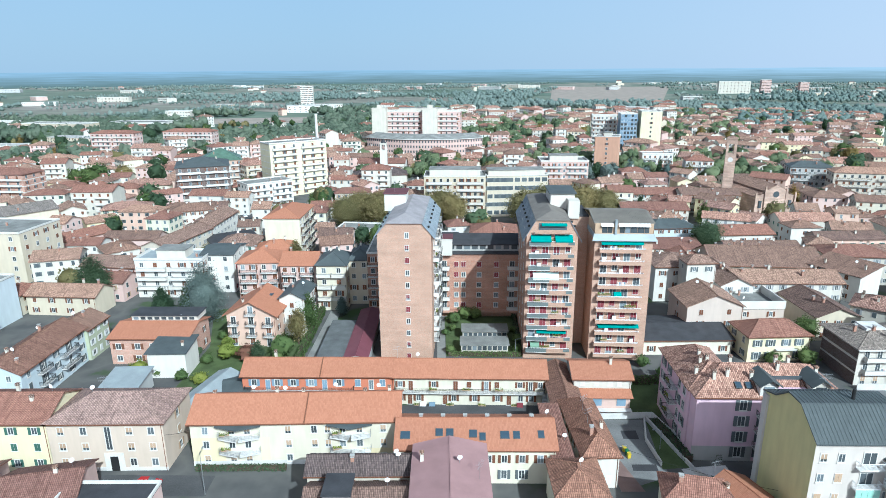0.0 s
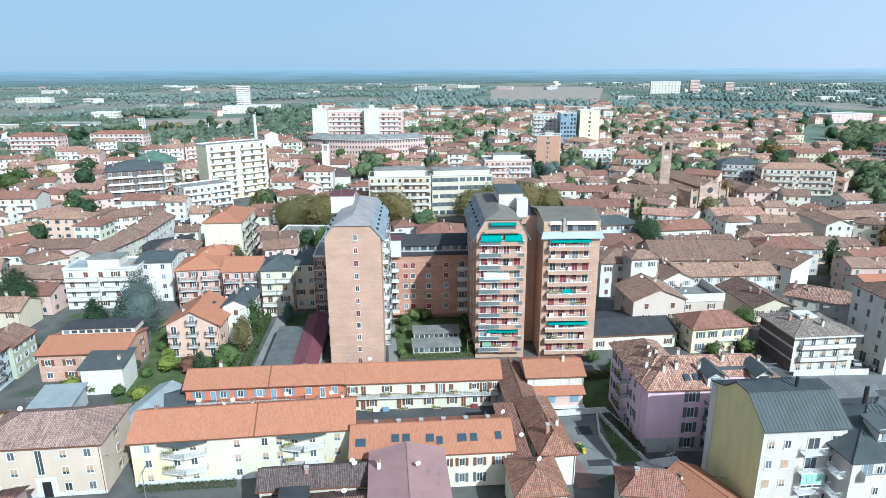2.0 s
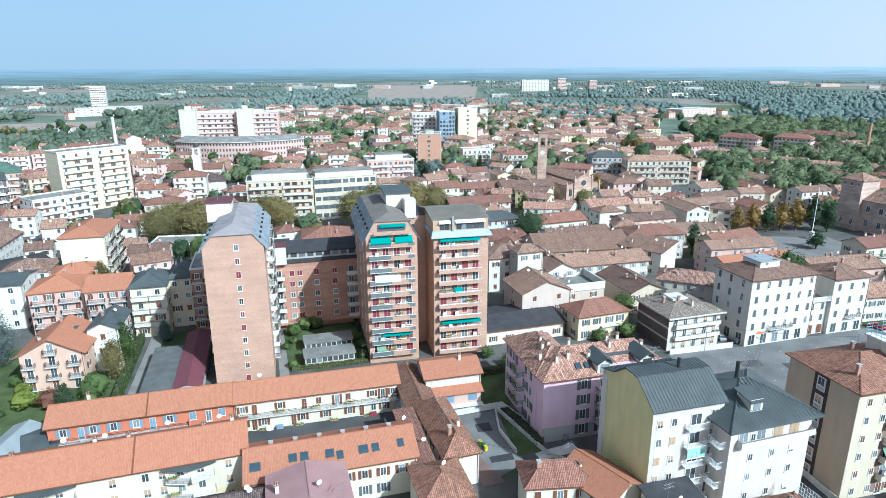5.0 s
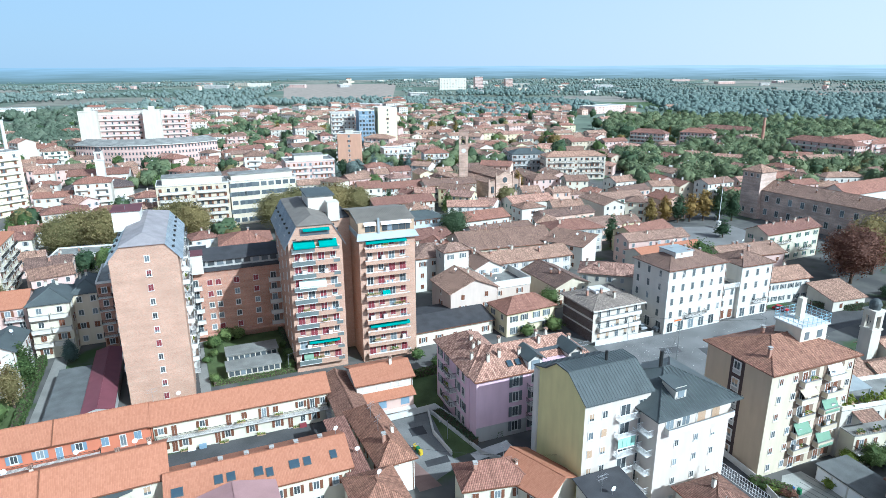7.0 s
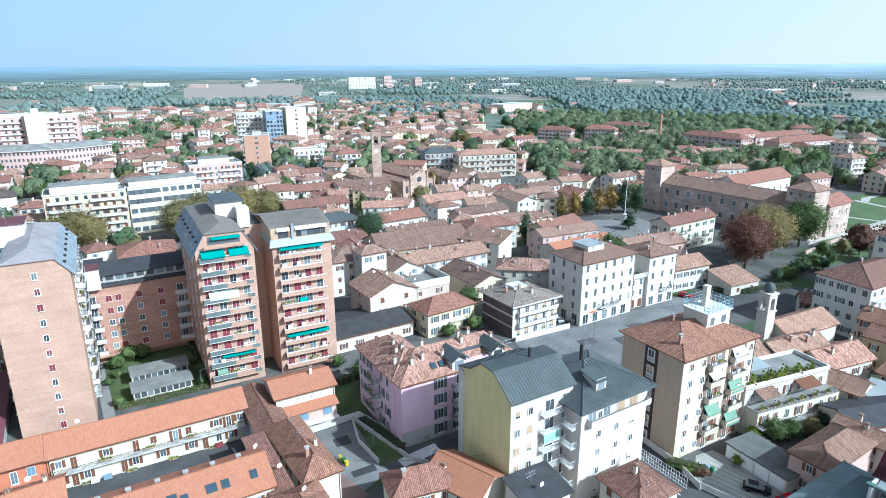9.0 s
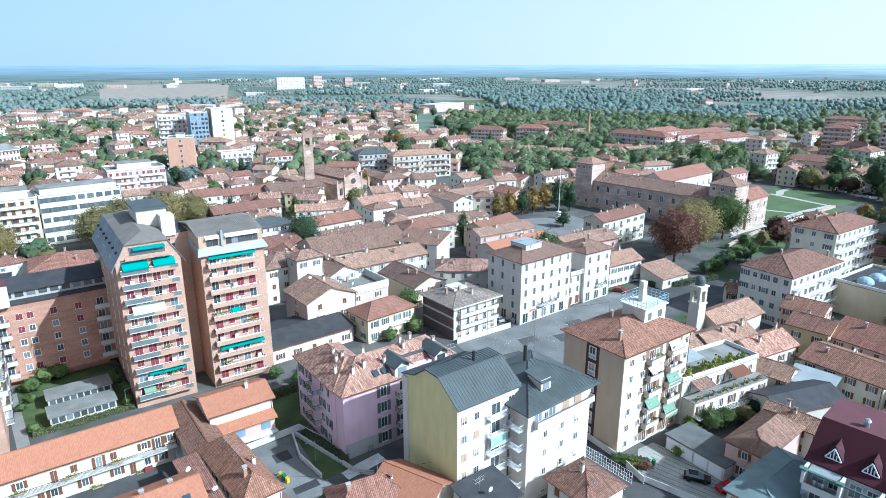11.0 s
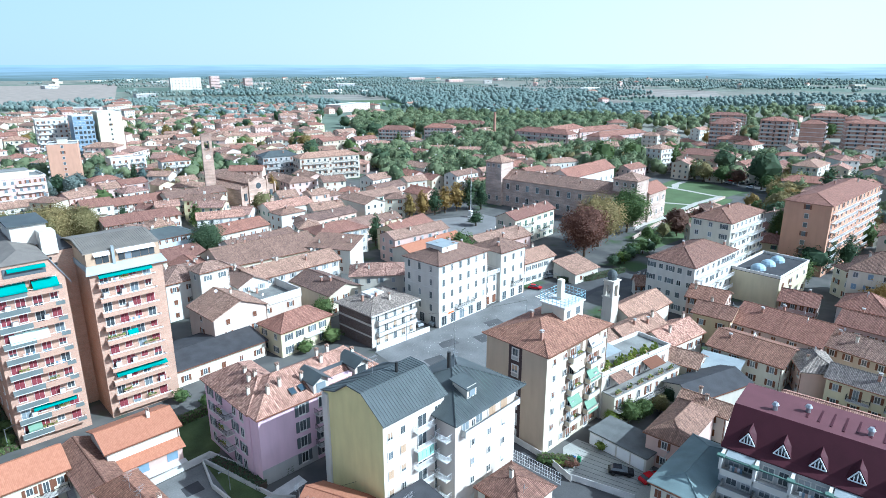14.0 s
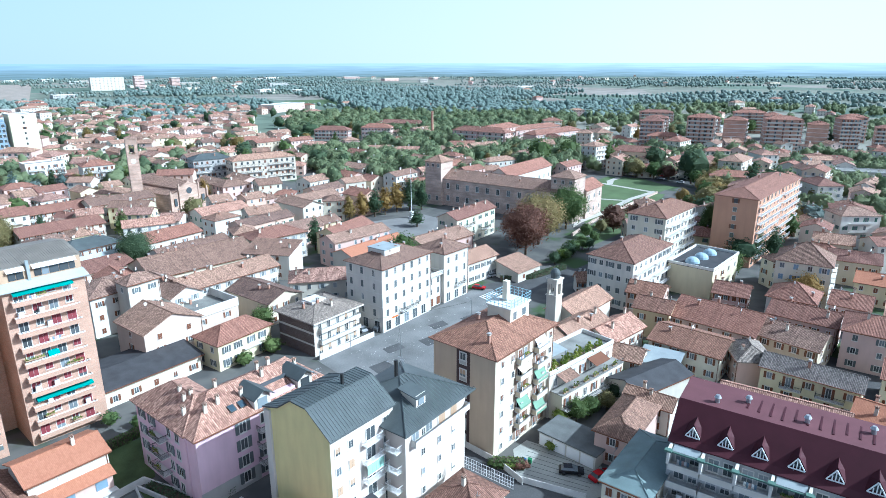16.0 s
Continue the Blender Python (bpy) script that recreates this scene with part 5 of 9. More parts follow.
th, hz = house(32.4, 117.5, -2, 11.6, 8.5, 7.6, "white and rose house with an orange roof and a porch roof", roof="gable", rise=1.6, wall="white", tile="orange", floors=2, cols="", chimneys=1, dishes=0)
windows_on(th, "f", 11.6, 8.5, (-4.0, -1.2, 1.6, 3.4), (6.0,), (0.9, 0.7), "white", ("closed",), 2)
q = Geo()
q.slab([(-4.8, -6.6, 4.5), (5.8, -6.6, 4.5), (5.8, -4.2, 5.4), (-4.8, -4.2, 5.4)], 0.15)
part("porch_roof", q, ROOF["orange"], th)
box_part("porch_wall", th, -4.2, 5.4, -5.9, -4.2, 0, 4.4, WALL["rose"])
for u in (-1.2, 3.6):
    box_part("window", th, u - 0.9, u + 0.9, -5.98, -5.86, 2.4, 4.0, SHUT["blue"])
q = Geo()
q.box(-1.0, 5.6, -7.2, -5.9, 1.7, 1.85, 0)
part("balcony", q, PALE_CONCRETE, th)
th, hz = house(38.6, 79.8, -12, 10.5, 6.2, 6.6, "house with a brown-red tiled roof and skylights", roof="hip", rise=2.2, wall="cream", tile="red", floors=2, cols="f3", chimneys=1, dishes=0, aerials=1)
house(45.0, 77.0, -70, 10, 8, 6.4, "house wing with an orange tiled roof", roof="gable", rise=2.0, wall="cream", tile="orange", floors=2, cols="f2", chimneys=1, dishes=0)
house(-62, 82.5, 12, 11, 10, 6.4, "pink shop house with an orange roof", roof="gable", rise=2.0, wall="salmon", tile="red", floors=2, cols="f3", chimneys=1, dishes=1)
house(-51, 79.5, 0, 14, 5.5, 6.5, "low building with a dark flat roof and glass light", roof="flat", rise=0.5, wall="salmon", tile=SLATE, floors=2, cols="f3", chimneys=0, dishes=0)
house(-75, 80, 20, 12, 12, 7, "house with a red tiled roof", roof="gable", rise=2.4, wall="salmon", tile="red", floors=2, cols="f3", chimneys=1)

# ---- brick towers ----


SIDE_SHEET = plain("side_sheet", (0.27, 0.30, 0.33), 0.45, 0.2, 0.2)


def tower(x, y, rot, length, half, label, shoulder, flat, ridge, top):
    """A tower block with its length along x: chamfered brick ends, steep sheet sides and a low hipped top."""
    claim(x, y, rot, length, half * 2)
    th = thing("apartment_tower", x, y, rot, label, "tower block")
    a, k = length / 2, half * 0.66
    for s in (-1, 1):
        q = Geo()
        q.face([(-a * s, -half * s, -0.3), (a * s, -half * s, -0.3), (a * s, -half * s, shoulder), (-a * s, -half * s, shoulder)])
        part("side_wall", q, BRICK, th)
        q = Geo()
        pts = [(s * a, -half * s, -0.3), (s * a, half * s, -0.3), (s * a, half * s, shoulder), (s * a, k * s, flat), (s * a, -k * s, flat), (s * a, -half * s, shoulder)]
        q.face(pts)
        part("end_wall", q, BRICK, th)
        q = Geo()
        e = 0.9
        drop = e * (flat - shoulder) / (half - k)
        pts = [(-a - 0.25, -(half + e), shoulder - drop + 0.2), (a + 0.25, -(half + e), shoulder - drop + 0.2), (a + 0.25, -k, flat + 0.2), (-a - 0.25, -k, flat + 0.2)]
        q.slab(pts if s < 0 else [(-px, -py, pz) for px, py, pz in pts], 0.2)
        part("roof_side", q, SIDE_SHEET, th)
        g2 = Geo()
        for j in range(int(length / 0.6)):
            xx = -a + 0.3 + 0.6 * j
            rib = [(xx, -(half + e), shoulder - drop + 0.27), (xx + 0.07, -(half + e), shoulder - drop + 0.27), (xx + 0.07, -k, flat + 0.27), (xx, -k, flat + 0.27)]
            g2.slab(rib if s < 0 else [(-px, -py, pz) for px, py, pz in rib], 0.08)
        tagged(part("roof_rib", g2, SIDE_SHEET, th), kind="stuff")
        for j in range(7):
            xx = -a + 2 + j * (length - 4) / 6
            z = shoulder + (flat - shoulder) * 0.45
            yy = s * (half - (half - k) * 0.45)
            box_part("snow_stop", th, xx - 0.1, xx + 0.1, min(yy, yy + s * 0.5), max(yy, yy + s * 0.5), z, z + 0.5, IRON)
    q = Geo()
    P = [(-a - 0.35, -k - 0.1, flat + 0.22), (a + 0.35, -k - 0.1, flat + 0.22), (a + 0.35, k + 0.1, flat + 0.22), (-a - 0.35, k + 0.1, flat + 0.22)]
    r0, r1 = (-a + 4.2, 0, ridge), (a - 4.2, 0, ridge)
    q.slab([P[0], P[1], r1, r0], 0.12)
    q.slab([P[2], P[3], r0, r1], 0.12)
    q.slab([P[1], P[2], r1], 0.12)
    q.slab([P[3], P[0], r0], 0.12)
    part("roof", q, top, th)
    return th


# first tower: the plain brick end with one stair window a floor
th = tower(-8.2, 151.2, 87.5, 30.4, 6.2, "tall brick apartment tower with a plain end wall and side balconies", 32.0, 34.5, 36.2, plain("roof_sheet", (0.30, 0.275, 0.28), 0.7, 0, 0.2))
L = 30.4
for f in range(11):
    at_, turn = on_side("l", 0.6, 1.2 + f * 3.0, L, 12.4, 0.02)
    put("window", window_mesh(0.9, 1.3, "wine", ("none", "roller", "closed", "none")[(f * 7 + 2) % 4]), th, at_, turn)
rnd = random.Random(21)
for side in "fb":
    for f in range(10):
        for u in ((11.6, 4.0, -5.0) if side == "f" else (-11.6, -4.0, 5.0)):
            z = 2.4 + f * 3.0
            balcony_at(th, side, L, 12.4, u, z, 5.6, 1.3, "solid" if f % 3 else "bars")
            at_, turn = on_side(side, u - 1, z + 0.1, L, 12.4, 0.02)
            put("window", window_mesh(1.6, 2.1, "wine", "roller" if rnd.random() < 0.4 else "none"), th, at_, turn)
            if rnd.random() < 0.7:
                stuff_on_balcony(th, side, L, 12.4, u + rnd.uniform(-1.5, 1.5), z, rnd)
            if rnd.random() < 0.2:
                awning_at(th, side, L, 12.4, u, z + 2.5, 3.0, 1.0, 0.5, GREEN_CLOTH)
q = Geo()
q.box(2.0, 9.0, 1.2, 6.6, 33.6, 38.0, 0)
q.box(1.7, 9.3, 0.9, 6.9, 38.0, 38.2, 1)
part("lift_house", q, [WALL["white"], MAUVE], th)
for k in range(5):
    box_part("roof_light", th, -10 + 4.2 * k, -8.6 + 4.2 * k, -4.6, -4.0, 34.4, 34.6, ZINC_LIGHT)
put("aerial", aerial_mesh(), th, (3, 4, 38.1), 0)


PANEL = plain("balcony_panel", (0.15, 0.175, 0.17), 0.35)


def balcony_front(th, side, w, d, span0, span1, floors, z0, step, rnd, style):
    """A front of continuous balconies: brick parapets with rails between, doors and wine-red shutters behind."""
    for f in range(floors):
        z = z0 + f * step
        mid, wid = (span0 + span1) / 2, span1 - span0
        key = ("front", style, round(wid, 1), f % 2)
        if key not in MESHES:
            q = Geo()
            q.box(-wid / 2, wid / 2, -1.3, 0.2, -0.25, 0, 2)
            if style == "left":
                a = -wid * 0.02
                q.box(a, wid / 2 - 0.0, -1.42, -1.3, -0.3, 0.75, 0)
                q.box(-wid / 2, a, -1.36, -1.3, -0.05, 0.85, 3)
                q.box(wid * 0.36, wid / 2, -1.46, -1.42, 0.1, 0.8, 3)
                q.box(-wid / 2, wid / 2, -1.40, -1.32, 0.95, 1.02, 1)
            else:
                q.box(-wid / 2, wid / 2, -1.42, -1.3, -0.3, 0.55, 0)
                q.box(-wid / 2, wid / 2, -1.40, -1.32, 0.78, 0.84, 1)
                q.box(-wid / 2, wid / 2, -1.40, -1.32, 0.62, 0.66, 1)
            for sx in (-wid / 2, wid / 2 - 0.1):
                q.box(sx, sx + 0.1, -1.3, 0, -0.2, 0.6, 0)
            MESHES[key] = q.mesh("balcony", [BRICK, WHITE, PALE_CONCRETE, PANEL])
        at_, turn = on_side(side, mid, z, w, d)
        put("balcony", MESHES[key], th, at_, turn)
        n = 4
        for c in range(n):
            u = span0 + wid * (c + 0.5) / n
            tall = (c + f) % 3 != 2
            at_, turn = on_side(side, u, z + (0.1 if tall else 0.9), w, d, 0.02)
            put("window", window_mesh(1.5 if tall else 1.2, 2.2 if tall else 1.4, "wine", ("none", "closed", "roller", "closed")[rnd.randrange(4)]), th, at_, turn)
        if rnd.random() < 0.8:
            stuff_on_balcony(th, side, w, d, rnd.uniform(span0 + 1, span1 - 1), z, rnd)
        if rnd.random() < 0.7:
            stuff_on_balcony(th, side, w, d, rnd.uniform(span0 + 1, span1 - 1), z, rnd)


# second tower
th = tower(26.2, 153.2, 86.5, 30.4, 5.9, "tall brick apartment tower with stacked balconies and turquoise awnings", 31.0, 34.5, 36.0, plain("brown_roof_sheet", (0.185, 0.165, 0.145), 0.75, 0, 0.2))
rnd = random.Random(5)
balcony_front(th, "l", 30.4, 11.8, -5.4, 5.0, 10, 2.3, 2.97, rnd, "left")
box_part("roof_loggia", th, -15.35, -15.2, -3.2, 3.2, 32.0, 34.0, GLASS)
q = Geo()
q.box(-16.4, -15.2, -4.2, 4.2, 31.7, 31.9, 0)
q.box(-16.45, -16.3, -4.2, 4.2, 31.9, 32.6, 0)
part("balcony", q, BRICK, th)
awning_at(th, "l", 30.4, 11.8, -2.6, 31.2, 4.6, 1.6, 1.1, TURQUOISE)
awning_at(th, "l", 30.4, 11.8, 2.6, 31.2, 4.0, 1.6, 1.1, TURQUOISE)
awning_at(th, "l", 30.4, 11.8, 0.3, 34.0, 5.8, 0.8, 0.3, TURQUOISE)
awning_at(th, "l", 30.4, 11.8, -1.2, 22.2, 6.0, 1.4, 1.3, plain("white_awning", (0.6, 0.72, 0.66), 0.8))
awning_at(th, "l", 30.4, 11.8, 0.6, 7.6, 7.0, 0.9, 0.4, TURQUOISE)
awning_at(th, "l", 30.4, 11.8, -3.2, 4.6, 2.2, 1.2, 1.0, GREEN_CLOTH)
for f in range(10):
    for u in (-9, 0, 9):
        at_, turn = on_side("b", u, 3.0 + f * 3.0, 30.4, 11.8, 0.02)
        put("window", window_mesh(1.1, 1.4, "wine", "none"), th, at_, turn)
q = Geo()
q.box(-3, 7, -6.5, -0.6, 34.5, 38.4, 0)
q.box(-3.4, 7.4, -6.9, -0.2, 38.4, 38.7, 1)
q.box(-6.4, -2.6, -7.3, -4.6, 33.0, 37.4, 0)
part("lift_house", q, [WALL["white"], ZINC], th)
th = thing("stair_core", 33.6, 150, -3.5, "recessed brick stair core between the two towers", "stair core")
claim(33.6, 150, 0, 4, 18)
q = Geo()
q.box(-2.2, 2.2, -3.2, 9, 0, 33.4, 0)
q.box(-2.3, 2.3, -3.3, 9.1, 33.4, 33.7, 1)
part("wall", q, [BRICK, SLATE], th)
# third tower
w, d = 13.2, 16.0
claim(42.0, 144.8, -3.5, w, d)
th = thing("apartment_tower", 42.0, 144.8, -3.5, "tall brick apartment tower with balconies under a blue-grey attic", "tower block")
q = Geo()
q.box(-w / 2, w / 2, -d / 2, d / 2, -0.3, 30.4, 0, False)
part("wall", q, BRICK, th)
rnd = random.Random(9)
balcony_front(th, "f", w, d, -5.6, 4.8, 10, 1.6, 2.9, rnd, "right")
for z, u in ((29.9, -0.4), (9.4, 0.0)):
    awning_at(th, "f", w, d, u, z, 9.6, 1.0, 0.35, TURQUOISE)
awning_at(th, "f", w, d, -0.6, 17.6, 1.8, 1.0, 1.6, TURQUOISE)
for f in range(10):
    for u in (-4.5, 2.0):
        at_, turn = on_side("r", u, 2.2 + f * 2.9, w, d, 0.02)
        put("window", window_mesh(0.9, 1.3, "wine", ("none", "closed")[f % 2]), th, at_, turn)
q = Geo()
a, b = w / 2 + 0.7, d / 2 + 0.9
q.slab([(-a, -b, 30.3), (a, -b, 30.3), (a - 0.5, -b + 1.1, 31.5), (-a + 0.5, -b + 1.1, 31.5)], 0.2)
q.box(-a + 0.5, a - 0.5, -b + 1.1, b, 30.4, 31.5)
q.slab([(a, -b, 30.3), (a, b, 30.3), (a - 0.5, b, 31.5), (a - 0.5, -b + 1.1, 31.5)], 0.2)
part("fascia", q, plain("blue_sheet", (0.35, 0.385, 0.405), 0.6), th, "pale blue sheet metal fascia")
q = Geo()
q.box(-a + 0.7, a - 0.7, -b + 1.4, b, 31.5, 33.9)
part("attic_wall", q, SHUT["tan"], th)
for k, (x0, x1) in enumerate(((-5.0, -3.9), (-3.8, -2.7), (-1.0, 0.1), (0.2, 1.3), (1.4, 2.9), (3.0, 4.5), (4.6, 5.6))):
    box_part("attic_window", th, x0, x1, -b + 1.30, -b + 1.42, 31.75, 33.4, GLASS)
q = Geo()
q.slab([(-a + 0.4, -b + 1.6, 34.1), (a - 0.4, -b + 1.6, 34.1), (a - 0.4, 0.6, 35.4), (-a + 0.4, 0.6, 35.4)], 0.25)
q.slab([(-a + 0.4, 0.6, 35.4), (a - 0.4, 0.6, 35.4), (a - 0.4, b, 34.0), (-a + 0.4, b, 34.0)], 0.25)
part("roof", q, plain("ribbed_sheet", (0.20, 0.18, 0.155), 0.7, 0, 0.15), th)
q = Geo()
for k in range(32):
    xx = -a + 0.45 + 0.42 * k
    q.slab([(xx, -b + 1.6, 34.17), (xx + 0.06, -b + 1.6, 34.17), (xx + 0.06, 0.6, 35.47), (xx, 0.6, 35.47)], 0.08)
tagged(part("roof_rib", q, bpy.data.materials["ribbed_sheet"], th), kind="stuff")
q = Geo()
for x0, x1 in ((-5.3, -2.5), (-1.3, 5.8)):
    q.slab([(x0, -b + 0.7, 33.35), (x1, -b + 0.7, 33.35), (x1, -b + 1.5, 33.95), (x0, -b + 1.5, 33.95)], 0.06)
part("awning", q, WHITE, th)
box_part("flue", th, -2.2, -1.7, -b + 0.9, -b + 1.4, 31, 34.9, ZINC_LIGHT)
# block between, round the court
w, d = 27.0, 12.0
claim(11.5, 171.0, -2.0, w, d)
th = thing("apartment_block", 11.5, 171.0, -2.0, "dark red brick block closing the court behind the towers", "apartment block")
q = Geo()
q.box(-w / 2, w / 2, -d / 2, d / 2, 0, 18.6, 0, False)
part("wall", q, BRICK_RED, th)
q = Geo()
q.box(-w / 2 - 0.4, w / 2 + 0.4, -d / 2 - 0.5, d / 2, 18.6, 19.0, 0)
q.box(-w / 2 + 0.5, w / 2 - 0.5, -d / 2 + 1.8, d / 2, 19.0, 21.0, 1)
q.slab([(-w / 2, -d / 2 + 1.2, 21.0), (w / 2, -d / 2 + 1.2, 21.0), (w / 2, 2, 22.6), (-w / 2, 2, 22.6)], 0.2)
q.slab([(-w / 2, 2, 22.6), (w / 2, 2, 22.6), (w / 2, d / 2, 21.4), (-w / 2, d / 2, 21.4)], 0.2)
part("roof", q, [SLATE, WALL["grey"]], th)
for k in range(11):
    box_part("attic_window", th, -12 + 2.2 * k, -10.4 + 2.2 * k, -d / 2 + 1.72, -d / 2 + 1.82, 19.5, 20.8, GLASS)
windows_on(th, "f", w, d, (-7.6, -5.6, -1.2, 3.6), [2.9 + 3.0 * k for k in range(5)], (1.2, 1.4), "wine", ("none", "closed", "none"), 8)
for f in range(5):
    balcony_at(th, "f", w, d, 9.2, 2.4 + 3.0 * f, 5.0, 1.2, "solid")
    balcony_at(th, "f", w, d, -11.0, 2.4 + 3.0 * f, 3.0, 1.5, "solid")
    windows_on(th, "f", w, d, (-11.0, 8.0, 10.4), (2.5 + 3.0 * f,), (1.4, 2.1), "wine", ("none",), f)
q = Geo()
q.box(-w / 2 + 1.8, -w / 2 + 4.8, -d / 2 - 1.6, -d / 2 + 3, 18.6, 23.4, 0)
q.box(-w / 2 + 1.6, -w / 2 + 5.0, -d / 2 - 1.8, -d / 2 + 3.2, 23.4, 23.6, 1)
part("lift_house", q, [WALL["white"], MAUVE], th)
box_part("loggia", th, -w / 2 + 0.5, w / 2 - 0.5, -d / 2 - 2.0, -d / 2, 1.8, 2.3, BRICK_RED)
# huts in the court
for x, y in ((10.2, 142.6), (10.8, 150.6)):
    claim(x, y, -1, 12, 5)
    th = thing("garage_hut", x, y, -1, "low white hut with a flat grey roof in the court", "hut", "huts in the court")
    q = Geo()
    q.box(-5.8, 5.8, -2.2, 2.2, 0, 2.5)
    part("wall", q, WALL["pale"], th)
    q = Geo()
    q.box(-6.1, 6.1, -2.6, 2.6, 2.5, 2.8)
    part("roof", q, BITUMEN, th)
    for k in range(9):
        box_part("window", th, -5.5 + 1.25 * k, -4.5 + 1.25 * k, -2.26, -2.16, 1.1, 2.2, GLASS)
# garages beside the first tower
th, hz = house(-26.7, 143.4, -0.8, 6, 22, 3.0, "long garage with a grey bitumen roof", roof="shed", rise=0.3, wall="grey", tile=plain("garage_felt", (0.13, 0.135, 0.135), 0.9, 0, 0.25), cols="", chimneys=0, dishes=0, name="garage", category="garage", over=0.2)
th, hz = house(-20.4, 147.3, -0.8, 5.4, 30, 3.2, "long garage with a bordeaux sheet roof", roof="gable", axis="y", rise=0.7, wall="grey", tile=plain("garage_bordeaux", (0.17, 0.06, 0.075), 0.5), cols="", chimneys=0, dishes=0, name="garage", category="garage", over=0.3)

# ---- pink house ----
w, d, h = 25.4, 12.0, 13.0
th, hz = house(57.2, 102.2, -2.0, w, d, h, "pink apartment house with a mottled tiled roof and dormers", roof="hip", rise=3.2, wall="pink", tile="mixed", floors=4, cols="r3b5", shut="slate", chimneys=0, dishes=0, name="apartment_house", category="apartment house", over=0.6)
windows_on(th, "f", w, d, (-4.6,), [0.9 + 3.1 * k for k in range(4)], (1.3, 2.0), "slate", ("open",), 1)
windows_on(th, "f", w, d, (-0.6, 2.4, 7.4, 10.4), [0.9 + 3.1 * k for k in range(4)], (1.3, 2.0), "slate", ("open", "none"), 2)
for f in range(1, 4):
    balcony_at(th, "f", w, d, 0.8, 3.1 * f + 0.1, 6.0, 1.5, "bars")
    balcony_at(th, "f", w, d, 8.8, 3.1 * f + 0.1, 5.4, 1.5, "bars")
box_part("lower_wall", th, -12.72, -2.0, -d / 2 - 0.03, -d / 2 + 0.02, 0, 3.0, WALL["grey"], "grey painted ground floor")
for cx in (-0.6, 8.2):
    q = Geo()
    q.box(cx - 1.5, cx + 1.5, -6.1, -2.0, 12.8, 15.2, 0)
    q.slab([(cx - 2.0, -6.8, 15.0), (cx, -6.8, 16.3), (cx, -1.0, 16.3), (cx - 2.0, -1.0, 15.0)], -0.15, 1)
    q.slab([(cx, -6.8, 16.3), (cx + 2.0, -6.8, 15.0), (cx + 2.0, -1.0, 15.0), (cx, -1.0, 16.3)], -0.15, 1)
    q.face([(cx - 1.5, -6.1, 15.1), (cx + 1.5, -6.1, 15.1), (cx, -6.1, 16.1)], 0)
    q.box(cx - 0.9, cx + 0.9, -6.2, -6.08, 13.1, 14.9, 2)
    part("dormer", q, [WALL["white"], ZINC, GLASS], th)
q = Geo()
q.box(1.2, 6.4, -5.6, -3.0, 13.0, 14.0, 0)
q.box(1.2, 6.4, -3.1, -2.9, 13.0, 15.4, 1)
part("roof_terrace", q, [WALL["pink"], GLASS], th)
for k, (cx, cy) in enumerate(((-9, -3), (-9.5, 2.5), (-6.5, -2.5), (-4.5, 1.5), (-2.5, -3.0), (2.8, -1.2), (4.0, 2.0), (6.0, 1.5), (9.5, -1.5), (-11, 0))):
    put("chimney", chimney_mesh(1.6, "plaster"), th, (cx, cy, hz(cx, cy) - 0.2))
sl = math.degrees(math.atan(3.2 / 6.6))
for sx in (-3.4, -5.2):
    skylight(th, sx, -4.4, hz(sx, -4.4) + 0.05, sl, 0.9, 1.2)
w, d = 9.2, 16.5
th, hz = house(49.1, 107.6, -2.0, w, d, 12.9, "pink side wing with rounded balconies and a mottled tiled roof", roof="hip", rise=2.9, wall="pink", tile="mixed", floors=4, cols="b2", shut="slate", chimneys=2, dishes=0, name="apartment_house", category="apartment house", over=0.6)
for f in range(4):
    windows_on(th, "l", w, d, (-6.0, -2.6, 3.0, 5.6), (0.9 + 3.1 * f,), (1.2, 1.8), "slate", ("open", "none"), f)
    if f:
        balcony_at(th, "l", w, d, 0.4, 3.1 * f + 0.1, 4.2, 1.5, "bars")
        put("planter", planter_mesh(1.6, f % 3), th, (-w / 2 - 1.4, -0.4, 3.1 * f + 0.8), 90)

SEAM = plain("zinc_seam", (0.115, 0.13, 0.133), 0.6)
# ---- white house with the yellow end, and its twin with the deep eaves ----
prof = [(-6.6, 19.8), (-2.2, 22.8), (1.2, 22.8), (4.2, 20.6), (7.4, 19.6)]
th = ridge_house(56.2, 78.9, -1.2, 12.2, prof, "cream-white apartment house with a yellow end and grey metal roof", "shell", [ZINC, ZINC, ZINC, ZINC], seams=0.55, seam_mat=SEAM, end_walls=("olive", "shell"), over=0.25)
rows = [0.9 + 3.15 * k for k in range(6)]
for k, z in enumerate(rows):
    q = th
    for u in (-4.8, -2.4):
        put("window", window_mesh(0.95, 1.3, "tan", ("none", "roller", "closed")[(k + int(u)) % 3]), th, (u, -6.62, z), 0)
    put("window", window_mesh(1.8, 2.0, "grey", "none"), th, (1.4, -6.62, z - 0.5), 0)
    put("window", window_mesh(1.3, 2.3, "white", "none"), th, (4.6, -6.62, z - 0.6), 0)
    if k:
        put_balcony(th, 3.4, 0.9, "pale", (1.4, -6.6, z - 0.75), 0)
AQUA = plain("aqua_glass", (0.36, 0.60, 0.50), 0.2)
for k in range(4):
    box_part("loggia_pane", th, -0.2 + 0.82 * k, 0.56 + 0.82 * k, -7.52, -7.46, 11.2, 12.9, AQUA, "pale aqua glazing")
for zz in (11.1, 12.95):
    box_part("loggia_frame", th, -0.3, 3.1, -7.55, -7.43, zz - 0.06, zz + 0.06, WHITE)
q = Geo()
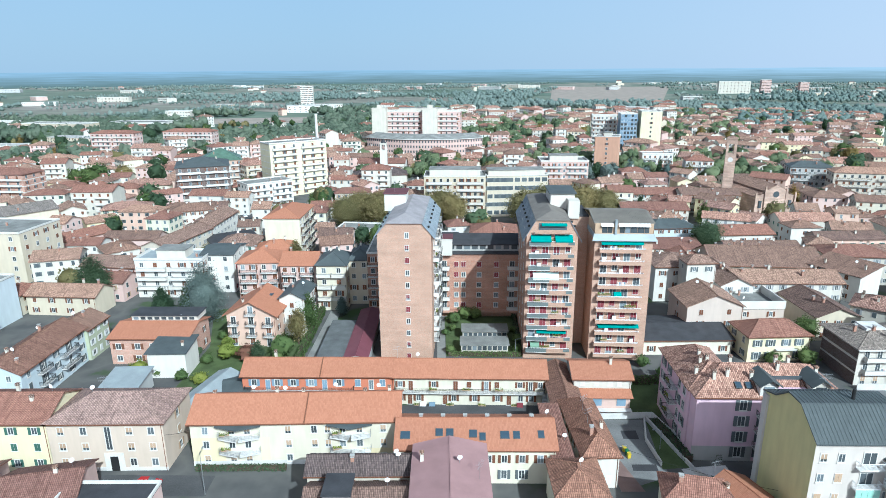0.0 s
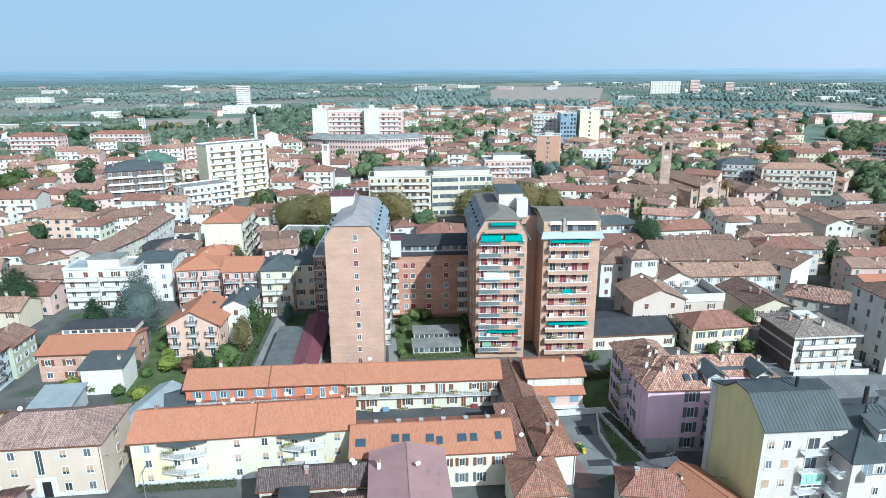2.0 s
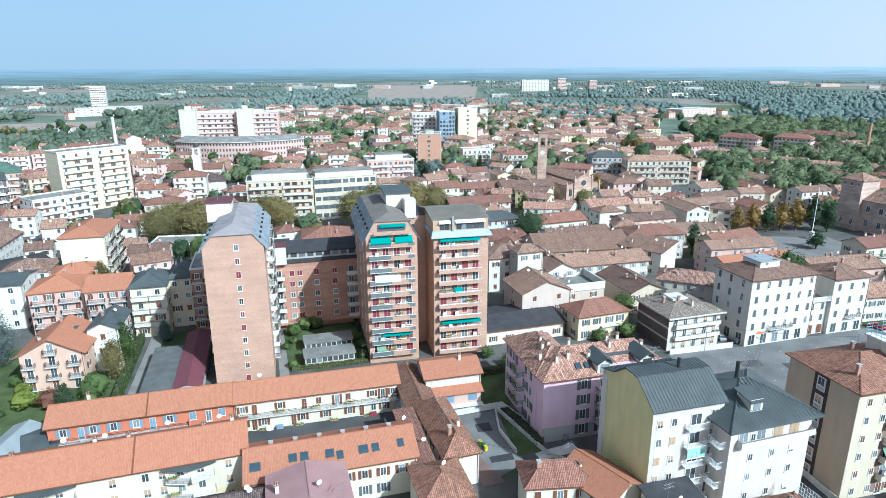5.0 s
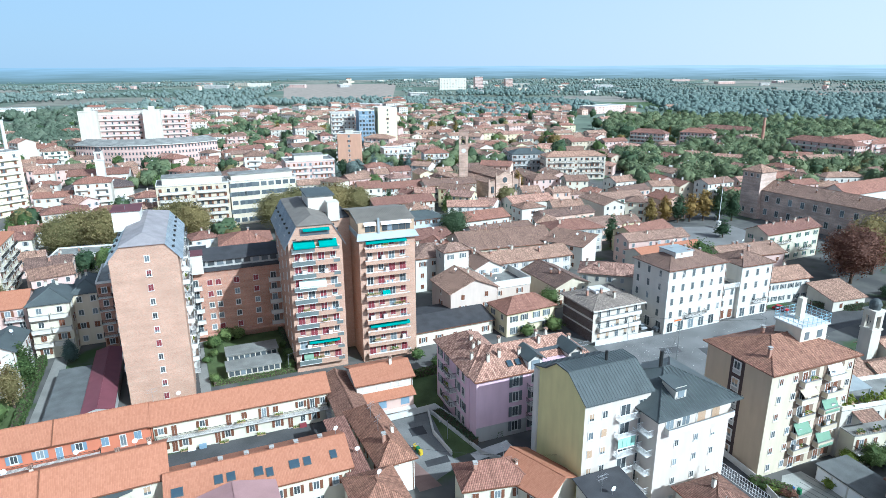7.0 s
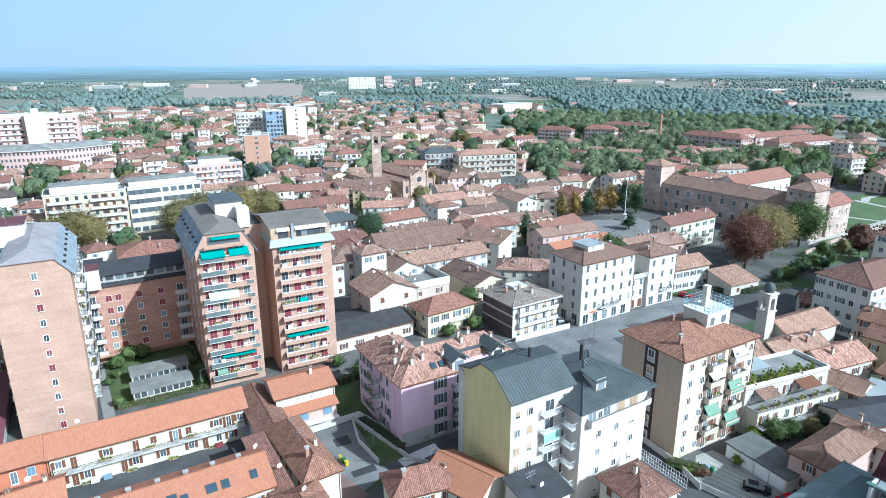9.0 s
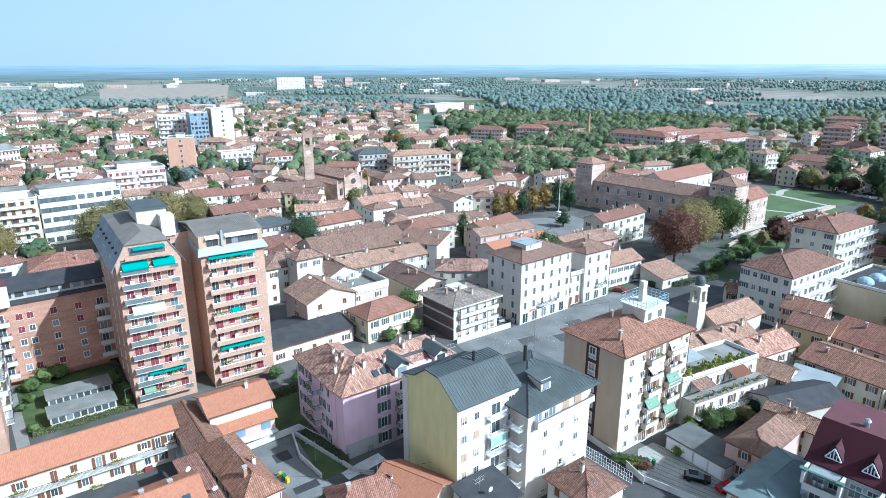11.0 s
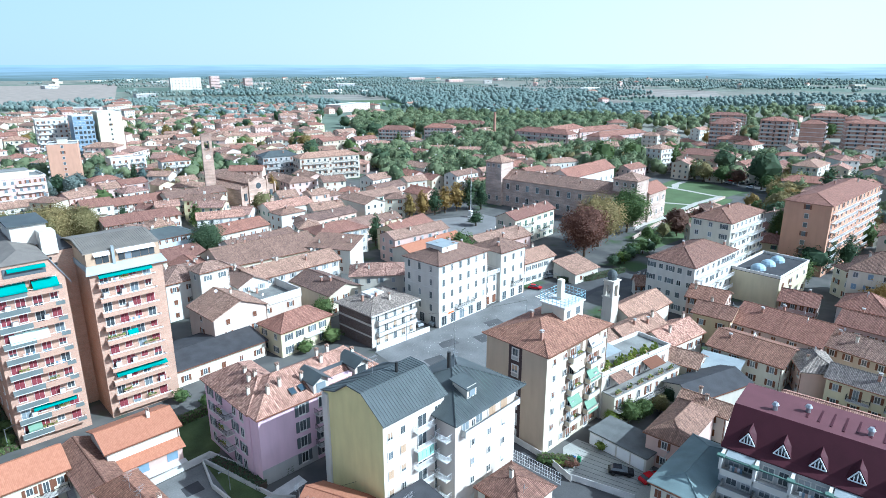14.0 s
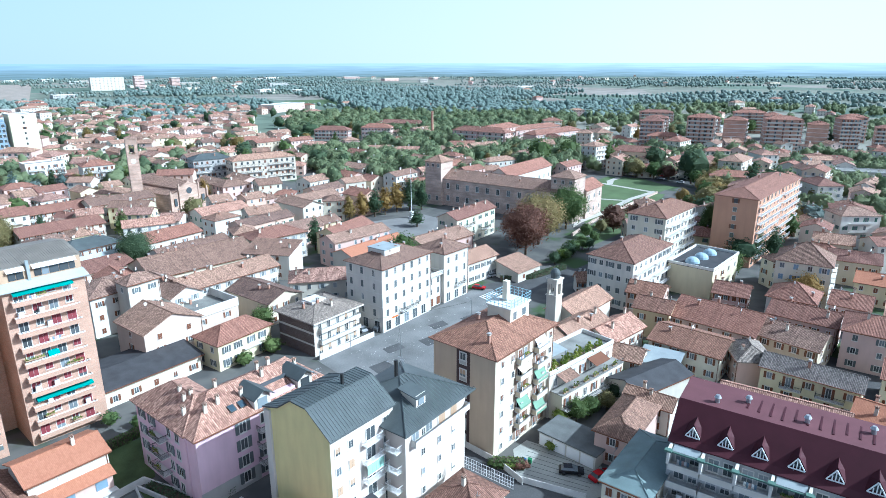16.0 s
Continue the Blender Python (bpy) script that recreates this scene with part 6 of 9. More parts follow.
q.box(-6.45, -5.6, 6.2, 7.5, 0, 19.4)
part("corner_pier", q, WALL["white"], th)
q = Geo()
q.tube(1.5, -1.0, 22.5, 24.6, 0.25, 0.25, 8)
part("flue", q, IRON, th)
put("aerial", aerial_mesh(), th, (-1.5, 1.0, 22.9), 0)
th, hz = house(67.9, 75.2, 0.4, 14.9, 13.6, 17.6, "cream-white apartment house with deep eaves and a grey metal roof", roof="hip", rise=3.2, wall="shell", tile=ZINC, floors=5, cols="", chimneys=0, dishes=1, name="apartment_house", category="apartment house", over=1.2, gutter=False, aerials=1)
w, d = 14.9, 13.6
for f in range(5):
    windows_on(th, "f", w, d, (-3.4, 0.6, 4.2), (1.0 + 3.4 * f,), (0.85, 1.2), "white", ("none", "roller"), f)
    windows_on(th, "l", w, d, (-4.2,), (0.6 + 3.4 * f,), (1.2, 2.0), "white", ("none",), f)
    if f:
        balcony_at(th, "r", w, d, 3.5, 3.4 * f + 0.1, 4.0, 1.3, "pale")
        balcony_at(th, "l", w, d, 4.9, 3.4 * f + 0.1, 2.4, 1.2, "pale")
balcony_at(th, "f", w, d, 0.6, 14.3, 13.6, 1.0, "solid")
windows_on(th, "f", w, d, (-5.2, -2.0, 1.2, 4.2), (14.6,), (1.6, 2.0), "tan", ("none", "closed"), 3)
q = Geo()
for k in range(26):
    xx = -8.4 + 16.8 * k / 25
    f_ = 1 - min(1, (8.65 - abs(xx)) / 8.0)
    q.slab([(xx - 0.03, -8.0, 17.75), (xx + 0.03, -8.0, 17.75), (xx + 0.03, -8.0 + 8.0 * (1 - f_), 17.75 + 3.4 * (1 - f_)), (xx - 0.03, -8.0 + 8.0 * (1 - f_), 17.75 + 3.4 * (1 - f_))], 0.1)
tagged(part("roof_seam", q, SEAM, th), kind="stuff")
q = Geo()
q.box(-3.2, -1.0, -5.4, -2.4, 18.0, 20.4, 0)
q.slab([(-3.6, -5.9, 20.3), (-0.6, -5.9, 20.3), (-0.6, -2.0, 20.9), (-3.6, -2.0, 20.9)], 0.15, 1)
q.box(-2.7, -1.5, -5.5, -5.38, 18.7, 20.0, 2)
part("dormer", q, [WALL["pale"], ZINC, GLASS], th)
q = Geo()
q.tube(-0.8, 0.6, 20.0, 23.6, 0.3, 0.3, 8)
part("flue", q, IRON, th)

# ---- beige house ----
w, d, h = 19.6, 13.8, 19.8
th, hz = house(93.4, 74.4, -2.0, w, d, h, "beige apartment house with a red hipped roof and cluttered balconies", roof="hip", rise=2.5, wall="tan", tile="clay", floors=6, cols="", chimneys=3, dishes=0, name="apartment_house", category="apartment house", over=0.7)
box_part("stair_strip", th, -w / 2 - 0.04, -w / 2 + 0.02, -1.5, 1.5, 0.4, 19.2, plain("stair_paint", (0.065, 0.045, 0.045), 0.8), "dark brown strip with the stair windows")
# tan walls and this lighter front put shade and sun into the paint
box_part("front_paint", th, -w / 2 - 0.02, w / 2, -d / 2 - 0.03, -d / 2 + 0.02, 0.0, 19.7, WALL["sand"])
RECESS = plaster("plaster_recess", (0.26, 0.19, 0.14))
for u in (-1.4, 4.6):
    box_part("recess", th, u - 2.5, u + 2.5, -d / 2 - 0.05, -d / 2 + 0.02, 0.6, 19.2, RECESS, "brown painted wall behind the balconies")
rnd = random.Random(17)
for f in range(6):
    z = 0.9 + 3.25 * f
    box_part("window_surround", th, -w / 2 - 0.09, -w / 2 - 0.03, -0.85, 0.85, z - 0.75, z + 1.75, TRIM)
    box_part("window_panel", th, -w / 2 - 0.11, -w / 2 - 0.08, -0.68, 0.68, z - 0.62, z + 0.12, CONCRETE)
    put("window", window_mesh(1.3, 1.45, "wine" if f % 3 == 2 else "tan", ("roller", "roller", "none")[f % 3]), th, (-w / 2 - 0.1, 0, z + 0.2), -90)
    for u in (-7.6, -4.4, 8.6):
        put("window", window_mesh(0.9, 1.3, "brown", ("none", "roller")[f % 2]), th, (u, -d / 2 - 0.05, z), 0)
    for u in (-1.4, 4.6):
        if f:
            put("balcony", rail_mesh(3.9, 1.15, "sand"), th, (u, -d / 2, z - 0.75), 0)
            stuff_on_balcony(th, "f", w, d, u + rnd.uniform(-1, 1), z - 0.75, rnd)
            stuff_on_balcony(th, "f", w, d, u + rnd.uniform(-1, 1), z - 0.75, rnd)
        put("window", window_mesh(1.2, 2.2, "brown", rnd.choice(("none", "roller"))), th, (u - 0.8, -d / 2 - 0.05, z - 0.7), 0)
        put("window", window_mesh(1.0, 1.4, "brown", rnd.choice(("none", "closed"))), th, (u + 1.0, -d / 2 - 0.05, z), 0)
for u, f, drop, cloth in ((4.6, 5, 2.0, WHITE), (-1.4, 2, 1.6, GREEN_CLOTH), (4.6, 3, 1.9, GREEN_CLOTH), (4.6, 1, 2.2, GREEN_CLOTH), (-1.4, 4, 0.8, WALL["sand"])):
    awning_at(th, "f", w, d, u, 0.9 + 3.25 * f + 1.7, 3.4, 1.25, drop, cloth)
q = Geo()
q.box(1.0, 7.4, -2.6, 2.6, 20.4, 24.0, 0)
q.box(0.7, 7.7, -2.9, 2.9, 24.0, 24.25, 1)
q.box(3.8, 4.9, 0.2, 1.2, 24.25, 28.2, 0)
q.box(2.0, 3.0, -2.66, -2.58, 21.8, 23.2, 2)
q.box(5.0, 6.2, -2.66, -2.58, 21.8, 23.2, 2)
part("roof_house", q, [WALL["cream"], PALE_CONCRETE, GLASS], th)
q = Geo()
for p0, p1 in (((0.8, -2.8), (7.6, -2.8)), ((7.6, -2.8), (7.6, 2.8)), ((7.6, 2.8), (0.8, 2.8)), ((0.8, 2.8), (0.8, -2.8))):
    for zz in (24.8, 25.4, 26.0):
        q.beam((*p0, zz), (*p1, zz), 0.04)
    for k in range(6):
        px, py = p0[0] + (p1[0] - p0[0]) * k / 6, p0[1] + (p1[1] - p0[1]) * k / 6
        q.beam((px, py, 24.2), (px, py, 26.0), 0.04)
part("roof_rail", q, plain("blue_rail", (0.32, 0.48, 0.56), 0.5), th, "pale blue tubular rail")

# ---- round the square ----
w, d = 15.0, 13.0
th, hz = house(98.4, 130.2, 0.0, w, d, 9.0, "house with dark brick sides, white balconies and a grey roof", roof="hip", rise=1.5, wall="white", tile="grey", floors=3, cols="", chimneys=3, dishes=0, over=0.9, gutter=False)
q = Geo()
q.box(-w / 2 - 0.8, w / 2 + 0.8, -d / 2 - 1.2, d / 2 + 0.8, 8.7, 8.95)
part("eave_slab", q, TRIM, th)
for z0, z1 in ((0.0, 2.7), (3.2, 5.7), (6.3, 8.8)):
    box_part("brick_panel", th, -w / 2 - 0.05, -w / 2 + 0.02, -d / 2, d / 2, z0, z1, BRICK_BROWN, "dark brick wall panel")
for f in range(3):
    windows_on(th, "f", w, d, (-5.6, -2.8, 0.2, 3.0, 5.8), (3.0 * f + 0.3,), (1.1, 2.0), "tan", ("none", "roller"), f)
    if f:
        balcony_at(th, "f", w, d, 0.4, 3.0 * f + 0.1, 13.0, 1.2, "solid")
put("washing", MESHES.get(("washing", 1)) or MESHES[("washing", 0)], th, (-2, -d / 2 - 1.0, 3.2), 0)
q = Geo()
q.box(-2.4, 2.0, -0.5, 3.6, 9.9, 11.0, 0)
part("roof_light", q, PALE_CONCRETE, th)
w, d, h = 20.0, 13.0, 17.6
th, hz = house(121.0, 126.6, 0, w, d, h, "white palazzo with slate shutters on the square", roof="hip", rise=2.6, wall="white", tile="brown", floors=5, cols="", shut="slate", chimneys=4, dishes=0, name="palazzo", category="palazzo")
for f in range(1, 5):
    windows_on(th, "f", w, d, (-8.2, -4.9, -1.6, 1.7, 5.0, 8.3), (3.6 * f + 0.7,), (0.85, 1.8), "slate", ("closed", "none", "closed"), f)
    windows_on(th, "l", w, d, (-4.6, -0.6, 3.6), (3.6 * f + 0.7,), (0.85, 1.8), "slate", ("none", "closed", "none"), f + 9)
for z in (7.1, 10.7, 14.3):
    box_part("string_course", th, -w / 2 - 0.06, -w / 2 + 0.02, -d / 2, d / 2, z - 0.08, z + 0.08, TRIM)
windows_on(th, "f", w, d, (-8.0, -4.4, -0.8, 2.8, 6.4), (0.3,), (1.9, 2.7), "slate", ("none",), 3)
windows_on(th, "l", w, d, (-4.2, 0.2, 4.4), (0.3,), (1.9, 2.7), "slate", ("none",), 3)
box_part("string_course", th, -10.05, 10.05, -d / 2 - 0.12, -d / 2 + 0.02, 3.7, 4.0, TRIM)
box_part("cornice", th, -10.3, 10.3, -d / 2 - 0.4, -d / 2 + 0.02, 17.2, 17.6, TRIM)
balcony_at(th, "f", w, d, 0.0, 4.1, 7.0, 1.0, "bars")
q = Geo()
q.box(-5, 1, -3, 3, 19.2, 20.7, 0)
q.box(-5.2, 1.2, -3.2, 3.2, 20.7, 20.9, 1)
part("roof_terrace", q, [WALL["white"], ZINC_LIGHT], th)
for k, bx in enumerate((-6.6, -3.0)):
    box_part("shop_sign", th, bx, bx + 2.4, -d / 2 - 0.1, -d / 2 - 0.02, 3.05, 3.45, SHUT["slate"] if k else plain("orange_sign", (0.6, 0.16, 0.03), 0.5))
w, d = 11.4, 11.0
th, hz = house(143.2, 125.6, -2.0, w, d, 15.2, "white corner town house with slate shutters and a brown roof", roof="hip", rise=2.4, wall="white", tile="brown", floors=4, cols="", shut="slate", chimneys=2, dishes=0)
for f in range(1, 4):
    windows_on(th, "f", w, d, (-3.8, 0.0, 3.8), (3.7 * f + 0.9,), (0.85, 1.8), "slate", ("closed", "none"), f)
    windows_on(th, "l", w, d, (-1.5,), (3.7 * f + 0.9,), (0.85, 1.7), "slate", ("closed",), f)
windows_on(th, "f", w, d, (-3.8, 0.0, 3.8), (0.3,), (1.8, 2.6), "slate", ("none",), 3)
balcony_at(th, "f", w, d, 1.6, 4.2, 4.4, 0.9, "bars")
w, d = 6.4, 9.6
th, hz = house(134.2, 126.2, -1.0, w, d, 9.4, "low white link house with a roof terrace", roof="flat", rise=0.7, wall="white", tile=PAVING, floors=3, cols="", shut="slate", chimneys=0, dishes=0)
for f in (1, 2):
    windows_on(th, "f", w, d, (-1.6, 1.6), (3.1 * f + 0.7,), (0.85, 1.7), "slate", ("closed", "none"), f)
windows_on(th, "f", w, d, (-1.4, 1.6), (0.2,), (1.5, 2.4), "brown", ("closed", "none"), 3)
balcony_at(th, "f", w, d, 0.0, 9.5, 6.2, 0.9, "pale")
th, hz = house(134.2, 134.0, -1.0, 7.0, 5.6, 14.6, "pale yellow back house with a brown roof", roof="hip", rise=1.6, wall="straw", tile="brown", floors=4, cols="f2", shut="slate", chimneys=1, dishes=0, first=3)
w, d = 15.1, 9.0
th, hz = house(80.0, 140.2, 3.0, w, d, 6.6, "yellow villa with slate shutters and a red hipped roof", roof="hip", rise=2.4, wall="yellow", tile="red", floors=2, cols="l2r2", shut="slate", chimneys=0, dishes=0)
windows_on(th, "f", w, d, (-5.4, -2.2, 1.6, 4.8), (4.0,), (1.1, 1.6), "slate", ("open",), 2)
windows_on(th, "f", w, d, (-5.4, -2.2, 4.8), (0.7,), (1.1, 1.8), "slate", ("open", "none"), 2)
box_part("balcony", th, -1.0, 4.0, -d / 2 - 1.0, -d / 2, 3.1, 3.3, PALE_CONCRETE)
# small church with its bell tower by the road
th = thing("bell_tower", 131.8, 82, -6, "small cream bell tower with arched openings and a slate dome", "bell tower", z=2.8)
th.scale = (0.78, 0.78, 0.95)
claim(131.8, 82, -6, 5, 5)
q = Geo()
q.box(-1.75, 1.75, -1.75, 1.75, -3.1, 11, 0)
part("shaft", q, WALL["pale"], th)
box_part("cornice", th, -2.0, 2.0, -2.0, 2.0, 11, 11.4, WALL["pale"])
for sx in (-1, 1):
    for sy in (-1, 1):
        box_part("pier", th, sx * 1.25 - 0.45, sx * 1.25 + 0.45, sy * 1.25 - 0.45, sy * 1.25 + 0.45, 11.4, 14.4, WALL["pale"])
box_part("belfry_wall", th, -1.7, 1.7, -1.7, 1.7, 14.4, 15.4, WALL["pale"])
box_part("cornice", th, -2.0, 2.0, -2.0, 2.0, 15.4, 15.8, WALL["pale"])
q = Geo()
q.tube(0, 0, 15.8, 16.8, 1.4, 1.4, 12)
for j in range(4):
    a, b = math.pi / 2 * j / 4, math.pi / 2 * (j + 1) / 4
    q.tube(0, 0, 16.8 + 1.5 * math.sin(a), 16.8 + 1.5 * math.sin(b), 1.6 * math.cos(a), max(0.01, 1.6 * math.cos(b)), 12)
part("dome", q, ZINC, th)
q = Geo()
q.tube(0, 0, 12.2, 13.2, 0.6, 0.3, 8)
part("bell", q, IRON, th)
house(143, 80.5, -4, 18, 9, 8, "small church nave with an old tiled roof", roof="gable", rise=2.4, wall="pale", tile="old", cols="f3", floors=1, chimneys=0, dishes=0, winsize=(1.2, 2.2), shut="slate", name="chapel", category="church")
# terraced house with roof garden and those behind
w, d = 22.0, 8.0
th, hz = house(112.6, 68.6, -10, w, d, 9.2, "cream terraced house with a planted roof garden and a pergola", roof="flat", rise=0.8, wall="pale", tile=BITUMEN, floors=3, cols="", chimneys=1, dishes=0, shut="brown")
for f in range(3):
    windows_on(th, "f", w, d, (-9, -6, -3, 0, 3, 6, 9), (3.0 * f + 0.4,), (1.0, 1.8), "brown", ("none", "open", "roller"), f)
q = Geo()
q.box(-10.6, 10.8, -d / 2 - 3.0, -d / 2, -0.3, 5.9, 0, False)
q.box(-10.7, 10.9, -d / 2 - 3.1, -d / 2 + 0.0, 5.9, 6.05, 1)
part("lower_tier", q, [WALL["cream"], PAVING], th)
for f in range(2):
    for u in (-9, -6, -3, 0, 3, 6, 9):
        put("window", window_mesh(1.0, 1.8, "brown", ("none", "open", "roller")[(f + int(u / 3)) % 3]), th, (u, -d / 2 - 3.02, 3.0 * f + 0.4), 0)
put_balcony(th, 21.0, 1.3, "bars", (0, -d / 2 - 3.0, 3.1), 0)
q = Geo()
for k in range(60):
    q.beam((-10.5 + 0.36 * k, -d / 2 - 3.0, 6.0), (-10.5 + 0.36 * k, -d / 2 - 3.0, 7.0), 0.02)
q.beam((-10.6, -d / 2 - 3.0, 7.0), (10.8, -d / 2 - 3.0, 7.0), 0.04)
part("terrace_rail", q, IRON, th, "dark iron terrace rail")
for u, wd, mt in ((-6.5, 4.6, ROOF["brown"]), (4.0, 5.0, SHUT["brown"])):
    q = Geo()
    q.slab([(u - wd / 2, -d / 2 - 2.4, 8.0), (u + wd / 2, -d / 2 - 2.4, 8.0), (u + wd / 2, -d / 2, 8.9), (u - wd / 2, -d / 2, 8.9)], 0.08)
    part("lean_to", q, mt, th)
for k in range(6):
    put("planter", planter_mesh(1.6, (k + 1) % 3), th, (-9 + 3.4 * k, -d / 2 - 2.6, 6.05), 0, "", (1.0, 1.4, 1.5))
for k in range(9):
    put("planter", planter_mesh(1.6, k % 3), th, (-9.4 + 2.0 * k, -d / 2 + 0.8 + (k % 2) * 0.8, 9.3), 0, "", (1.2, 3.0, 2.6))
q = Geo()
q.slab([(-10, -2.2, 11.8), (-3, -2.2, 11.8), (-3, 3.2, 12.4), (-10, 3.2, 12.4)], 0.1)
for px in (-9.7, -3.3):
    q.box(px - 0.08, px + 0.08, -2.1, -1.9, 9.3, 11.7)
    q.box(px - 0.08, px + 0.08, 2.9, 3.1, 9.3, 12.2)
part("pergola", q, ZINC_LIGHT, th)
house(112, 78.5, -6, 16, 9, 9.4, "house with a dark red tiled roof behind the terraces", roof="gable", rise=2.2, wall="pale", tile="old", cols="f3", floors=3, chimneys=3, dishes=1)
house(128, 73.5, -8, 15, 9, 8.5, "house with a brown tiled roof", roof="gable", rise=2.4, wall="cream", tile="old", cols="f4r2", floors=3, chimneys=3, dishes=0)
house(134, 67.5, -10, 14, 8.5, 7.4, "house with balconies under a mottled roof", roof="gable", rise=2.2, wall="pale", tile="mixed", cols="f4", floors=2, chimneys=2, dishes=0, balconies=[("f", 1, -2, 6)])
house(162.8, 69.5, -84, 9.2, 9, 8.4, "peach house with a red tiled roof", roof="gable", rise=2, wall="peach", tile="clay", cols="f3r3", floors=3, chimneys=1, balconies=[("r", 2, 0, 5), ("r", 1, 0, 5)])
house(155, 64.5, -86, 9, 9, 7.6, "ochre house with a red tiled roof", roof="gable", rise=1.8, wall="ochre", tile="clay", cols="f2r3", floors=2, chimneys=1)
house(160.3, 49.7, -94.0, 20, 15, 6.4, "long rose house with a red tiled roof", roof="gable", rise=3.2, wall="rose", tile="red", cols="f5r2", floors=2, chimneys=2, dishes=2)
house(143.0, 51.4, -92.5, 16, 12.6, 6.0, "long house with a ribbed red roof", roof="gable", rise=2.0, wall="cream", tile="clay", cols="f4r2", floors=2, chimneys=2, dishes=1)
house(127.5, 62.0, -84, 9, 7, 5.6, "house with balconies and awnings in the yard", roof="gable", rise=1.8, wall="pale", tile="old", cols="f3r2", floors=2, chimneys=1)
house(122.0, 53.8, -19, 15.5, 8.5, 4.6, "low shed with a dark grey sheet roof", roof="gable", rise=1.4, wall="pale", tile=SLATE, cols="", chimneys=0, dishes=0, name="shed", category="shed")
house(131.5, 55.0, -84, 8, 7, 4.6, "low white shed with a pale sheet roof", roof="shed", rise=0.6, wall="white", tile=ZINC_LIGHT, cols="", chimneys=0, dishes=0, name="shed", category="shed")
house(101.5, 50.6, -88.6, 6.6, 14.5, 6.2, "small house with a brown hipped roof", roof="hip", rise=2.0, wall="rose", tile="brown", cols="f1", floors=2, chimneys=0, dishes=0)
house(111.5, 50.0, -88, 9, 5, 5.6, "narrow white house with a mottled roof", roof="gable", rise=1.4, wall="white", tile="old", cols="f2", floors=2, chimneys=2, dishes=0)
house(89.6, 43.2, -89.9, 7.2, 16.4, 6.6, "house with a patina-green slate roof", roof="hip", rise=1.3, wall="cream", tile=TEAL, cols="f3r3", floors=2, chimneys=0, dishes=0)
house(172.4, 32.8, -93, 15.2, 9.6, 7.2, "rose house with a red tiled roof", roof="gable", rise=2.2, wall="rose", tile="red", cols="f5r2", floors=2, chimneys=2)
house(159.4, 32.8, -99, 13, 10.6, 6, "sand-coloured house with an old tiled roof", roof="gable", rise=2.4, wall="sand", tile="old", cols="f4r2", floors=2, chimneys=2)
house(168.2, 16.6, -88, 15, 13, 9.4, "rose house with arched shutters", roof="hip", rise=2.4, wall="rose", tile="red", cols="f3r3", floors=3, chimneys=1, shut="slate")
house(140.2, 26.6, -92, 18, 7.2, 6.6, "yellow courtyard house with an old grey tiled roof", roof="gable", rise=1.8, wall="yellow", tile="grey", cols="f5", floors=2, chimneys=1, balconies=[("f", 1, 4, 5), ("f", 1, -3, 4)])
house(143.4, 39.6, -150, 10.5, 7.4, 6.3, "peach house with an old grey tiled roof", roof="hip", rise=2.0, wall="peach", tile="grey", cols="f3", floors=2, chimneys=1)
th, hz = house(122.0, 29.0, -86, 21, 10, 6.2, "long house with a mottled tiled roof and skylights", roof="gable", rise=2.2, wall="cream", tile="mixed", cols="f5", floors=2, chimneys=0, dishes=0)
sl = math.degrees(math.atan(2.2 / 5))
for sx in (-7, -1, 4, 8):
    skylight(th, sx, -2.4, hz(sx, -2.4) + 0.05, sl, 0.9, 1.2)
house(127.5, 12.0, -96, 12, 10, 7.0, "house with a new orange tiled roof", roof="gable", rise=2.2, wall="ochre", tile="orange", cols="f3", floors=2, chimneys=2, dishes=2)
house(150.0, 8.0, -90, 14, 10, 7.0, "house with a red tiled roof", roof="gable", rise=2.2, wall="cream", tile="red", cols="f4", floors=2, chimneys=2)
for x, y, rot, w, d, h, wl, tl in ((190.5, 24.6, -90, 9, 11, 7, "rose", "red"), (186, 53, -84, 9, 9, 5, "salmon", "red"), (232, 28, -84, 14, 10, 8, "sand", "red"), (190, 10, -86, 14, 10, 7, "rose", "old"), (236, 8, -86, 14, 10, 8, "cream", "red"), (252, 36, -84, 12, 10, 8, "cream", "old"), (172, 92, -50, 6, 5, 4, "pale", "old")):
    house(x, y, rot, w, d, h, "%s house with a %s tiled roof" % (dict(rose="rose plastered", sand="sand-coloured", cream="cream plastered", salmon="salmon plastered", pale="pale plastered")[wl], dict(red="red", old="weathered")[tl]), roof="gable", rise=2.2, wall=wl, tile=tl, cols="f4r3", floors=2, chimneys=2)
house(215.5, 18.6, -90, 14, 10, 6.6, "yellow house with an orange tiled roof", roof="gable", rise=2.0, wall="yellow", tile="orange", cols="f4l2", floors=2, chimneys=1)
claim(202, 14, 0, 12, 30)
house(183.8, 37.2, -90, 11.4, 11, 8.2, "white house with a steep red pyramid roof", roof="hip", rise=3.2, wall="white", tile="red", cols="f2r2", floors=3, chimneys=1)
sheet("side_street", [(147, 8), (161, 8), (166.5, 25), (167, 60), (148, 60), (145.6, 33)], 0.03, ASPHALT, "narrow shaded asphalt street between old houses", "road")
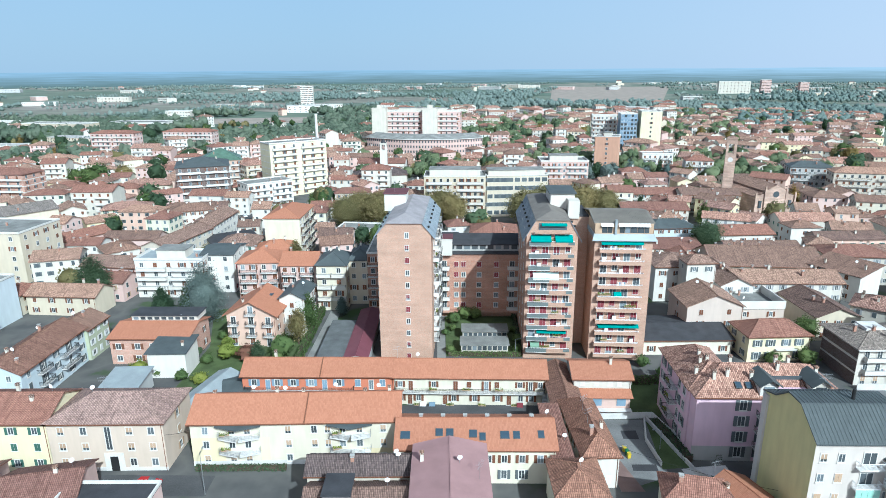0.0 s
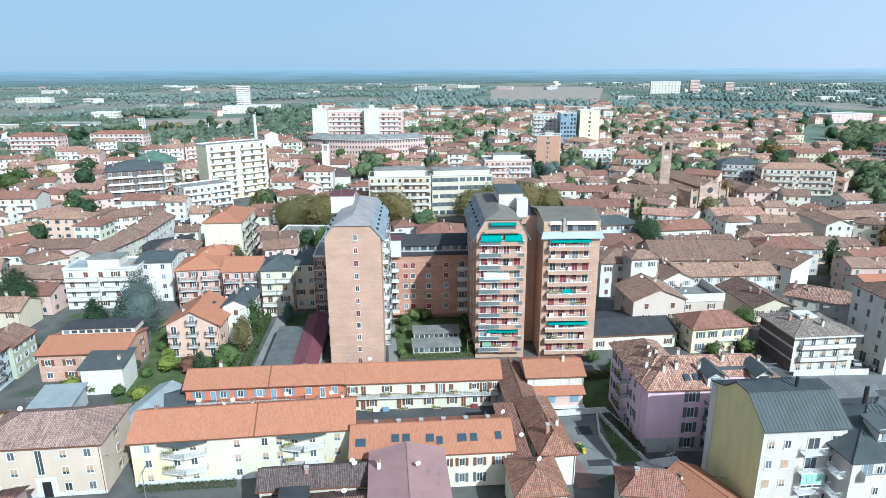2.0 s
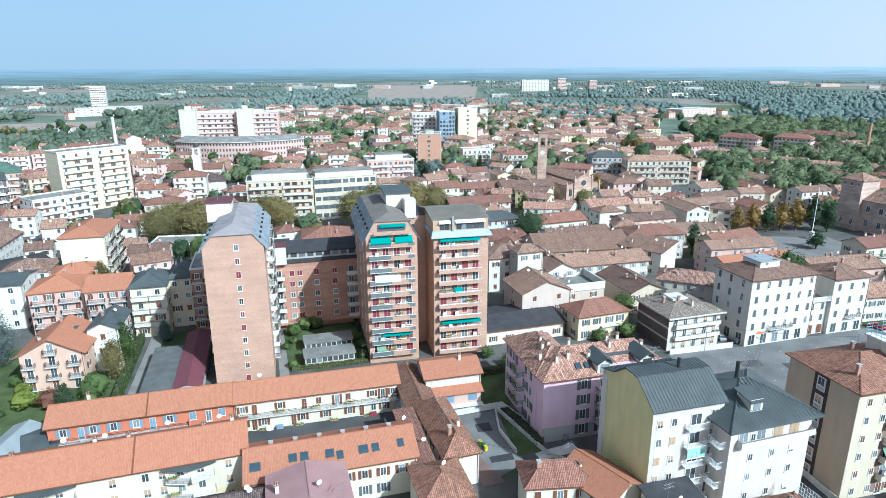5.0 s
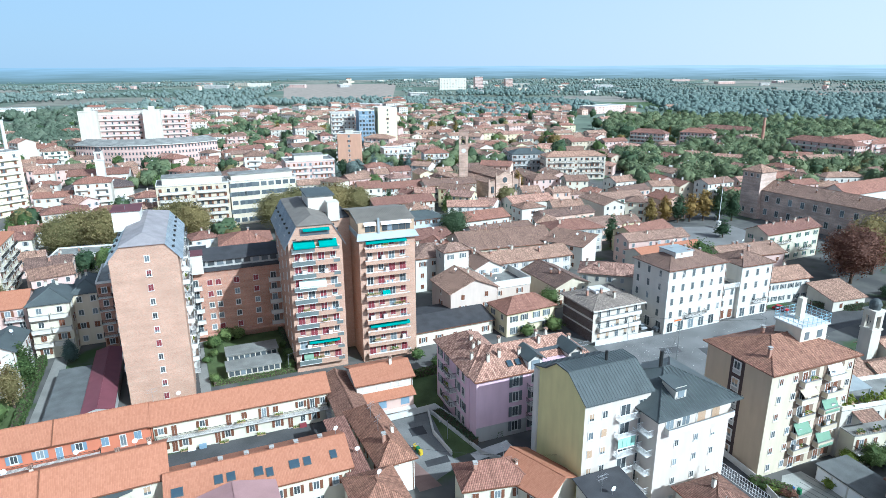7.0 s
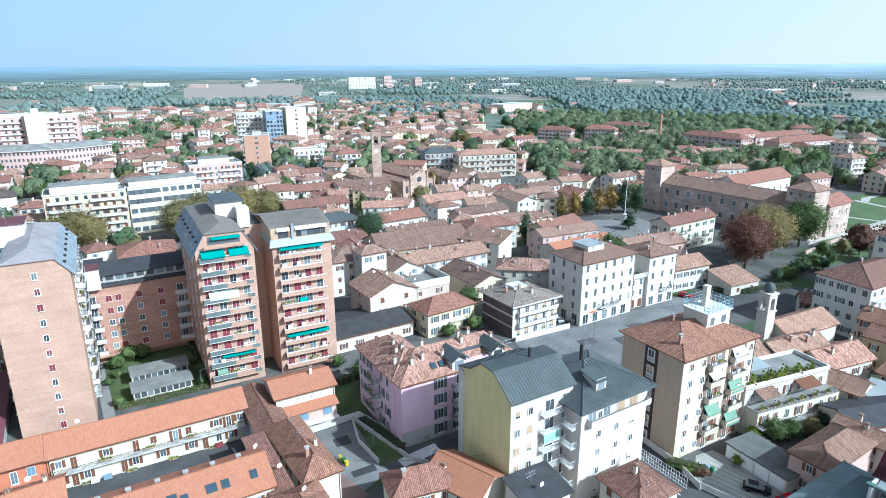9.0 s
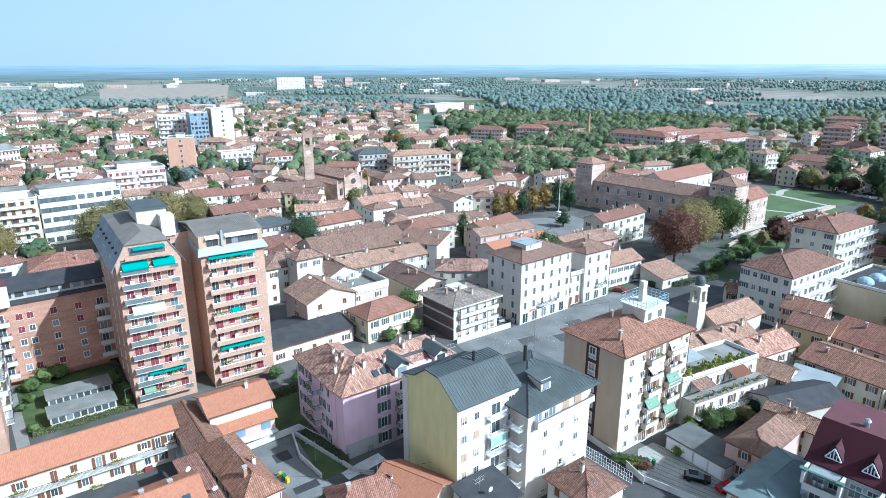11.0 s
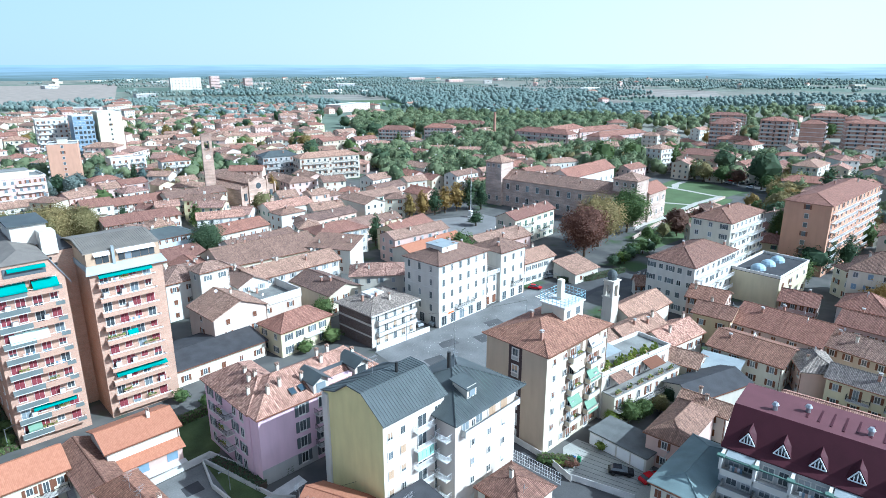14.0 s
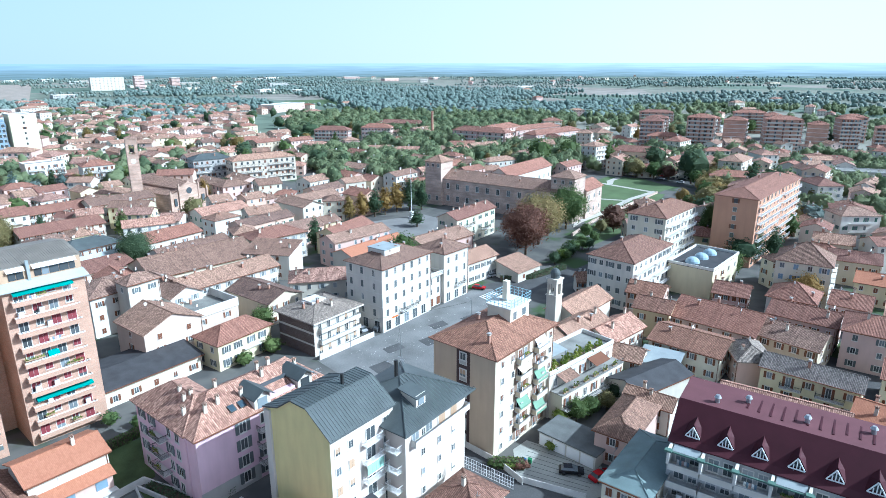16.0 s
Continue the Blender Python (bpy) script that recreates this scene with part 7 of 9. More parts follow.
# white garages and the parking yard
th = thing("garage", 95.2, 57.6, -95, "row of white garages with a flat grey roof", "garage")
claim(95.2, 57.6, -95, 12, 7)
q = Geo()
q.box(-5.8, 5.8, -3.3, 3.3, 0, 2.7, 0)
part("wall", q, WALL["white"], th)
q = Geo()
q.box(-6.1, 6.1, -3.6, 3.6, 2.7, 2.95, 0)
part("roof", q, bpy.data.materials["garage_felt"], th)
for k in range(4):
    box_part("garage_door", th, -5.6 + 2.85 * k, -3.1 + 2.85 * k, -3.38, -3.28, 0.1, 2.3, WHITE)
# tiled roof and dark flat roof at the foot of the white houses
house(66.6, 61.5, -92, 8, 8, 6.2, "house with an old tiled roof and a white lattice screen", roof="hip", rise=1.8, wall="pale", tile="clay", cols="f2", floors=2, chimneys=1, dishes=1)
th = thing("lattice_screen", 71.5, 61.2, -90, "white metal lattice screen round a roof terrace", "screen", z=6.2)
q = Geo()
for k in range(20):
    q.beam((-4.6 + 0.48 * k, 0, 0), (-4.6 + 0.48 * k, 0, 2.0), 0.03)
for zz in (0.1, 0.7, 1.3, 2.0):
    q.beam((-4.6, 0, zz), (4.6, 0, zz), 0.03)
part("lattice", q, WHITE, th)
house(51.6, 67.6, -2, 7.4, 6.0, 7.6, "dark flat-roofed house at the foot of the white houses", roof="shed", rise=0.8, wall="pale", tile=SLATE, cols="f3", floors=2, chimneys=0, dishes=1, aerials=1)

# ---- dark red building ----
L = 46.0
prof = [(-6.2, 12.8), (-5.4, 13.2), (-1.2, 17.4), (6.5, 17.6), (6.6, 12.8)]
th = ridge_house(96.2, 17.0, -86.2, L, prof, "apartment house with a bordeaux mansard roof and white dormers", WALL["grey"], [BORDEAUX, BORDEAUX, MAUVE, BORDEAUX], over=0.2, depth_over=0.3)
for k in range(9):
    cx = -20.0 + 4.6 * k
    q = Geo()
    q.face([(cx - 1.05, -4.9, 13.7), (cx + 1.05, -4.9, 13.7), (cx, -4.9, 15.5)], 1)
    q.slab([(cx - 1.3, -5.1, 13.6), (cx, -5.1, 15.75), (cx, -2.4, 16.0), (cx - 1.0, -3.6, 14.9)], -0.12, 0)
    q.slab([(cx, -5.1, 15.75), (cx + 1.3, -5.1, 13.6), (cx + 1.0, -3.6, 14.9), (cx, -2.4, 16.0)], -0.12, 0)
    for px in (-0.4, 0.0, 0.4):
        q.box(cx + px - 0.07, cx + px + 0.07, -5.28, -5.12, 13.75, 15.1 - abs(px) * 1.5, 2)
    q.beam((cx - 1.05, -5.2, 13.75), (cx + 1.05, -5.2, 13.75), 0.1, 2)
    q.beam((cx - 1.05, -5.2, 13.75), (cx, -5.2, 15.45), 0.1, 2)
    q.beam((cx + 1.05, -5.2, 13.75), (cx, -5.2, 15.45), 0.1, 2)
    part("dormer", q, [BORDEAUX, GLASS, WHITE], th)
rnd = random.Random(33)
for k in range(10):
    x0 = -22.5 + 4.6 * k
    q = Geo()
    q.box(x0 - 0.2, x0 + 0.2, -8.6, -6.3, 10.2, 12.6, 0)
    q.box(x0 + 0.3, x0 + 4.3, -8.5, -8.3, 12.2, 12.4, 1)
    q.box(x0 - 0.5, x0 + 0.5, -9.0, -8.2, 12.4, 12.7, 1)
    part("pergola", q, [TRIM, plain("green_steel", (0.10, 0.17, 0.14), 0.6) if "green_steel" not in bpy.data.materials else bpy.data.materials["green_steel"]], th)
    awning_at(th, "f", L, 12.4, x0 + 2.3, 12.7, 3.8, 1.6, 0.5, ZINC_LIGHT) if k % 3 == 0 else None
    for f in range(4):
        at_, turn = on_side("f", x0 + 1.4, 0.5 + 3.1 * f, L, 12.4, 0.02)
        put("window", window_mesh(1.5, 2.1, "grey", rnd.choice(("none", "roller"))), th, at_, turn)
        at_, turn = on_side("f", x0 + 3.4, 0.5 + 3.1 * f, L, 12.4, 0.02)
        put("window", window_mesh(1.3, 2.1, "grey", rnd.choice(("none", "roller"))), th, at_, turn)
        if f:
            balcony_at(th, "f", L, 12.4, x0 + 2.3, 3.1 * f + 0.1, 4.4, 2.2, "solid")
            if rnd.random() < 0.7:
                stuff_on_balcony(th, "f", L, 12.4, x0 + 2.0, 3.1 * f + 0.1, rnd, 1.8)
for k in range(14):
    x0 = -14 + 1.6 * k
    q = Geo()
    q.box(x0, x0 + 0.28, 1.0 - (k % 4) * 0.3, 5.0, 17.62, 17.75)
    part("roof_rib", q, BORDEAUX, th)
for k, (cx, cy) in enumerate(((-18, 0.4), (-14, 2.8), (-6, 1.5), (2, 3.4), (8, 2.2), (14, 3.6))):
    q = Geo()
    q.tube(cx, cy, 17.5, 18.5, 0.35, 0.35, 10)
    q.tube(cx, cy, 18.5, 18.9, 0.55, 0.3, 10)
    part("roof_vent", q, STEEL, th)

# ---- the town behind ----


def bay(g, side, w, d, u, z, ww, hh, state):
    """One window of a distant facade: surround, glass, and shutters, as real pieces."""
    (px, py, pz), turn = on_side(side, u, z, w, d, 0.0)
    c, s = round(math.cos(radians(turn))), round(math.sin(radians(turn)))

    def block(x0, x1, y0, y1, z0, z1, m):
        xs, ys = sorted((px + c * x0 - s * y0, px + c * x1 - s * y1)), sorted((py + s * x0 + c * y0, py + s * x1 + c * y1))
        g.box(xs[0], xs[1], ys[0], ys[1], pz + z0, pz + z1, m, False)

    if state == "far":
        block(-ww / 2, ww / 2, -0.07, 0.0, 0, hh, 0 if (u * 7 + z * 3) % 2 < 1.1 else 1)
        return
    block(-ww / 2 - 0.1, ww / 2 + 0.1, -0.06, 0.0, -0.1, hh + 0.1, 2)
    if state == "shut":
        block(-ww / 2, ww / 2, -0.12, -0.05, 0, hh, 1)
    else:
        block(-ww / 2, ww / 2, -0.09, -0.05, 0, hh, 0)
        if state == "open":
            block(-ww, -ww / 2, -0.12, -0.02, 0, hh, 1)
            block(ww / 2, ww, -0.12, -0.02, 0, hh, 1)


def block_of_flats(x, y, rot, w, d, h, label, floors, cols, wall="white", roof="flat", rise=0.6, tile=None, bands=None, balcony="", name="apartment_block", shut="brown", balmat=None, category="apartment block", chimneys=2, penthouse=None, axis="x", size=(1.2, 1.5), group=""):
    """A block of flats: walls, roof, windows by rows, continuous balconies on the sides named, bands between floors, a penthouse."""
    rnd = random.Random(int(abs(x * 3 + y * 17)))
    claim(x, y, rot, w, d)
    th = thing(name, x, y, rot, label, category, group)
    body = Geo()
    body.box(-w / 2, w / 2, -d / 2, d / 2, -0.3, h, 0, False)
    g, tri, hz = roof_geo(w, d, h, roof, rise, 0.5, axis)
    for f in tri.f:
        body.face([tri.v[k] for k in f], 0)
    part("wall", body, WALL[wall] if isinstance(wall, str) else wall, th)
    roof_mat = (ROOF[tile] if isinstance(tile, str) else tile) or BITUMEN
    part("roof", g, [roof_mat, TRIM], th)
    step = h / floors
    if bands:
        for f in range(1, floors):
            q = Geo()
            q.box(-w / 2 - 0.05, w / 2 + 0.05, -d / 2 - 0.05, d / 2 + 0.05, f * step - 0.2, f * step + 0.15, 0)
            part("string_course", q, bands, th)
    q = Geo()
    k = 0
    while k < len(cols):
        j = k + 1
        while j < len(cols) and cols[j].isdigit():
            j += 1
        side, n = cols[k], int(cols[k + 1:j])
        k = j
        span = w if side in "fb" else d
        for f in range(floors):
            for c in range(n):
                u, z, st = span * ((c + 0.5) / n - 0.5), f * step + step * 0.3, rnd.choice(("open", "shut", "bare", "bare"))
                if math.hypot(x, y) < 262:
                    at_, turn = on_side(side, u, z, w, d, 0.02)
                    put("window", window_mesh(size[0], size[1], shut, dict(open="open", shut="closed", bare="none")[st]), th, at_, turn)
                else:
                    bay(q, side, w, d, u, z, size[0], size[1], st)
    if q.f:
        tagged(part("windows", q, [GLASS, SHUT[shut], TRIM], th), kind="stuff")
    for side in balcony:
        span = w if side in "fb" else d
        for f in range(1, floors):
            for c, ww in ((-0.25, 0.42), (0.25, 0.42)):
                at_, turn = on_side(side, span * c, f * step + 0.05, w, d)
                put_balcony(th, round(span * ww), 1.2, balmat or "solid", at_, turn)
    if penthouse:
        pw, pd, ph = penthouse
        q = Geo()
        q.box(-pw / 2, pw / 2, -pd / 2, pd / 2, h, h + ph, 0, False)
        q.box(-pw / 2 - 0.3, pw / 2 + 0.3, -pd / 2 - 0.3, pd / 2 + 0.3, h + ph, h + ph + 0.25, 1)
        part("penthouse", q, [WALL["pale"], BITUMEN], th)
    for c in range(chimneys):
        cx, cy = rnd.uniform(-w * 0.4, w * 0.4), rnd.uniform(-d * 0.35, d * 0.35)
        put("chimney", chimney_mesh(1.3, rnd.choice(("plaster", "brick"))), th, (cx, cy, hz(cx, cy) - 0.1))
    return th


flats = block_of_flats
flats(-84, 352, 38, 34, 13, 29.5, "tall pale yellow slab with white balcony bands", 9, "f6l0", "straw", bands=TRIM, balcony="f", balmat="solid", name="apartment_slab")
flats(-92, 318, 38, 24, 14, 13, "white low block with long balconies", 4, "f7l3", "white", bands=TRIM, balcony="f")
flats(-128, 330, 20, 26, 24, 20.5, "dark brick apartment block with white balconies and a grey mansard roof", 6, "f6r4l4", BRICK_BROWN, "hip", 3.6, ZINC, bands=TRIM, balcony="fr")
flats(-140, 392, 20, 24, 22, 15, "round-cornered block with a green glazed roof", 4, "f7r5", BRICK_OLD, "hip", 6, plain("green_glazed_roof", (0.10, 0.16, 0.12), 0.4, 0, 0.3), bands=TRIM, balcony="f")
def bowed_wing(x, y, rot, reach, radius, deep, h, label):
    """A low hospital wing whose front bows outwards: bays of wall with window rows, under a grey sheet roof with a wide eave."""
    claim(x, y, rot, reach, deep + 10)
    th = thing("hospital_wing", x, y, rot, label, "hospital")
    n = 11
    half = math.asin(reach / 2 / radius)
    ang = [-half + 2 * half * k / n for k in range(n + 1)]
    mid = radius * math.cos(half)

    def at(a, out, z):
        return ((radius + out) * math.sin(a), mid - (radius + out) * math.cos(a), z)

    wall, roof, eave, band, pane = Geo(), Geo(), Geo(), Geo(), Geo()
    for a, b in zip(ang, ang[1:]):
        wall.face([at(a, 0, 0), at(b, 0, 0), at(b, 0, h), at(a, 0, h)])
        wall.face([at(b, -deep, 0), at(a, -deep, 0), at(a, -deep, h), at(b, -deep, h)])
        roof.slab([at(a, 1.0, h + 0.5), at(b, 1.0, h + 0.5), at(b, -deep * 0.5, h + 3.4), at(a, -deep * 0.5, h + 3.4)], 0.3)
        roof.slab([at(a, -deep * 0.5, h + 3.4), at(b, -deep * 0.5, h + 3.4), at(b, -deep - 1, h + 0.5), at(a, -deep - 1, h + 0.5)], 0.3)
        eave.slab([at(a, 1.1, h + 0.2), at(b, 1.1, h + 0.2), at(b, -0.2, h + 0.2), at(a, -0.2, h + 0.2)], 0.4)
        for f in range(1, 4):
            z = f * h / 4
            band.slab([at(a, 0.12, z + 0.25), at(b, 0.12, z + 0.25), at(b, -0.1, z + 0.25), at(a, -0.1, z + 0.25)], 0.5)
        for f in range(4):
            for c in range(4):
                p, q = a + (b - a) * (c + 0.28) / 4, a + (b - a) * (c + 0.72) / 4
                z = f * h / 4 + 1.3
                pane.slab([at(p, 0.07, z + 1.7), at(q, 0.07, z + 1.7), at(q, -0.05, z + 1.7), at(p, -0.05, z + 1.7)], 1.7)
    for a, s1 in ((ang[0], 1), (ang[-1], -1)):
        pts = [at(a, -deep, 0), at(a, 0, 0), at(a, 0, h), at(a, -deep * 0.5, h + 3), at(a, -deep, h)]
        wall.face(pts if s1 > 0 else pts[::-1])
    part("wall", wall, WALL["salmon"], th)
    part("roof", roof, BITUMEN, th)
    part("eave", eave, TRIM, th)
    part("string_course", band, WALL["rose"], th)
    tagged(part("window_row", pane, GLASS, th), kind="stuff")


bowed_wing(-14.8, 505, -6, 94, 72, 20, 15.5, "long pink hospital wing with a bowed front and grey roof")
flats(-16, 535, -6, 64, 16, 34, "tall rose hospital block with pale balcony bands", 9, "f14r3", "salmon", "flat", 0.8, bands=WALL["brickred"], balcony="f", name="hospital_block", category="hospital", penthouse=(40, 8, 3))
for u in (-36, 6):
    th = thing("stair_tower", -16 + u, 524 - u * 0.1, -6, "white windowless stair tower of the hospital", "stair tower")
    q = Geo()
    q.box(-6, 6, -4, 4, 0, 37)
    q.box(-6.2, 6.2, -4.2, 4.2, 37, 37.5)
    q.box(-2, 2, -2, 2, 37.5, 40)
    part("shaft", q, WALL["pale"], th)
flats(6.0, 296, -2, 29, 16, 19.5, "beige apartment block with balconies and a grey attic", 6, "f9", "sand", "flat", 0.5, balcony="f", penthouse=(24, 9, 3), name="apartment_block")
flats(35, 297, 3, 29, 14, 19.5, "beige office block with wide strips of glass", 5, "f9r3", "sand", "flat", 0.5, penthouse=(27, 9, 2.4), name="office_block", size=(2.4, 1.9), shut="slate", category="office block")
flats(70, 361, -2.5, 27, 18, 17, "pink and white block with a roof terrace", 5, "f9l4", "salmon", "flat", 0.8, bands=TRIM, balcony="f", penthouse=(16, 8, 3))
flats(110, 415, -20, 15, 14, 25, "tall brown and peach apartment block", 8, "f1l5", "brickred", "flat", 0.5, balcony="l", penthouse=(5, 5, 2.5))
flats(166, 505, -5, 16, 14, 35, "tall pale yellow apartment tower", 10, "f1", "straw", "flat", 0.6, name="apartment_tower", category="tower block")
flats(149, 507, -5, 13, 13, 33, "tall blue glazed tower side", 10, "f5", BLUE_PANEL, "flat", 0.6, name="apartment_tower", size=(1.9, 2.0), shut="blue", category="tower block")
flats(136, 530, -10, 20, 13, 30, "tall white apartment tower with balcony bands", 9, "f6", "white", "flat", 0.6, bands=SHUT["slate"], balcony="f", name="apartment_tower", category="tower block")
flats(142, 413, -3, 20, 10, 13.5, "white apartment house with roof terrace", 4, "f6", "white", "flat", 0.8, balcony="f", balmat="bars")
flats(157, 380, -12, 16, 12, 14, "white apartment house with a red roof", 4, "f5r3", "white", "hip", 2.4, "red", balcony="f", balmat="bars")
flats(227, 326, -15, 38, 12, 14.5, "pale apartment row with stacked balconies", 4, "f11l3", "pale", "hip", 2.4, "old", balcony="f", balmat="bars")
flats(207, 348, -15, 22, 12, 14.5, "grey apartment house with dormers", 4, "f7l3", "grey", "hip", 2.6, ZINC, balcony="f", balmat="bars")
flats(-57.7, 228, -1.6, 12.8, 22, 17, "tall cream house with an orange hipped roof", 5, "r6", "cream", "hip", 2.4, "orange", balcony="r", balmat="bars")
flats(-151, 207, -4, 26, 20, 17, "tall grey-beige apartment house", 5, "f4r4", "sand", "flat", 0.6)
flats(-174, 251, -40, 14, 22, 13, "cream house with a windowless gable wall", 4, "l3", "cream", "gable", 2.6, "grey", axis="y")
flats(-226, 321, -6, 28, 16, 18, "brick apartment block with white balconies and a tiled roof", 6, "f5r3", BRICK_ESTATE, "hip", 2.4, "red", bands=TRIM, balcony="f")
flats(-131, 157.5, -3, 18, 19, 12.6, "pale blue house with a plain side wall", 4, "f4", "blue", "flat", 0.5)
flats(-84.5, 187.5, -1.2, 21, 11, 12, "white apartment house with rounded balconies", 4, "f5r3", "white", "flat", 0.7, balcony="f", tile=ZINC_LIGHT, penthouse=(9, 6, 2.6))
flats(-71, 193, -1.2, 10, 13, 12.5, "white apartment house with a grey metal roof", 4, "f2r3", "white", "gable", 1.2, tile=ZINC, shut="wine")
flats(-56, 184, 3, 12.5, 12, 12.5, "pink and white house with terraces under an orange roof", 4, "f4r2", "salmon", "hip", 2.4, "orange", balcony="f", balmat="bars")
flats(-43, 181, -1, 10.5, 12, 12.5, "pink house with an orange tiled roof", 4, "f4r2", "salmon", "gable", 2.4, "orange", balcony="f", balmat="bars")
flats(-32.3, 176.4, -1.2, 8.6, 12, 14, "cream apartment house with curved white balconies", 4, "f2r2", "cream", "hip", 2.4, ZINC, balcony="f")
flats(-25.0, 181.5, -1.2, 6.2, 12, 14, "grey-beige apartment house with a skylight", 4, "f2r2", "sand", "hip", 2.4, ZINC)
flats(-18.6, 179.0, -1.2, 6.4, 16, 17, "dark brick apartment block with balconies", 5, "f2", BRICK_RED, "flat", 0.5, balcony="f", balmat="bars")
flats(-33, 245.7, -8, 18, 10, 6.5, "low white building with a flat roof", 2, "f5", "white", "flat", 0.5)
flats(20, 236, -4, 18, 16, 7.5, "low house with a red tiled roof behind the towers", 2, "f4", "pale", "hip", 2.6, "red")
flats(-2, 232, -4, 16, 20, 5, "low dark flat roofed building", 1, "f3", "grey", "flat", 0.4, tile=SLATE)
flats(-266, 512, -4, 36, 14, 20, "pinkish apartment block with white balconies", 6, "f9r3", "salmon", "hip", 2.0, "red", bands=TRIM, balcony="f")
flats(-214, 534, -4, 42, 14, 19, "pinkish apartment row with white balconies", 6, "f11r3", "rose", "hip", 2.0, "red", bands=TRIM, balcony="f")
flats(-424, 700, -8, 78, 22, 13, "brown and white factory building with a long window strip", 3, "f14", "sand", "flat", 0.8, bands=TRIM, chimneys=0, name="factory", category="factory")
flats(-352, 742, -8, 70, 30, 11, "long white factory hall", 2, "f10", "white", "flat", 0.6, chimneys=0, name="factory", category="factory")
# houses seen between
house(-59, 212, 10, 13, 10, 8, "cream corner house with an orange roof", roof="hip", wall="cream", tile="orange", cols="f3r2", name="house")
house(-83, 236, 30, 18, 16, 5, "low building with a dark sheet roof", roof="hip", rise=1.5, wall="cream", tile=SLATE, cols="f3r2", chimneys=0)
house(-99, 224, 78, 29, 10, 8.5, "long street house with an old tiled roof", wall="pale", tile="old", cols="f8l2r2", shut="grey")
house(-96, 252, 88, 28, 11, 9, "long white street house with an old tiled roof", wall="white", tile="old", cols="f8r2l2", shut="grey")
house(-112, 272, 20, 18, 12, 9, "white house with a brown tiled roof", wall="white", tile="brown", cols="f5r2", roof="hip")
house(-146, 281, 18, 20, 12, 8, "cream house with green shutters", wall="cream", tile="mixed", cols="f5r3", shut="green", roof="hip")
house(-122, 238, -1, 21, 9, 5, "low porch with a brown tiled roof", wall="rose", tile="brown", cols="f5", floors=1)
house(-144, 231, 60, 28, 9, 6.5, "pink house with a red tiled roof", wall="rose", tile="red", cols="f6r2", floors=2)
house(-109, 199, -8, 20, 11, 6.5, "pink house with an old tiled roof", wall="salmon", tile="old", cols="f5", floors=2)
house(-110, 172, -5, 21, 9, 6, "sand house with an old tiled roof", wall="sand", tile="old", cols="f4", floors=2)
house(-187, 335, -2, 11, 10, 8, "pink villa with a hipped roof", wall="rose", tile="red", roof="hip", cols="f3r2")
house(-167, 350, -2, 29, 14, 7, "long house with a mottled roof", wall="cream", tile="mixed", cols="f6", roof="hip")
house(-36, 360, 6, 30, 14, 10, "round-ended church hall with a brown roof", wall="pale", tile="dusk", roof="hip", rise=3, cols="f5", winsize=(1.4, 2.2), shut="slate", floors=1)
house(-40, 416, -2, 31, 18, 9, "church with a red tiled roof", wall="white", tile="red", cols="f6", floors=2, name="church", category="church")
for nm, x, y, w, h, wm in (("bell_tower", -38, 402, 4.4, 23, "white"),):
    th = thing(nm, x, y, -2, "slim white bell tower with an open belfry", "bell tower")
    q = Geo()
    q.box(-w / 2, w / 2, -w / 2, w / 2, 0, h - 5)
    part("shaft", q, WALL[wm], th)
    box_part("cornice", th, -w / 2 - 0.3, w / 2 + 0.3, -w / 2 - 0.3, w / 2 + 0.3, h - 5, h - 4.6, WALL[wm])
    for sx in (-1, 1):
        for sy in (-1, 1):
            box_part("pier", th, sx * w * 0.36 - 0.5, sx * w * 0.36 + 0.5, sy * w * 0.36 - 0.5, sy * w * 0.36 + 0.5, h - 4.6, h - 1.2, WALL[wm])
    box_part("belfry_wall", th, -w / 2, w / 2, -w / 2, w / 2, h - 1.2, h - 0.2, WALL[wm])
    q = Geo()
    q.tube(0, 0, h - 0.2, h + 1.6, w * 0.42, w * 0.2, 10)
    q.tube(0, 0, h + 1.6, h + 2.6, w * 0.2, 0.0, 10)
    part("dome", q, SLATE, th)

# the old town: long roofs, church and brick bell tower
house(100, 308, -2, 38, 12, 8, "long house with a red tiled roof", wall="white", tile="red", cols="f9l2")
house(94, 273, -2, 29, 13, 8, "long white house with a red tiled roof", wall="white", tile="red", cols="f8l2")
house(130, 300, -2, 28, 12, 9, "long cream house with a brown tiled roof", wall="cream", tile="brown", cols="f8l2")
house(88, 236, 3, 19, 12, 9, "blue-white house with arched windows", wall="blue", tile=ZINC, roof="hip", cols="f6", chimneys=3)
house(84, 217, -1, 18, 9, 6, "low house with a red tiled roof", wall="pale", tile="red", cols="f5", floors=2, roof="shed", rise=1.6)
house(113, 232, 3, 24, 13, 7.5, "house with a red tiled roof and white walls", wall="white", tile="red", cols="f5l2", floors=2)
house(104, 196, -6, 34, 19, 7.5, "broad barn with a sagging brown tiled roof", wall="sand", tile="brown", cols="f4", floors=2, rise=4, chimneys=5)
house(99, 172, -2, 30, 11, 9, "long white house with a weathered tiled roof", wall="white", tile="old", cols="f8l3", shut="grey", chimneys=7)
house(84, 176, 88, 20, 9, 8.5, "white side wing with a weathered tiled roof", wall="white", tile="old", cols="f5l2", shut="grey", chimneys=3)
house(124, 182, -62, 16, 11, 8.5, "white house with a brown shed roof", wall="white", tile="brown", cols="f2l2", roof="shed", rise=2)
house(135, 196, -8, 20, 12, 9.5, "pale green house with a red hipped roof", wall="pale", tile="red", cols="f6l3", roof="hip", shut="grey")
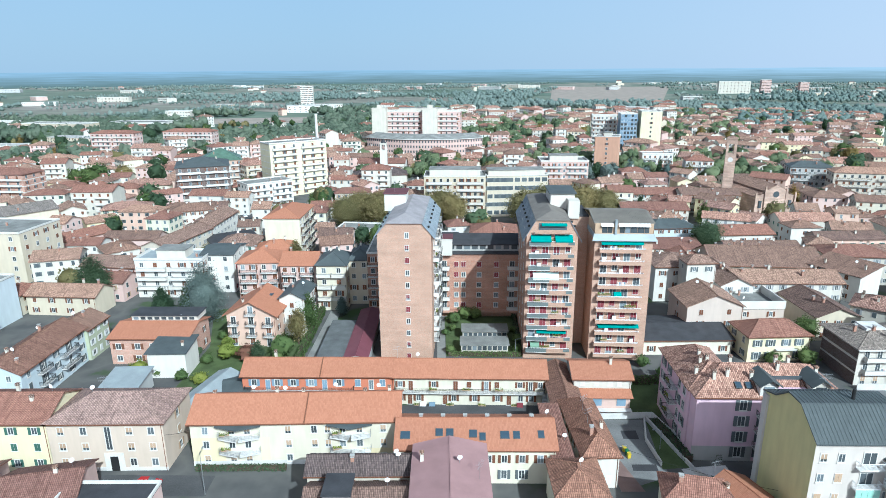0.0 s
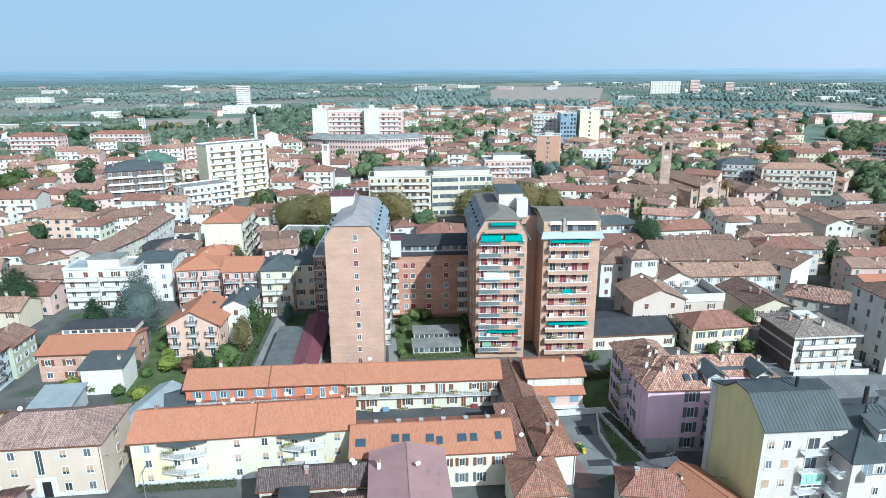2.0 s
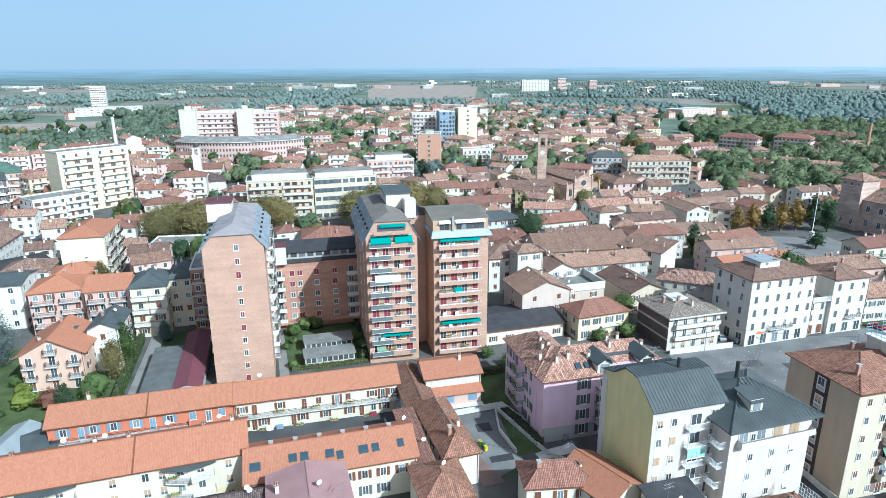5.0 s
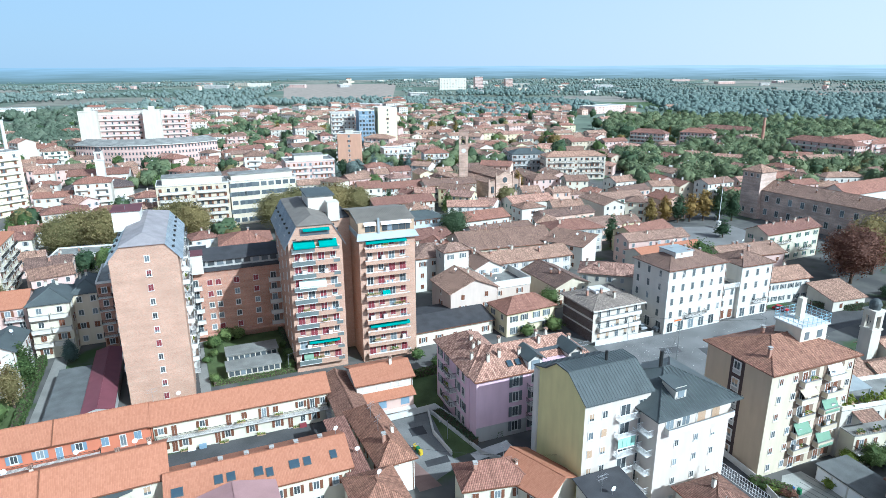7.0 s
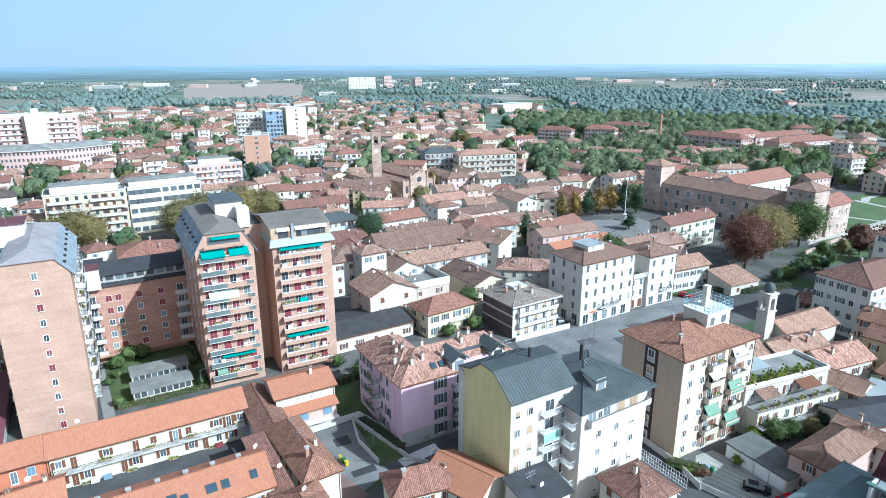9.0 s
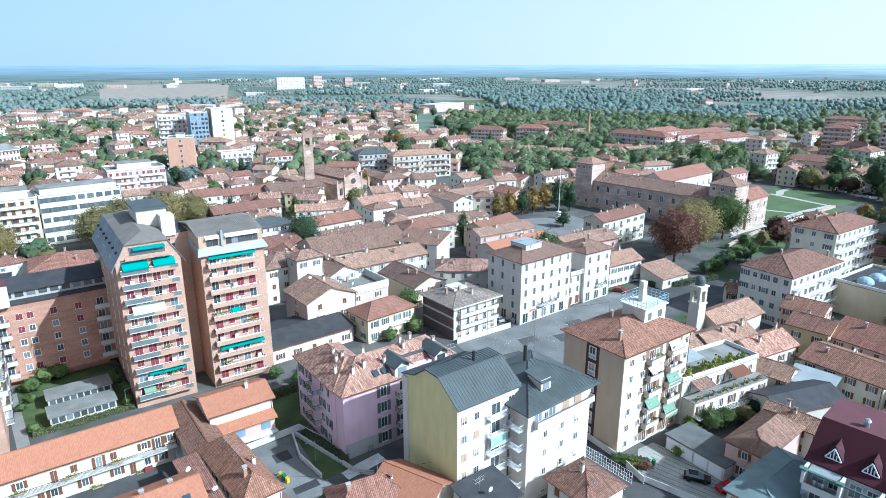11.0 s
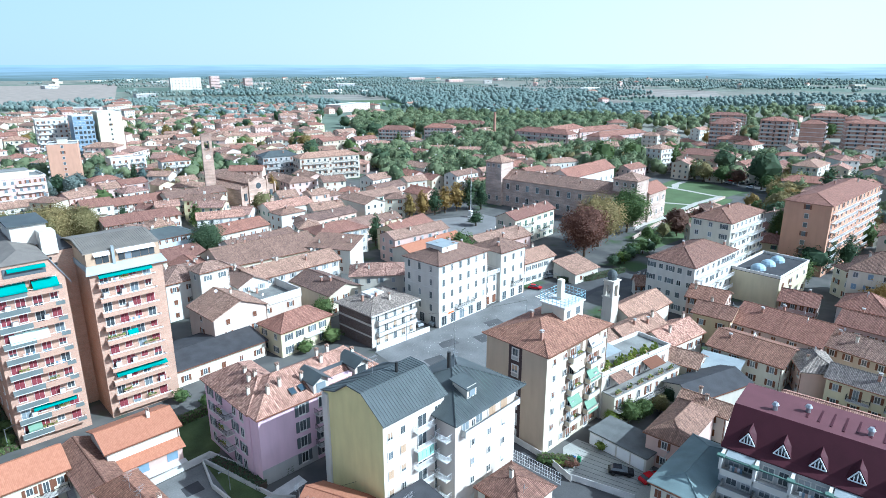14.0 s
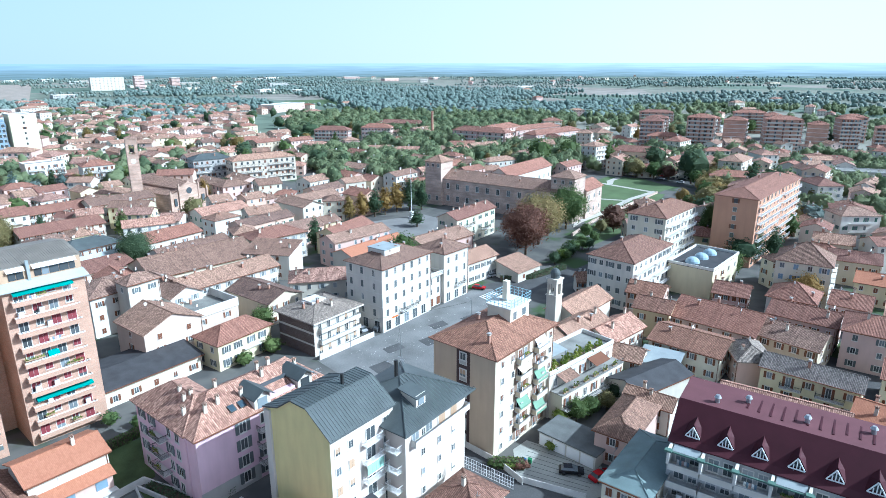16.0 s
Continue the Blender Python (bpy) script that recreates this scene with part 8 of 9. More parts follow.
house(160, 185, 10, 22, 10, 8, "yellow house with a red tiled roof", wall="yellow", tile="red", cols="f4l2")
house(146, 158, 0, 26, 9, 9, "long house with an orange roof and tall windows", wall="pale", tile="orange", cols="f7", shut="blue", rise=1.6)
house(74.5, 173, 2, 8.4, 6, 14, "white lookout tower house with arched windows", wall="white", tile="old", roof="hip", rise=1.6, cols="f2r2l1", floors=4, chimneys=0, first=3, shut="slate")
house(70, 183, 0, 13, 14, 11, "white convent house with a patched tiled roof", wall="white", tile="old", cols="f3", roof="hip", floors=3)
house(69.5, 154, 0, 14.3, 13, 9.5, "pink-beige gabled house with a tiled roof", wall="blush", tile="old", axis="y", rise=3, cols="f2l1", floors=3, chimneys=1)
house(84, 162, 0, 14, 16, 6, "pale low house with roof terrace", wall="blush", tile=BITUMEN, roof="flat", cols="f2l2", floors=2)
house(59.9, 147, 0, 22, 15, 4, "low hall with a dark sheet roof", wall="cream", tile=SLATE, roof="gable", rise=1.2, cols="f5", floors=1, chimneys=0, dishes=0, name="hall")

th = thing("brick_church", 157.5, 304, 4, "brick church with a gabled front and rose window", "church")
claim(157.5, 304, 4, 24, 34)
q = Geo()
q.box(-10, 10, -14, 16, 0, 9, 0, False)
q.face([(-10, -14, 9), (10, -14, 9), (5, -14, 10.6), (-5, -14, 10.6)])
q.box(-5.5, 5.5, -14.4, 16, 0, 11.6, 0, False)
q.face([(-5.5, -14.4, 11.6), (5.5, -14.4, 11.6), (0, -14.4, 14.4)])
for px in (-9.7, -5.2, 5.2, 9.7):
    q.box(px - 0.4, px + 0.4, -14.7, -14.2, 0, 9.8 if abs(px) > 6 else 12.4)
for px in (-9.7, -5.2, 0.0, 5.2, 9.7):
    q.box(px - 0.3, px + 0.3, -14.6, -14.2, 9.8 if abs(px) > 6 else 12.4 if px else 14.6, 10.9 if abs(px) > 6 else 13.8 if px else 16.0)
part("wall", q, BRICK_OLD, th)
q = Geo()
q.slab([(-6, -14.2, 11.5), (0, -14.2, 14.5), (0, 16.4, 14.5), (-6, 16.4, 11.5)], -0.2)
q.slab([(0, -14.2, 14.5), (6, -14.2, 11.5), (6, 16.4, 11.5), (0, 16.4, 14.5)], -0.2)
q.slab([(-10.6, -13.8, 8.9), (-5.4, -13.8, 10.9), (-5.4, 16.4, 10.9), (-10.6, 16.4, 8.9)], -0.2)
q.slab([(5.4, -13.8, 10.9), (10.6, -13.8, 8.9), (10.6, 16.4, 8.9), (5.4, 16.4, 10.9)], -0.2)
part("roof", q, ROOF["old"], th)
q = Geo()
for k in range(16):
    a, b = math.pi * k / 8, math.pi * (k + 1) / 8
    q.face([(0, -14.6, 10), (1.5 * math.cos(a), -14.6, 10 + 1.5 * math.sin(a)), (1.5 * math.cos(b), -14.6, 10 + 1.5 * math.sin(b))][::1])
part("rose_window", q, GLASS, th)
q = Geo()
q.box(-1.2, 1.2, -14.7, -14.3, 0, 4.2)
part("portal", q, SHUT["brown"], th)
q = Geo()
q.box(-1.6, 1.6, -14.65, -14.35, 4.2, 4.7)
q.box(-1.7, -1.25, -14.75, -14.35, 0, 4.7)
q.box(1.25, 1.7, -14.75, -14.35, 0, 4.7)
part("portal_frame", q, TRIM, th)
for px in (-7.4, 7.4):
    q = Geo()
    q.box(px - 0.7, px + 0.7, -14.5, -14.0, 3.5, 7)
    part("window", q, GLASS, th)

th = thing("campanile", 144, 310, -22, "tall brick bell tower with clock and open belfry", "bell tower")
claim(144, 310, -22, 8, 8)
q = Geo()
q.box(-2.4, 2.4, -2.4, 2.4, 0, 27)
part("shaft", q, BRICK_OLD, th)
for sx in (-1, 1):
    for sy in (-1, 1):
        box_part("pier", th, sx * 1.85 - 0.55, sx * 1.85 + 0.55, sy * 1.85 - 0.55, sy * 1.85 + 0.55, 27, 31.6, BRICK_OLD)
box_part("belfry_wall", th, -2.4, 2.4, -2.4, 2.4, 31.6, 34.2, BRICK_OLD)
box_part("cornice", th, -2.65, 2.65, -2.65, 2.65, 34.2, 34.7, BRICK_OLD)
q = Geo()
for k in range(20):
    a, b = math.pi * k / 10, math.pi * (k + 1) / 10
    q.face([(0, -2.46, 24), (1.2 * math.cos(a), -2.46, 24 + 1.2 * math.sin(a)), (1.2 * math.cos(b), -2.46, 24 + 1.2 * math.sin(b))])
part("clock_face", q, TRIM, th, "pale round clock face")
q = Geo()
q.tube(0, 0, 28, 29.6, 0.9, 0.5, 10)
part("bell", q, IRON, th)
q = Geo()
q.face([(-2.55, -2.55, 34.7), (2.55, -2.55, 34.7), (0, 0, 35.8)])
q.face([(2.55, -2.55, 34.7), (2.55, 2.55, 34.7), (0, 0, 35.8)])
q.face([(2.55, 2.55, 34.7), (-2.55, 2.55, 34.7), (0, 0, 35.8)])
q.face([(-2.55, 2.55, 34.7), (-2.55, -2.55, 34.7), (0, 0, 35.8)])
part("cap", q, ROOF["old"], th)

# the castle
th = thing("castle", 250, 172, -88, "old brick castle with corner towers and weathered tiled roofs", "castle")
claim(268, 172, -88, 84, 66)


def wing(x0, x1, y0, y1, h, rise, axis, wall, tile, nwin, rows, side="f", size=(1.3, 2.2)):
    g1 = Geo()
    w, d, cx, cy = x1 - x0, y1 - y0, (x0 + x1) / 2, (y0 + y1) / 2
    g1.box(x0, x1, y0, y1, -0.3, h, 0, False)
    rg, tri, hz = roof_geo(w, d, h, "hip" if rise < 0 else "gable", abs(rise), 0.6, axis)
    for f in tri.f:
        g1.face([(tri.v[k][0] + cx, tri.v[k][1] + cy, tri.v[k][2]) for k in f], 0)
    part("wall", g1, wall, th)
    rg.v = [(a + cx, b + cy, c) for a, b, c in rg.v]
    part("roof", rg, [tile, TRIM], th)
    for k in range(nwin):
        for r in range(rows):
            span = w if side in "fb" else d
            (px, py, pz), turn = on_side(side, span * ((k + 0.5) / nwin - 0.5), 2.5 + r * h / rows * 0.9, w, d, 0.02)
            put("window", window_mesh(*size, "slate", "none"), th, (px + cx, py + cy, pz), turn)
    return cx, cy, hz


wing(-29.5, 33, -7, 7, 13.5, 3.6, "x", STONE, ROOF["old"], 11, 2, "f", (1.7, 2.7))
wing(-39, -29.5, -9, 1, 21.5, -2.6, "x", STONE, ROOF["old"], 2, 1)
wing(28, 39, -5.5, 6, 20, -2.6, "x", STONE, ROOF["old"], 2, 2)
wing(-12, 0, 7, 52, 15, 3.6, "y", WALL["white"], ROOF["red"], 8, 2, "r")
wing(30, 40, 6, 24, 13, 3.0, "y", STONE, ROOF["red"], 3, 2, "r")
for x0, x1, face, z in ((-39, -29.5, -9, 18.9), (28, 39, -5.5, 17.2)):  # openings under the towers' eaves
    for k in range(3):
        put("window", window_mesh(1.3, 1.5, "slate", "none"), th, (x0 + (x1 - x0) * (k + 0.5) / 3, face - 0.02, z), 0)
for k in range(3):
    put("window", window_mesh(1.3, 1.5, "slate", "none"), th, (-39.02, -7.3 + 3.3 * k, 18.9), -90)
for k in range(9):
    cx = -25 + 6 * k
    put("chimney", chimney_mesh(1.6, "brick"), th, (cx, -3.0 + (k % 3) * 2.0, 15.2))

# ---- the square's far side and the park ----
house(199, 156, 2, 28, 9, 11, "cream palazzo with green shutters and a red roof", wall="cream", tile="red", cols="f6l2", shut="green", rise=2.2, floors=3, chimneys=6, balconies=[("f", 1, -6, 6), ("f", 2, -6, 6), ("f", 1, 6, 6)])
house(172, 150, -6, 24, 13, 7.5, "house with an old tiled roof below the palazzo", wall="salmon", tile="old", cols="f4", floors=2, chimneys=4)
house(160.5, 128, -6, 17, 10, 7.2, "low white house with slate shutters", wall="white", tile="old", cols="f6r2", floors=2, shut="slate")
house(172, 116, -6, 12, 9, 3.5, "low porch with an old tiled roof", wall="pale", tile="old", cols="f2", floors=1, roof="shed", chimneys=0, dishes=0)
flats(177.5, 80.6, -4, 26, 14, 14.5, "white apartment house with a red hipped roof and balconies", 4, "f8l5", "white", "hip", 3.0, "clay", balcony="f", balmat="pale", shut="slate", penthouse=None)
flats(214, 84, -4, 26, 13, 19.5, "cream apartment block with terraces and a rose hipped roof", 6, "f8l3", "cream", "hip", 2.6, "clay", balcony="f", balmat="pale", shut="slate")
flats(203.6, 38.2, -86, 14, 13, 13.4, "cream apartment house with a steep brown roof and side balconies", 4, "f4r3l3", "cream", "hip", 4.4, "brown", balcony="r", balmat="pale", shut="blue")
flats(255, 62, -4, 56, 14, 24, "long brick apartment block with balconies", 8, "f12l1", "brickred", "hip", 2.2, "red", balcony="f", balmat="pale", penthouse=None)
flats(199, 65, -4, 23, 13.5, 9, "yellow industrial hall with roof domes", 2, "f4l0", "straw", "flat", 0.8, tile=SLATE, name="hall", category="hall", chimneys=0)
for k in range(3):
    th = thing("skylight_dome", 192.5 + 6 * k, 66.6 - k * 0.9, 0, "pale glazed dome on the hall's roof", "skylight", z=9.1)
    q = Geo()
    for j in range(4):
        a, b = math.pi / 2 * j / 4, math.pi / 2 * (j + 1) / 4
        q.tube(0, 0, 1.8 * math.sin(a), 1.8 * math.sin(b), 2.2 * math.cos(a), max(0.0, 2.2 * math.cos(b)), 12)
    part("dome", q, plain("dome_glass", (0.35, 0.45, 0.52), 0.2) if k == 0 else bpy.data.materials["dome_glass"], th)
for x, y, rot, w, d, h, lab in ((416, 168, -82, 38, 16, 11, "yellow villa with a hipped roof in the park"),):
    flats(x, y, rot, w, d, h, lab, 2, "f9r4", "sand", "hip", 3, "red", name="villa", category="villa")
for x, y, w, d, h, rot in ((522, 198, 18, 14, 22, -75), (506, 182, 25, 12, 12, -75), (518, 158, 20, 16, 27, -78), (532, 136, 12, 16, 25, 8), (548, 106, 26, 16, 26, -72), (566, 84, 12, 14, 22, 10), (580, 66, 14, 14, 26, -65), (588, 40, 16, 14, 20, -80), (600, 176, 22, 14, 20, -75), (640, 130, 22, 14, 22, 12), (640, 14, 20, 14, 18, -80), (612, 225, 20, 15, 17, -75), (660, 70, 20, 14, 22, -70), (690, 160, 30, 14, 20, -75), (680, 250, 34, 14, 17, -70)):
    flats(x, y, rot, w, d, h, "brick apartment block with white balcony bands and a red roof", round(h / 3), "f5r3", BRICK_ESTATE, "hip", 2.4, "red", bands=TRIM, balcony="fr", group="estate blocks")
for x, y, w, d, h, rot in ((418, 297, 49, 14, 16, -88), (446, 300, 50, 14, 16, 2), (470, 262, 60, 13, 13, -10), (490, 292, 60, 13, 13, -10), (454, 256, 20, 10, 10, -80), (481, 438, 50, 14, 10, -70), (405, 400, 26, 12, 14, -60), (380, 430, 30, 12, 12, -60)):
    flats(x, y, rot, w, d, h, "rose apartment row with a red tiled roof", max(2, round(h / 3.2)), "f9r5", "salmon", "hip", 3.0, "red", balcony="f", group="rows beyond the park")
flats(214, 42, -40, 14, 12, 9, "cream apartment house with a weathered hipped roof and dormers", 3, "f4l3r3", "cream", "hip", 3.0, "brown", balcony="f", balmat="bars")
flats(312, 36, -80, 16, 18, 8, "pale house with a red roof by the avenue", 2, "f3l3", "cream", "hip", 2.2, "red")
flats(289, 14, -80, 15, 14, 13, "cream house with a terrace roof", 4, "f3r3", "cream", "hip", 2.2, "red")
flats(430, 40, -75, 30, 14, 8, "low white building with a flat roof", 2, "f6r3", "white", "flat", 0.5)
flats(480, 68, -75, 34, 12, 7, "low school with a red roof", 2, "f8r3", "sand", "hip", 2.2, "red")
flats(365, 95, -75, 26, 12, 9, "low pale house with a red roof", 2, "f6r3", "sand", "hip", 2.4, "red")
# the far white blocks and sheds on the plain
rnd = random.Random(77)
spots = [(792, 1735, 80, 18, 32, -12), (862, 1705, 24, 18, 36, -12), (950, 1680, 22, 18, 30, -12), (-262, 1240, 24, 18, 38, 5)]
for k in range(46):
    az, r = rnd.uniform(-42, 60), rnd.uniform(900, 3000)
    spots.append((r * math.sin(radians(az)), r * math.cos(radians(az)), rnd.uniform(25, 90), rnd.uniform(14, 30), rnd.uniform(6, 11), rnd.uniform(-40, 20)))
for x, y, w, d, h, rot in spots:
    flats(x, y, rot, w, d, h, "pale building on the far plain", max(2, round(h / 4)), "f9", rnd.choice(("pale", "white", "salmon", "grey")), "flat", 0.6, tile=CONCRETE, name="far_building", category="building", chimneys=0, size=(1.8, 1.3), group="far pale buildings")
for x, y, h, r in ((-84, 420, 40, 1.2), (446, 371, 26, 1.4)):
    th = thing("factory_chimney", x, y, 0, "tall slim brick factory chimney", "chimney stack")
    q = Geo()
    q.tube(0, 0, 0, h, r, r * 0.7, 12)
    q.tube(0, 0, h - 0.6, h + 0.1, r * 0.85, r * 0.85, 12)
    part("shaft", q, PALE_CONCRETE if x < 0 else BRICK_RED, th)


# ---- filler houses of the town ----
def storey_balconies(q, w, d, h, fl, rnd):
    """Stacks of white balconies on the front and one side of a block, with a shadow gap below each."""
    for x0, x1 in ((-0.42, -0.12), (0.1, 0.42)) if w > 15 else ((-0.3, 0.3),):
        for f in range(1, fl):
            z = f * h / fl
            q.box(x0 * w, x1 * w, -d / 2 - 1.2, -d / 2, z, z + 0.2, 2)
            q.box(x0 * w, x1 * w, -d / 2 - 1.25, -d / 2 - 1.15, z + 0.2, z + 0.95, 2)
    for f in range(1, fl):
        z = f * h / fl
        q.box(-w / 2 - 1.1, -w / 2, -d * 0.2, d * 0.3, z, z + 0.2, 2)
        q.box(-w / 2 - 1.15, -w / 2 - 1.05, -d * 0.2, d * 0.3, z + 0.2, z + 0.95, 2)


def small_house(x, y, rot, w, d, h, wall, tile, roof, rnd, near):
    claim(x, y, rot, w + 0.4, d + 1.0)
    th = thing("town_house", x, y, rot, "%s town house with a %s tiled roof" % (wall if wall != "white" else "white plastered", dict(red="red", old="weathered", brown="brown", mixed="mottled", orange="orange")[tile]), "house", "houses of the town")
    body = Geo()
    body.box(-w / 2, w / 2, -d / 2, d / 2, -0.3, h, 0, False)
    g, tri, hz = roof_geo(w, d, h, roof, 0.4 if roof == "flat" else 0.2 * d, 0.5, "x")
    for f in tri.f:
        body.face([tri.v[k] for k in f], 0)
    part("wall", body, WALL[wall], th)
    part("roof", g, [ROOF[tile], TRIM], th)
    q = Geo()
    fl = max(2, round(h / 3.1))
    for side in "frl" if near else "fl":
        span = w if side in "fb" else d
        n = max(2, int(span / 3.2))
        for f in range(fl):
            for c in range(n):
                if near and math.hypot(x, y) < 190:
                    at_, turn = on_side(side, span * ((c + 0.5) / n - 0.5), f * h / fl + 0.9, w, d, 0.02)
                    put("window", window_mesh(0.95, 1.4, "brown", rnd.choice(("open", "closed", "none"))), th, at_, turn)
                elif rnd.random() < 0.9:
                    bay(q, side, w, d, span * ((c + 0.5) / n - 0.5), f * h / fl + 0.9, 0.95, 1.4, rnd.choice(("open", "open", "shut", "bare")))
    if h > 12:
        storey_balconies(q, w, d, h, fl, rnd)
    if q.f:
        tagged(part("windows", q, [GLASS, SHUT[rnd.choice(("brown", "green", "grey", "slate", "tan"))], TRIM], th), kind="stuff")
    for c in range(rnd.choice((1, 2, 3)) if near else 1):
        cx, cy = rnd.uniform(-w * 0.4, w * 0.4), rnd.uniform(-d * 0.25, d * 0.25)
        put("chimney", chimney_mesh(1.3, rnd.choice(("plaster", "brick"))), th, (cx, cy, hz(cx, cy) - 0.1))


def keep_clear(x, y, rot, w, d):
    claim(x, y, rot, w, d)


FAR_HOUSES = Geo()
FAR_MATS = [GLASS, SHUT["brown"], TRIM] + [WALL[k] for k in ("cream", "white", "pale", "salmon", "sand", "yellow", "rose", "ochre", "peach")] + [ROOF[k] for k in ("red", "old", "mixed", "brown", "orange")] + [CONCRETE]


def far_house(x, y, rot, w, d, h, wall, tile, roof, rnd):
    """A house too far off to be told from its neighbours: walls, roof and windows go into one mesh."""
    claim(x, y, rot, w + 0.4, d + 1.0)
    body = Geo()
    body.box(-w / 2, w / 2, -d / 2, d / 2, -0.3, h, 0, False)
    g, tri, hz = roof_geo(w, d, h, roof, 0.4 if roof == "flat" else 0.2 * d, 0.5, "x")
    q = Geo()
    fl = max(2, round(h / 3.1))
    for side in "fl":
        span = w if side in "fb" else d
        n = max(2, int(span / 3.4))
        for f in range(fl):
            for c in range(n):
                bay(q, side, w, d, span * ((c + 0.5) / n - 0.5), f * h / fl + 0.9, 0.95, 1.4, "far")
    if h > 12:
        storey_balconies(q, w, d, h, fl, rnd)
    q.box(-0.4, 0.4, -0.3, 0.3, hz(0, 0) - 0.4, hz(0, 0) + 1.2, 2)
    c, s = math.cos(radians(rot)), math.sin(radians(rot))
    wi, ti = 3 + ("cream", "white", "pale", "salmon", "sand", "yellow", "rose", "ochre", "peach").index(wall), 12 + ("red", "old", "mixed", "brown", "orange", "sheet").index(tile)
    for part_geo, mi in ((body, wi), (tri, wi), (g, ti), (q, None)):
        for f, m in zip(part_geo.f, part_geo.m):
            FAR_HOUSES.face([(x + p[0] * c - p[1] * s, y + p[0] * s + p[1] * c, p[2]) for p in (part_geo.v[k] for k in f)], m if mi is None else mi)


# streets, squares, gardens and the river stay open
for area in ((120, 108, 0, 110, 22), (203, 190, -10, 50, 46), (78, 60, 45, 60, 10), (180, 108, -30, 60, 16), (310, 150, -75, 120, 90), (-90, 285, 65, 120, 11), (235, 300, 20, 70, 22), (12, 150, 0, 40, 60), (-50, 165, 0, 60, 20), (-60, 160, 0, 70, 30), (0, 60, 0, 200, 110), (131, 384, -8, 92, 18), (230, 200, 0, 30, 90), (-15, 270, 0, 70, 20), (50, 265, 0, 50, 30), (225, 130, 0, 50, 30), (192, 122, -20, 56, 34), (205, 140, 0, 40, 20), (152, 281, 0, 26, 18), (300, 138, -12, 84, 44), (345, 140, -75, 80, 60), (222, 56, 0, 30, 16), (62, 118, 0, 60, 30)):
    keep_clear(*area)
rnd = random.Random(41)
GROVES = []
for k in range(430):
    az, r = rnd.uniform(-40, 62), rnd.uniform(215, 900)
    x, y, size = r * math.sin(radians(az)), r * math.cos(radians(az)), rnd.uniform(6, 13)
    if not (20 < az < 52 and r < 400) and fits(x, y, 0, size, size):
        claim(x, y, 0, size, size)
        for j in range(rnd.choice((1, 2, 3, 4))):
            GROVES.append((x + rnd.uniform(-size, size) * 0.35, y + rnd.uniform(-size, size) * 0.35))
rnd = random.Random(11)
houses = 0
for ring in range(3):
    for k in range(5200):
        az = rnd.uniform(-44, 88)
        r = (rnd.uniform(140, 330), rnd.uniform(300, 600), rnd.uniform(560, 1050))[ring]
        if ring and az > 36 and r > 430 and rnd.random() < 0.85:
            continue
        if ring == 2 and (az < -6 or az > 35):
            if rnd.random() < 0.9:
                continue
        if az < -5 and r > 620 and rnd.random() < 0.7:
            continue
        x, y = r * math.sin(radians(az)), r * math.cos(radians(az))
        old = 20 < az < 60
        if y < 118 and x < 240 or abs(x) < 62 and y < 205 or -130 < x < 0 and y < 172 or 40 < x < 92 and y < 150:
            continue
        block = not old and rnd.random() < (0.36 if 8 < az < 34 and r > 330 else 0.21)
        w, d = (rnd.uniform(13, 24), rnd.uniform(10.5, 13)) if block else (rnd.uniform(11, 27), rnd.uniform(8.5, 11.5)) if old else (rnd.uniform(10, 19), rnd.uniform(8.5, 11))
        rot = rnd.choice((-2, -2, -2, 87, 87, -20, -45)) + rnd.uniform(-5, 5) if old else rnd.choice((-2, -2, 12, 40, -50)) + rnd.uniform(-6, 6)
        if not fits(x, y, rot, w, d):
            w *= 0.7
            if not fits(x, y, rot, w, d):
                continue
        h = rnd.choice((6.2, 6.5, 7.4, 8.8, 9.2)) if old else rnd.choice((6.2, 6.5, 9.2, 9.5))
        h = rnd.choice((12.4, 12.8, 15.5)) if block else h
        wall = rnd.choice(("cream", "white", "white", "white", "pale", "salmon", "sand", "yellow", "rose", "peach"))
        tile = rnd.choice(("old", "brown", "mixed", "red", "old") if old else ("red", "old", "old", "mixed", "brown", "red"))
        roof = rnd.choice(("gable", "gable", "gable", "hip") if old else ("gable", "hip"))
        if block:
            wall, roof = rnd.choice(("white", "white", "cream", "pale", "salmon", "sand")), rnd.choice(("hip", "hip", "gable"))
        if x < -60 and r < 340:
            h, tile = min(h, 9.0), "old" if tile == "mixed" else tile
        if ring < 2 and houses < 270:
            small_house(x, y, rot, w, d, h, wall, tile, roof, rnd, ring == 0)
        else:
            far_house(x, y, rot, w, d, h, wall, tile, roof, rnd)
        houses += 1
        if houses > (215, 590, 960)[ring]:
            break
for k in range(240):
    az, r = rnd.uniform(-46, 92), 560 * (6.5 ** rnd.random())
    x, y = r * math.sin(radians(az)), r * math.cos(radians(az))
    if noise.noise((x * 0.004, y * 0.004, 7)) < -0.05 or not is_free(x, y, 20):
        continue
    if k % 3:
        far_house(x, y, rnd.uniform(-40, 30), rnd.uniform(14, 26), rnd.uniform(9, 13), rnd.choice((6.5, 9.5, 9.5, 12.5)), rnd.choice(("cream", "pale", "salmon", "sand", "rose")), rnd.choice(("red", "old", "mixed")), "hip", rnd)
    else:
        far_house(x, y, rnd.uniform(-25, 15), rnd.uniform(24, 70), rnd.uniform(14, 24), rnd.uniform(5, 8.5), rnd.choice(("white", "pale", "sand")), "sheet", "flat", rnd)
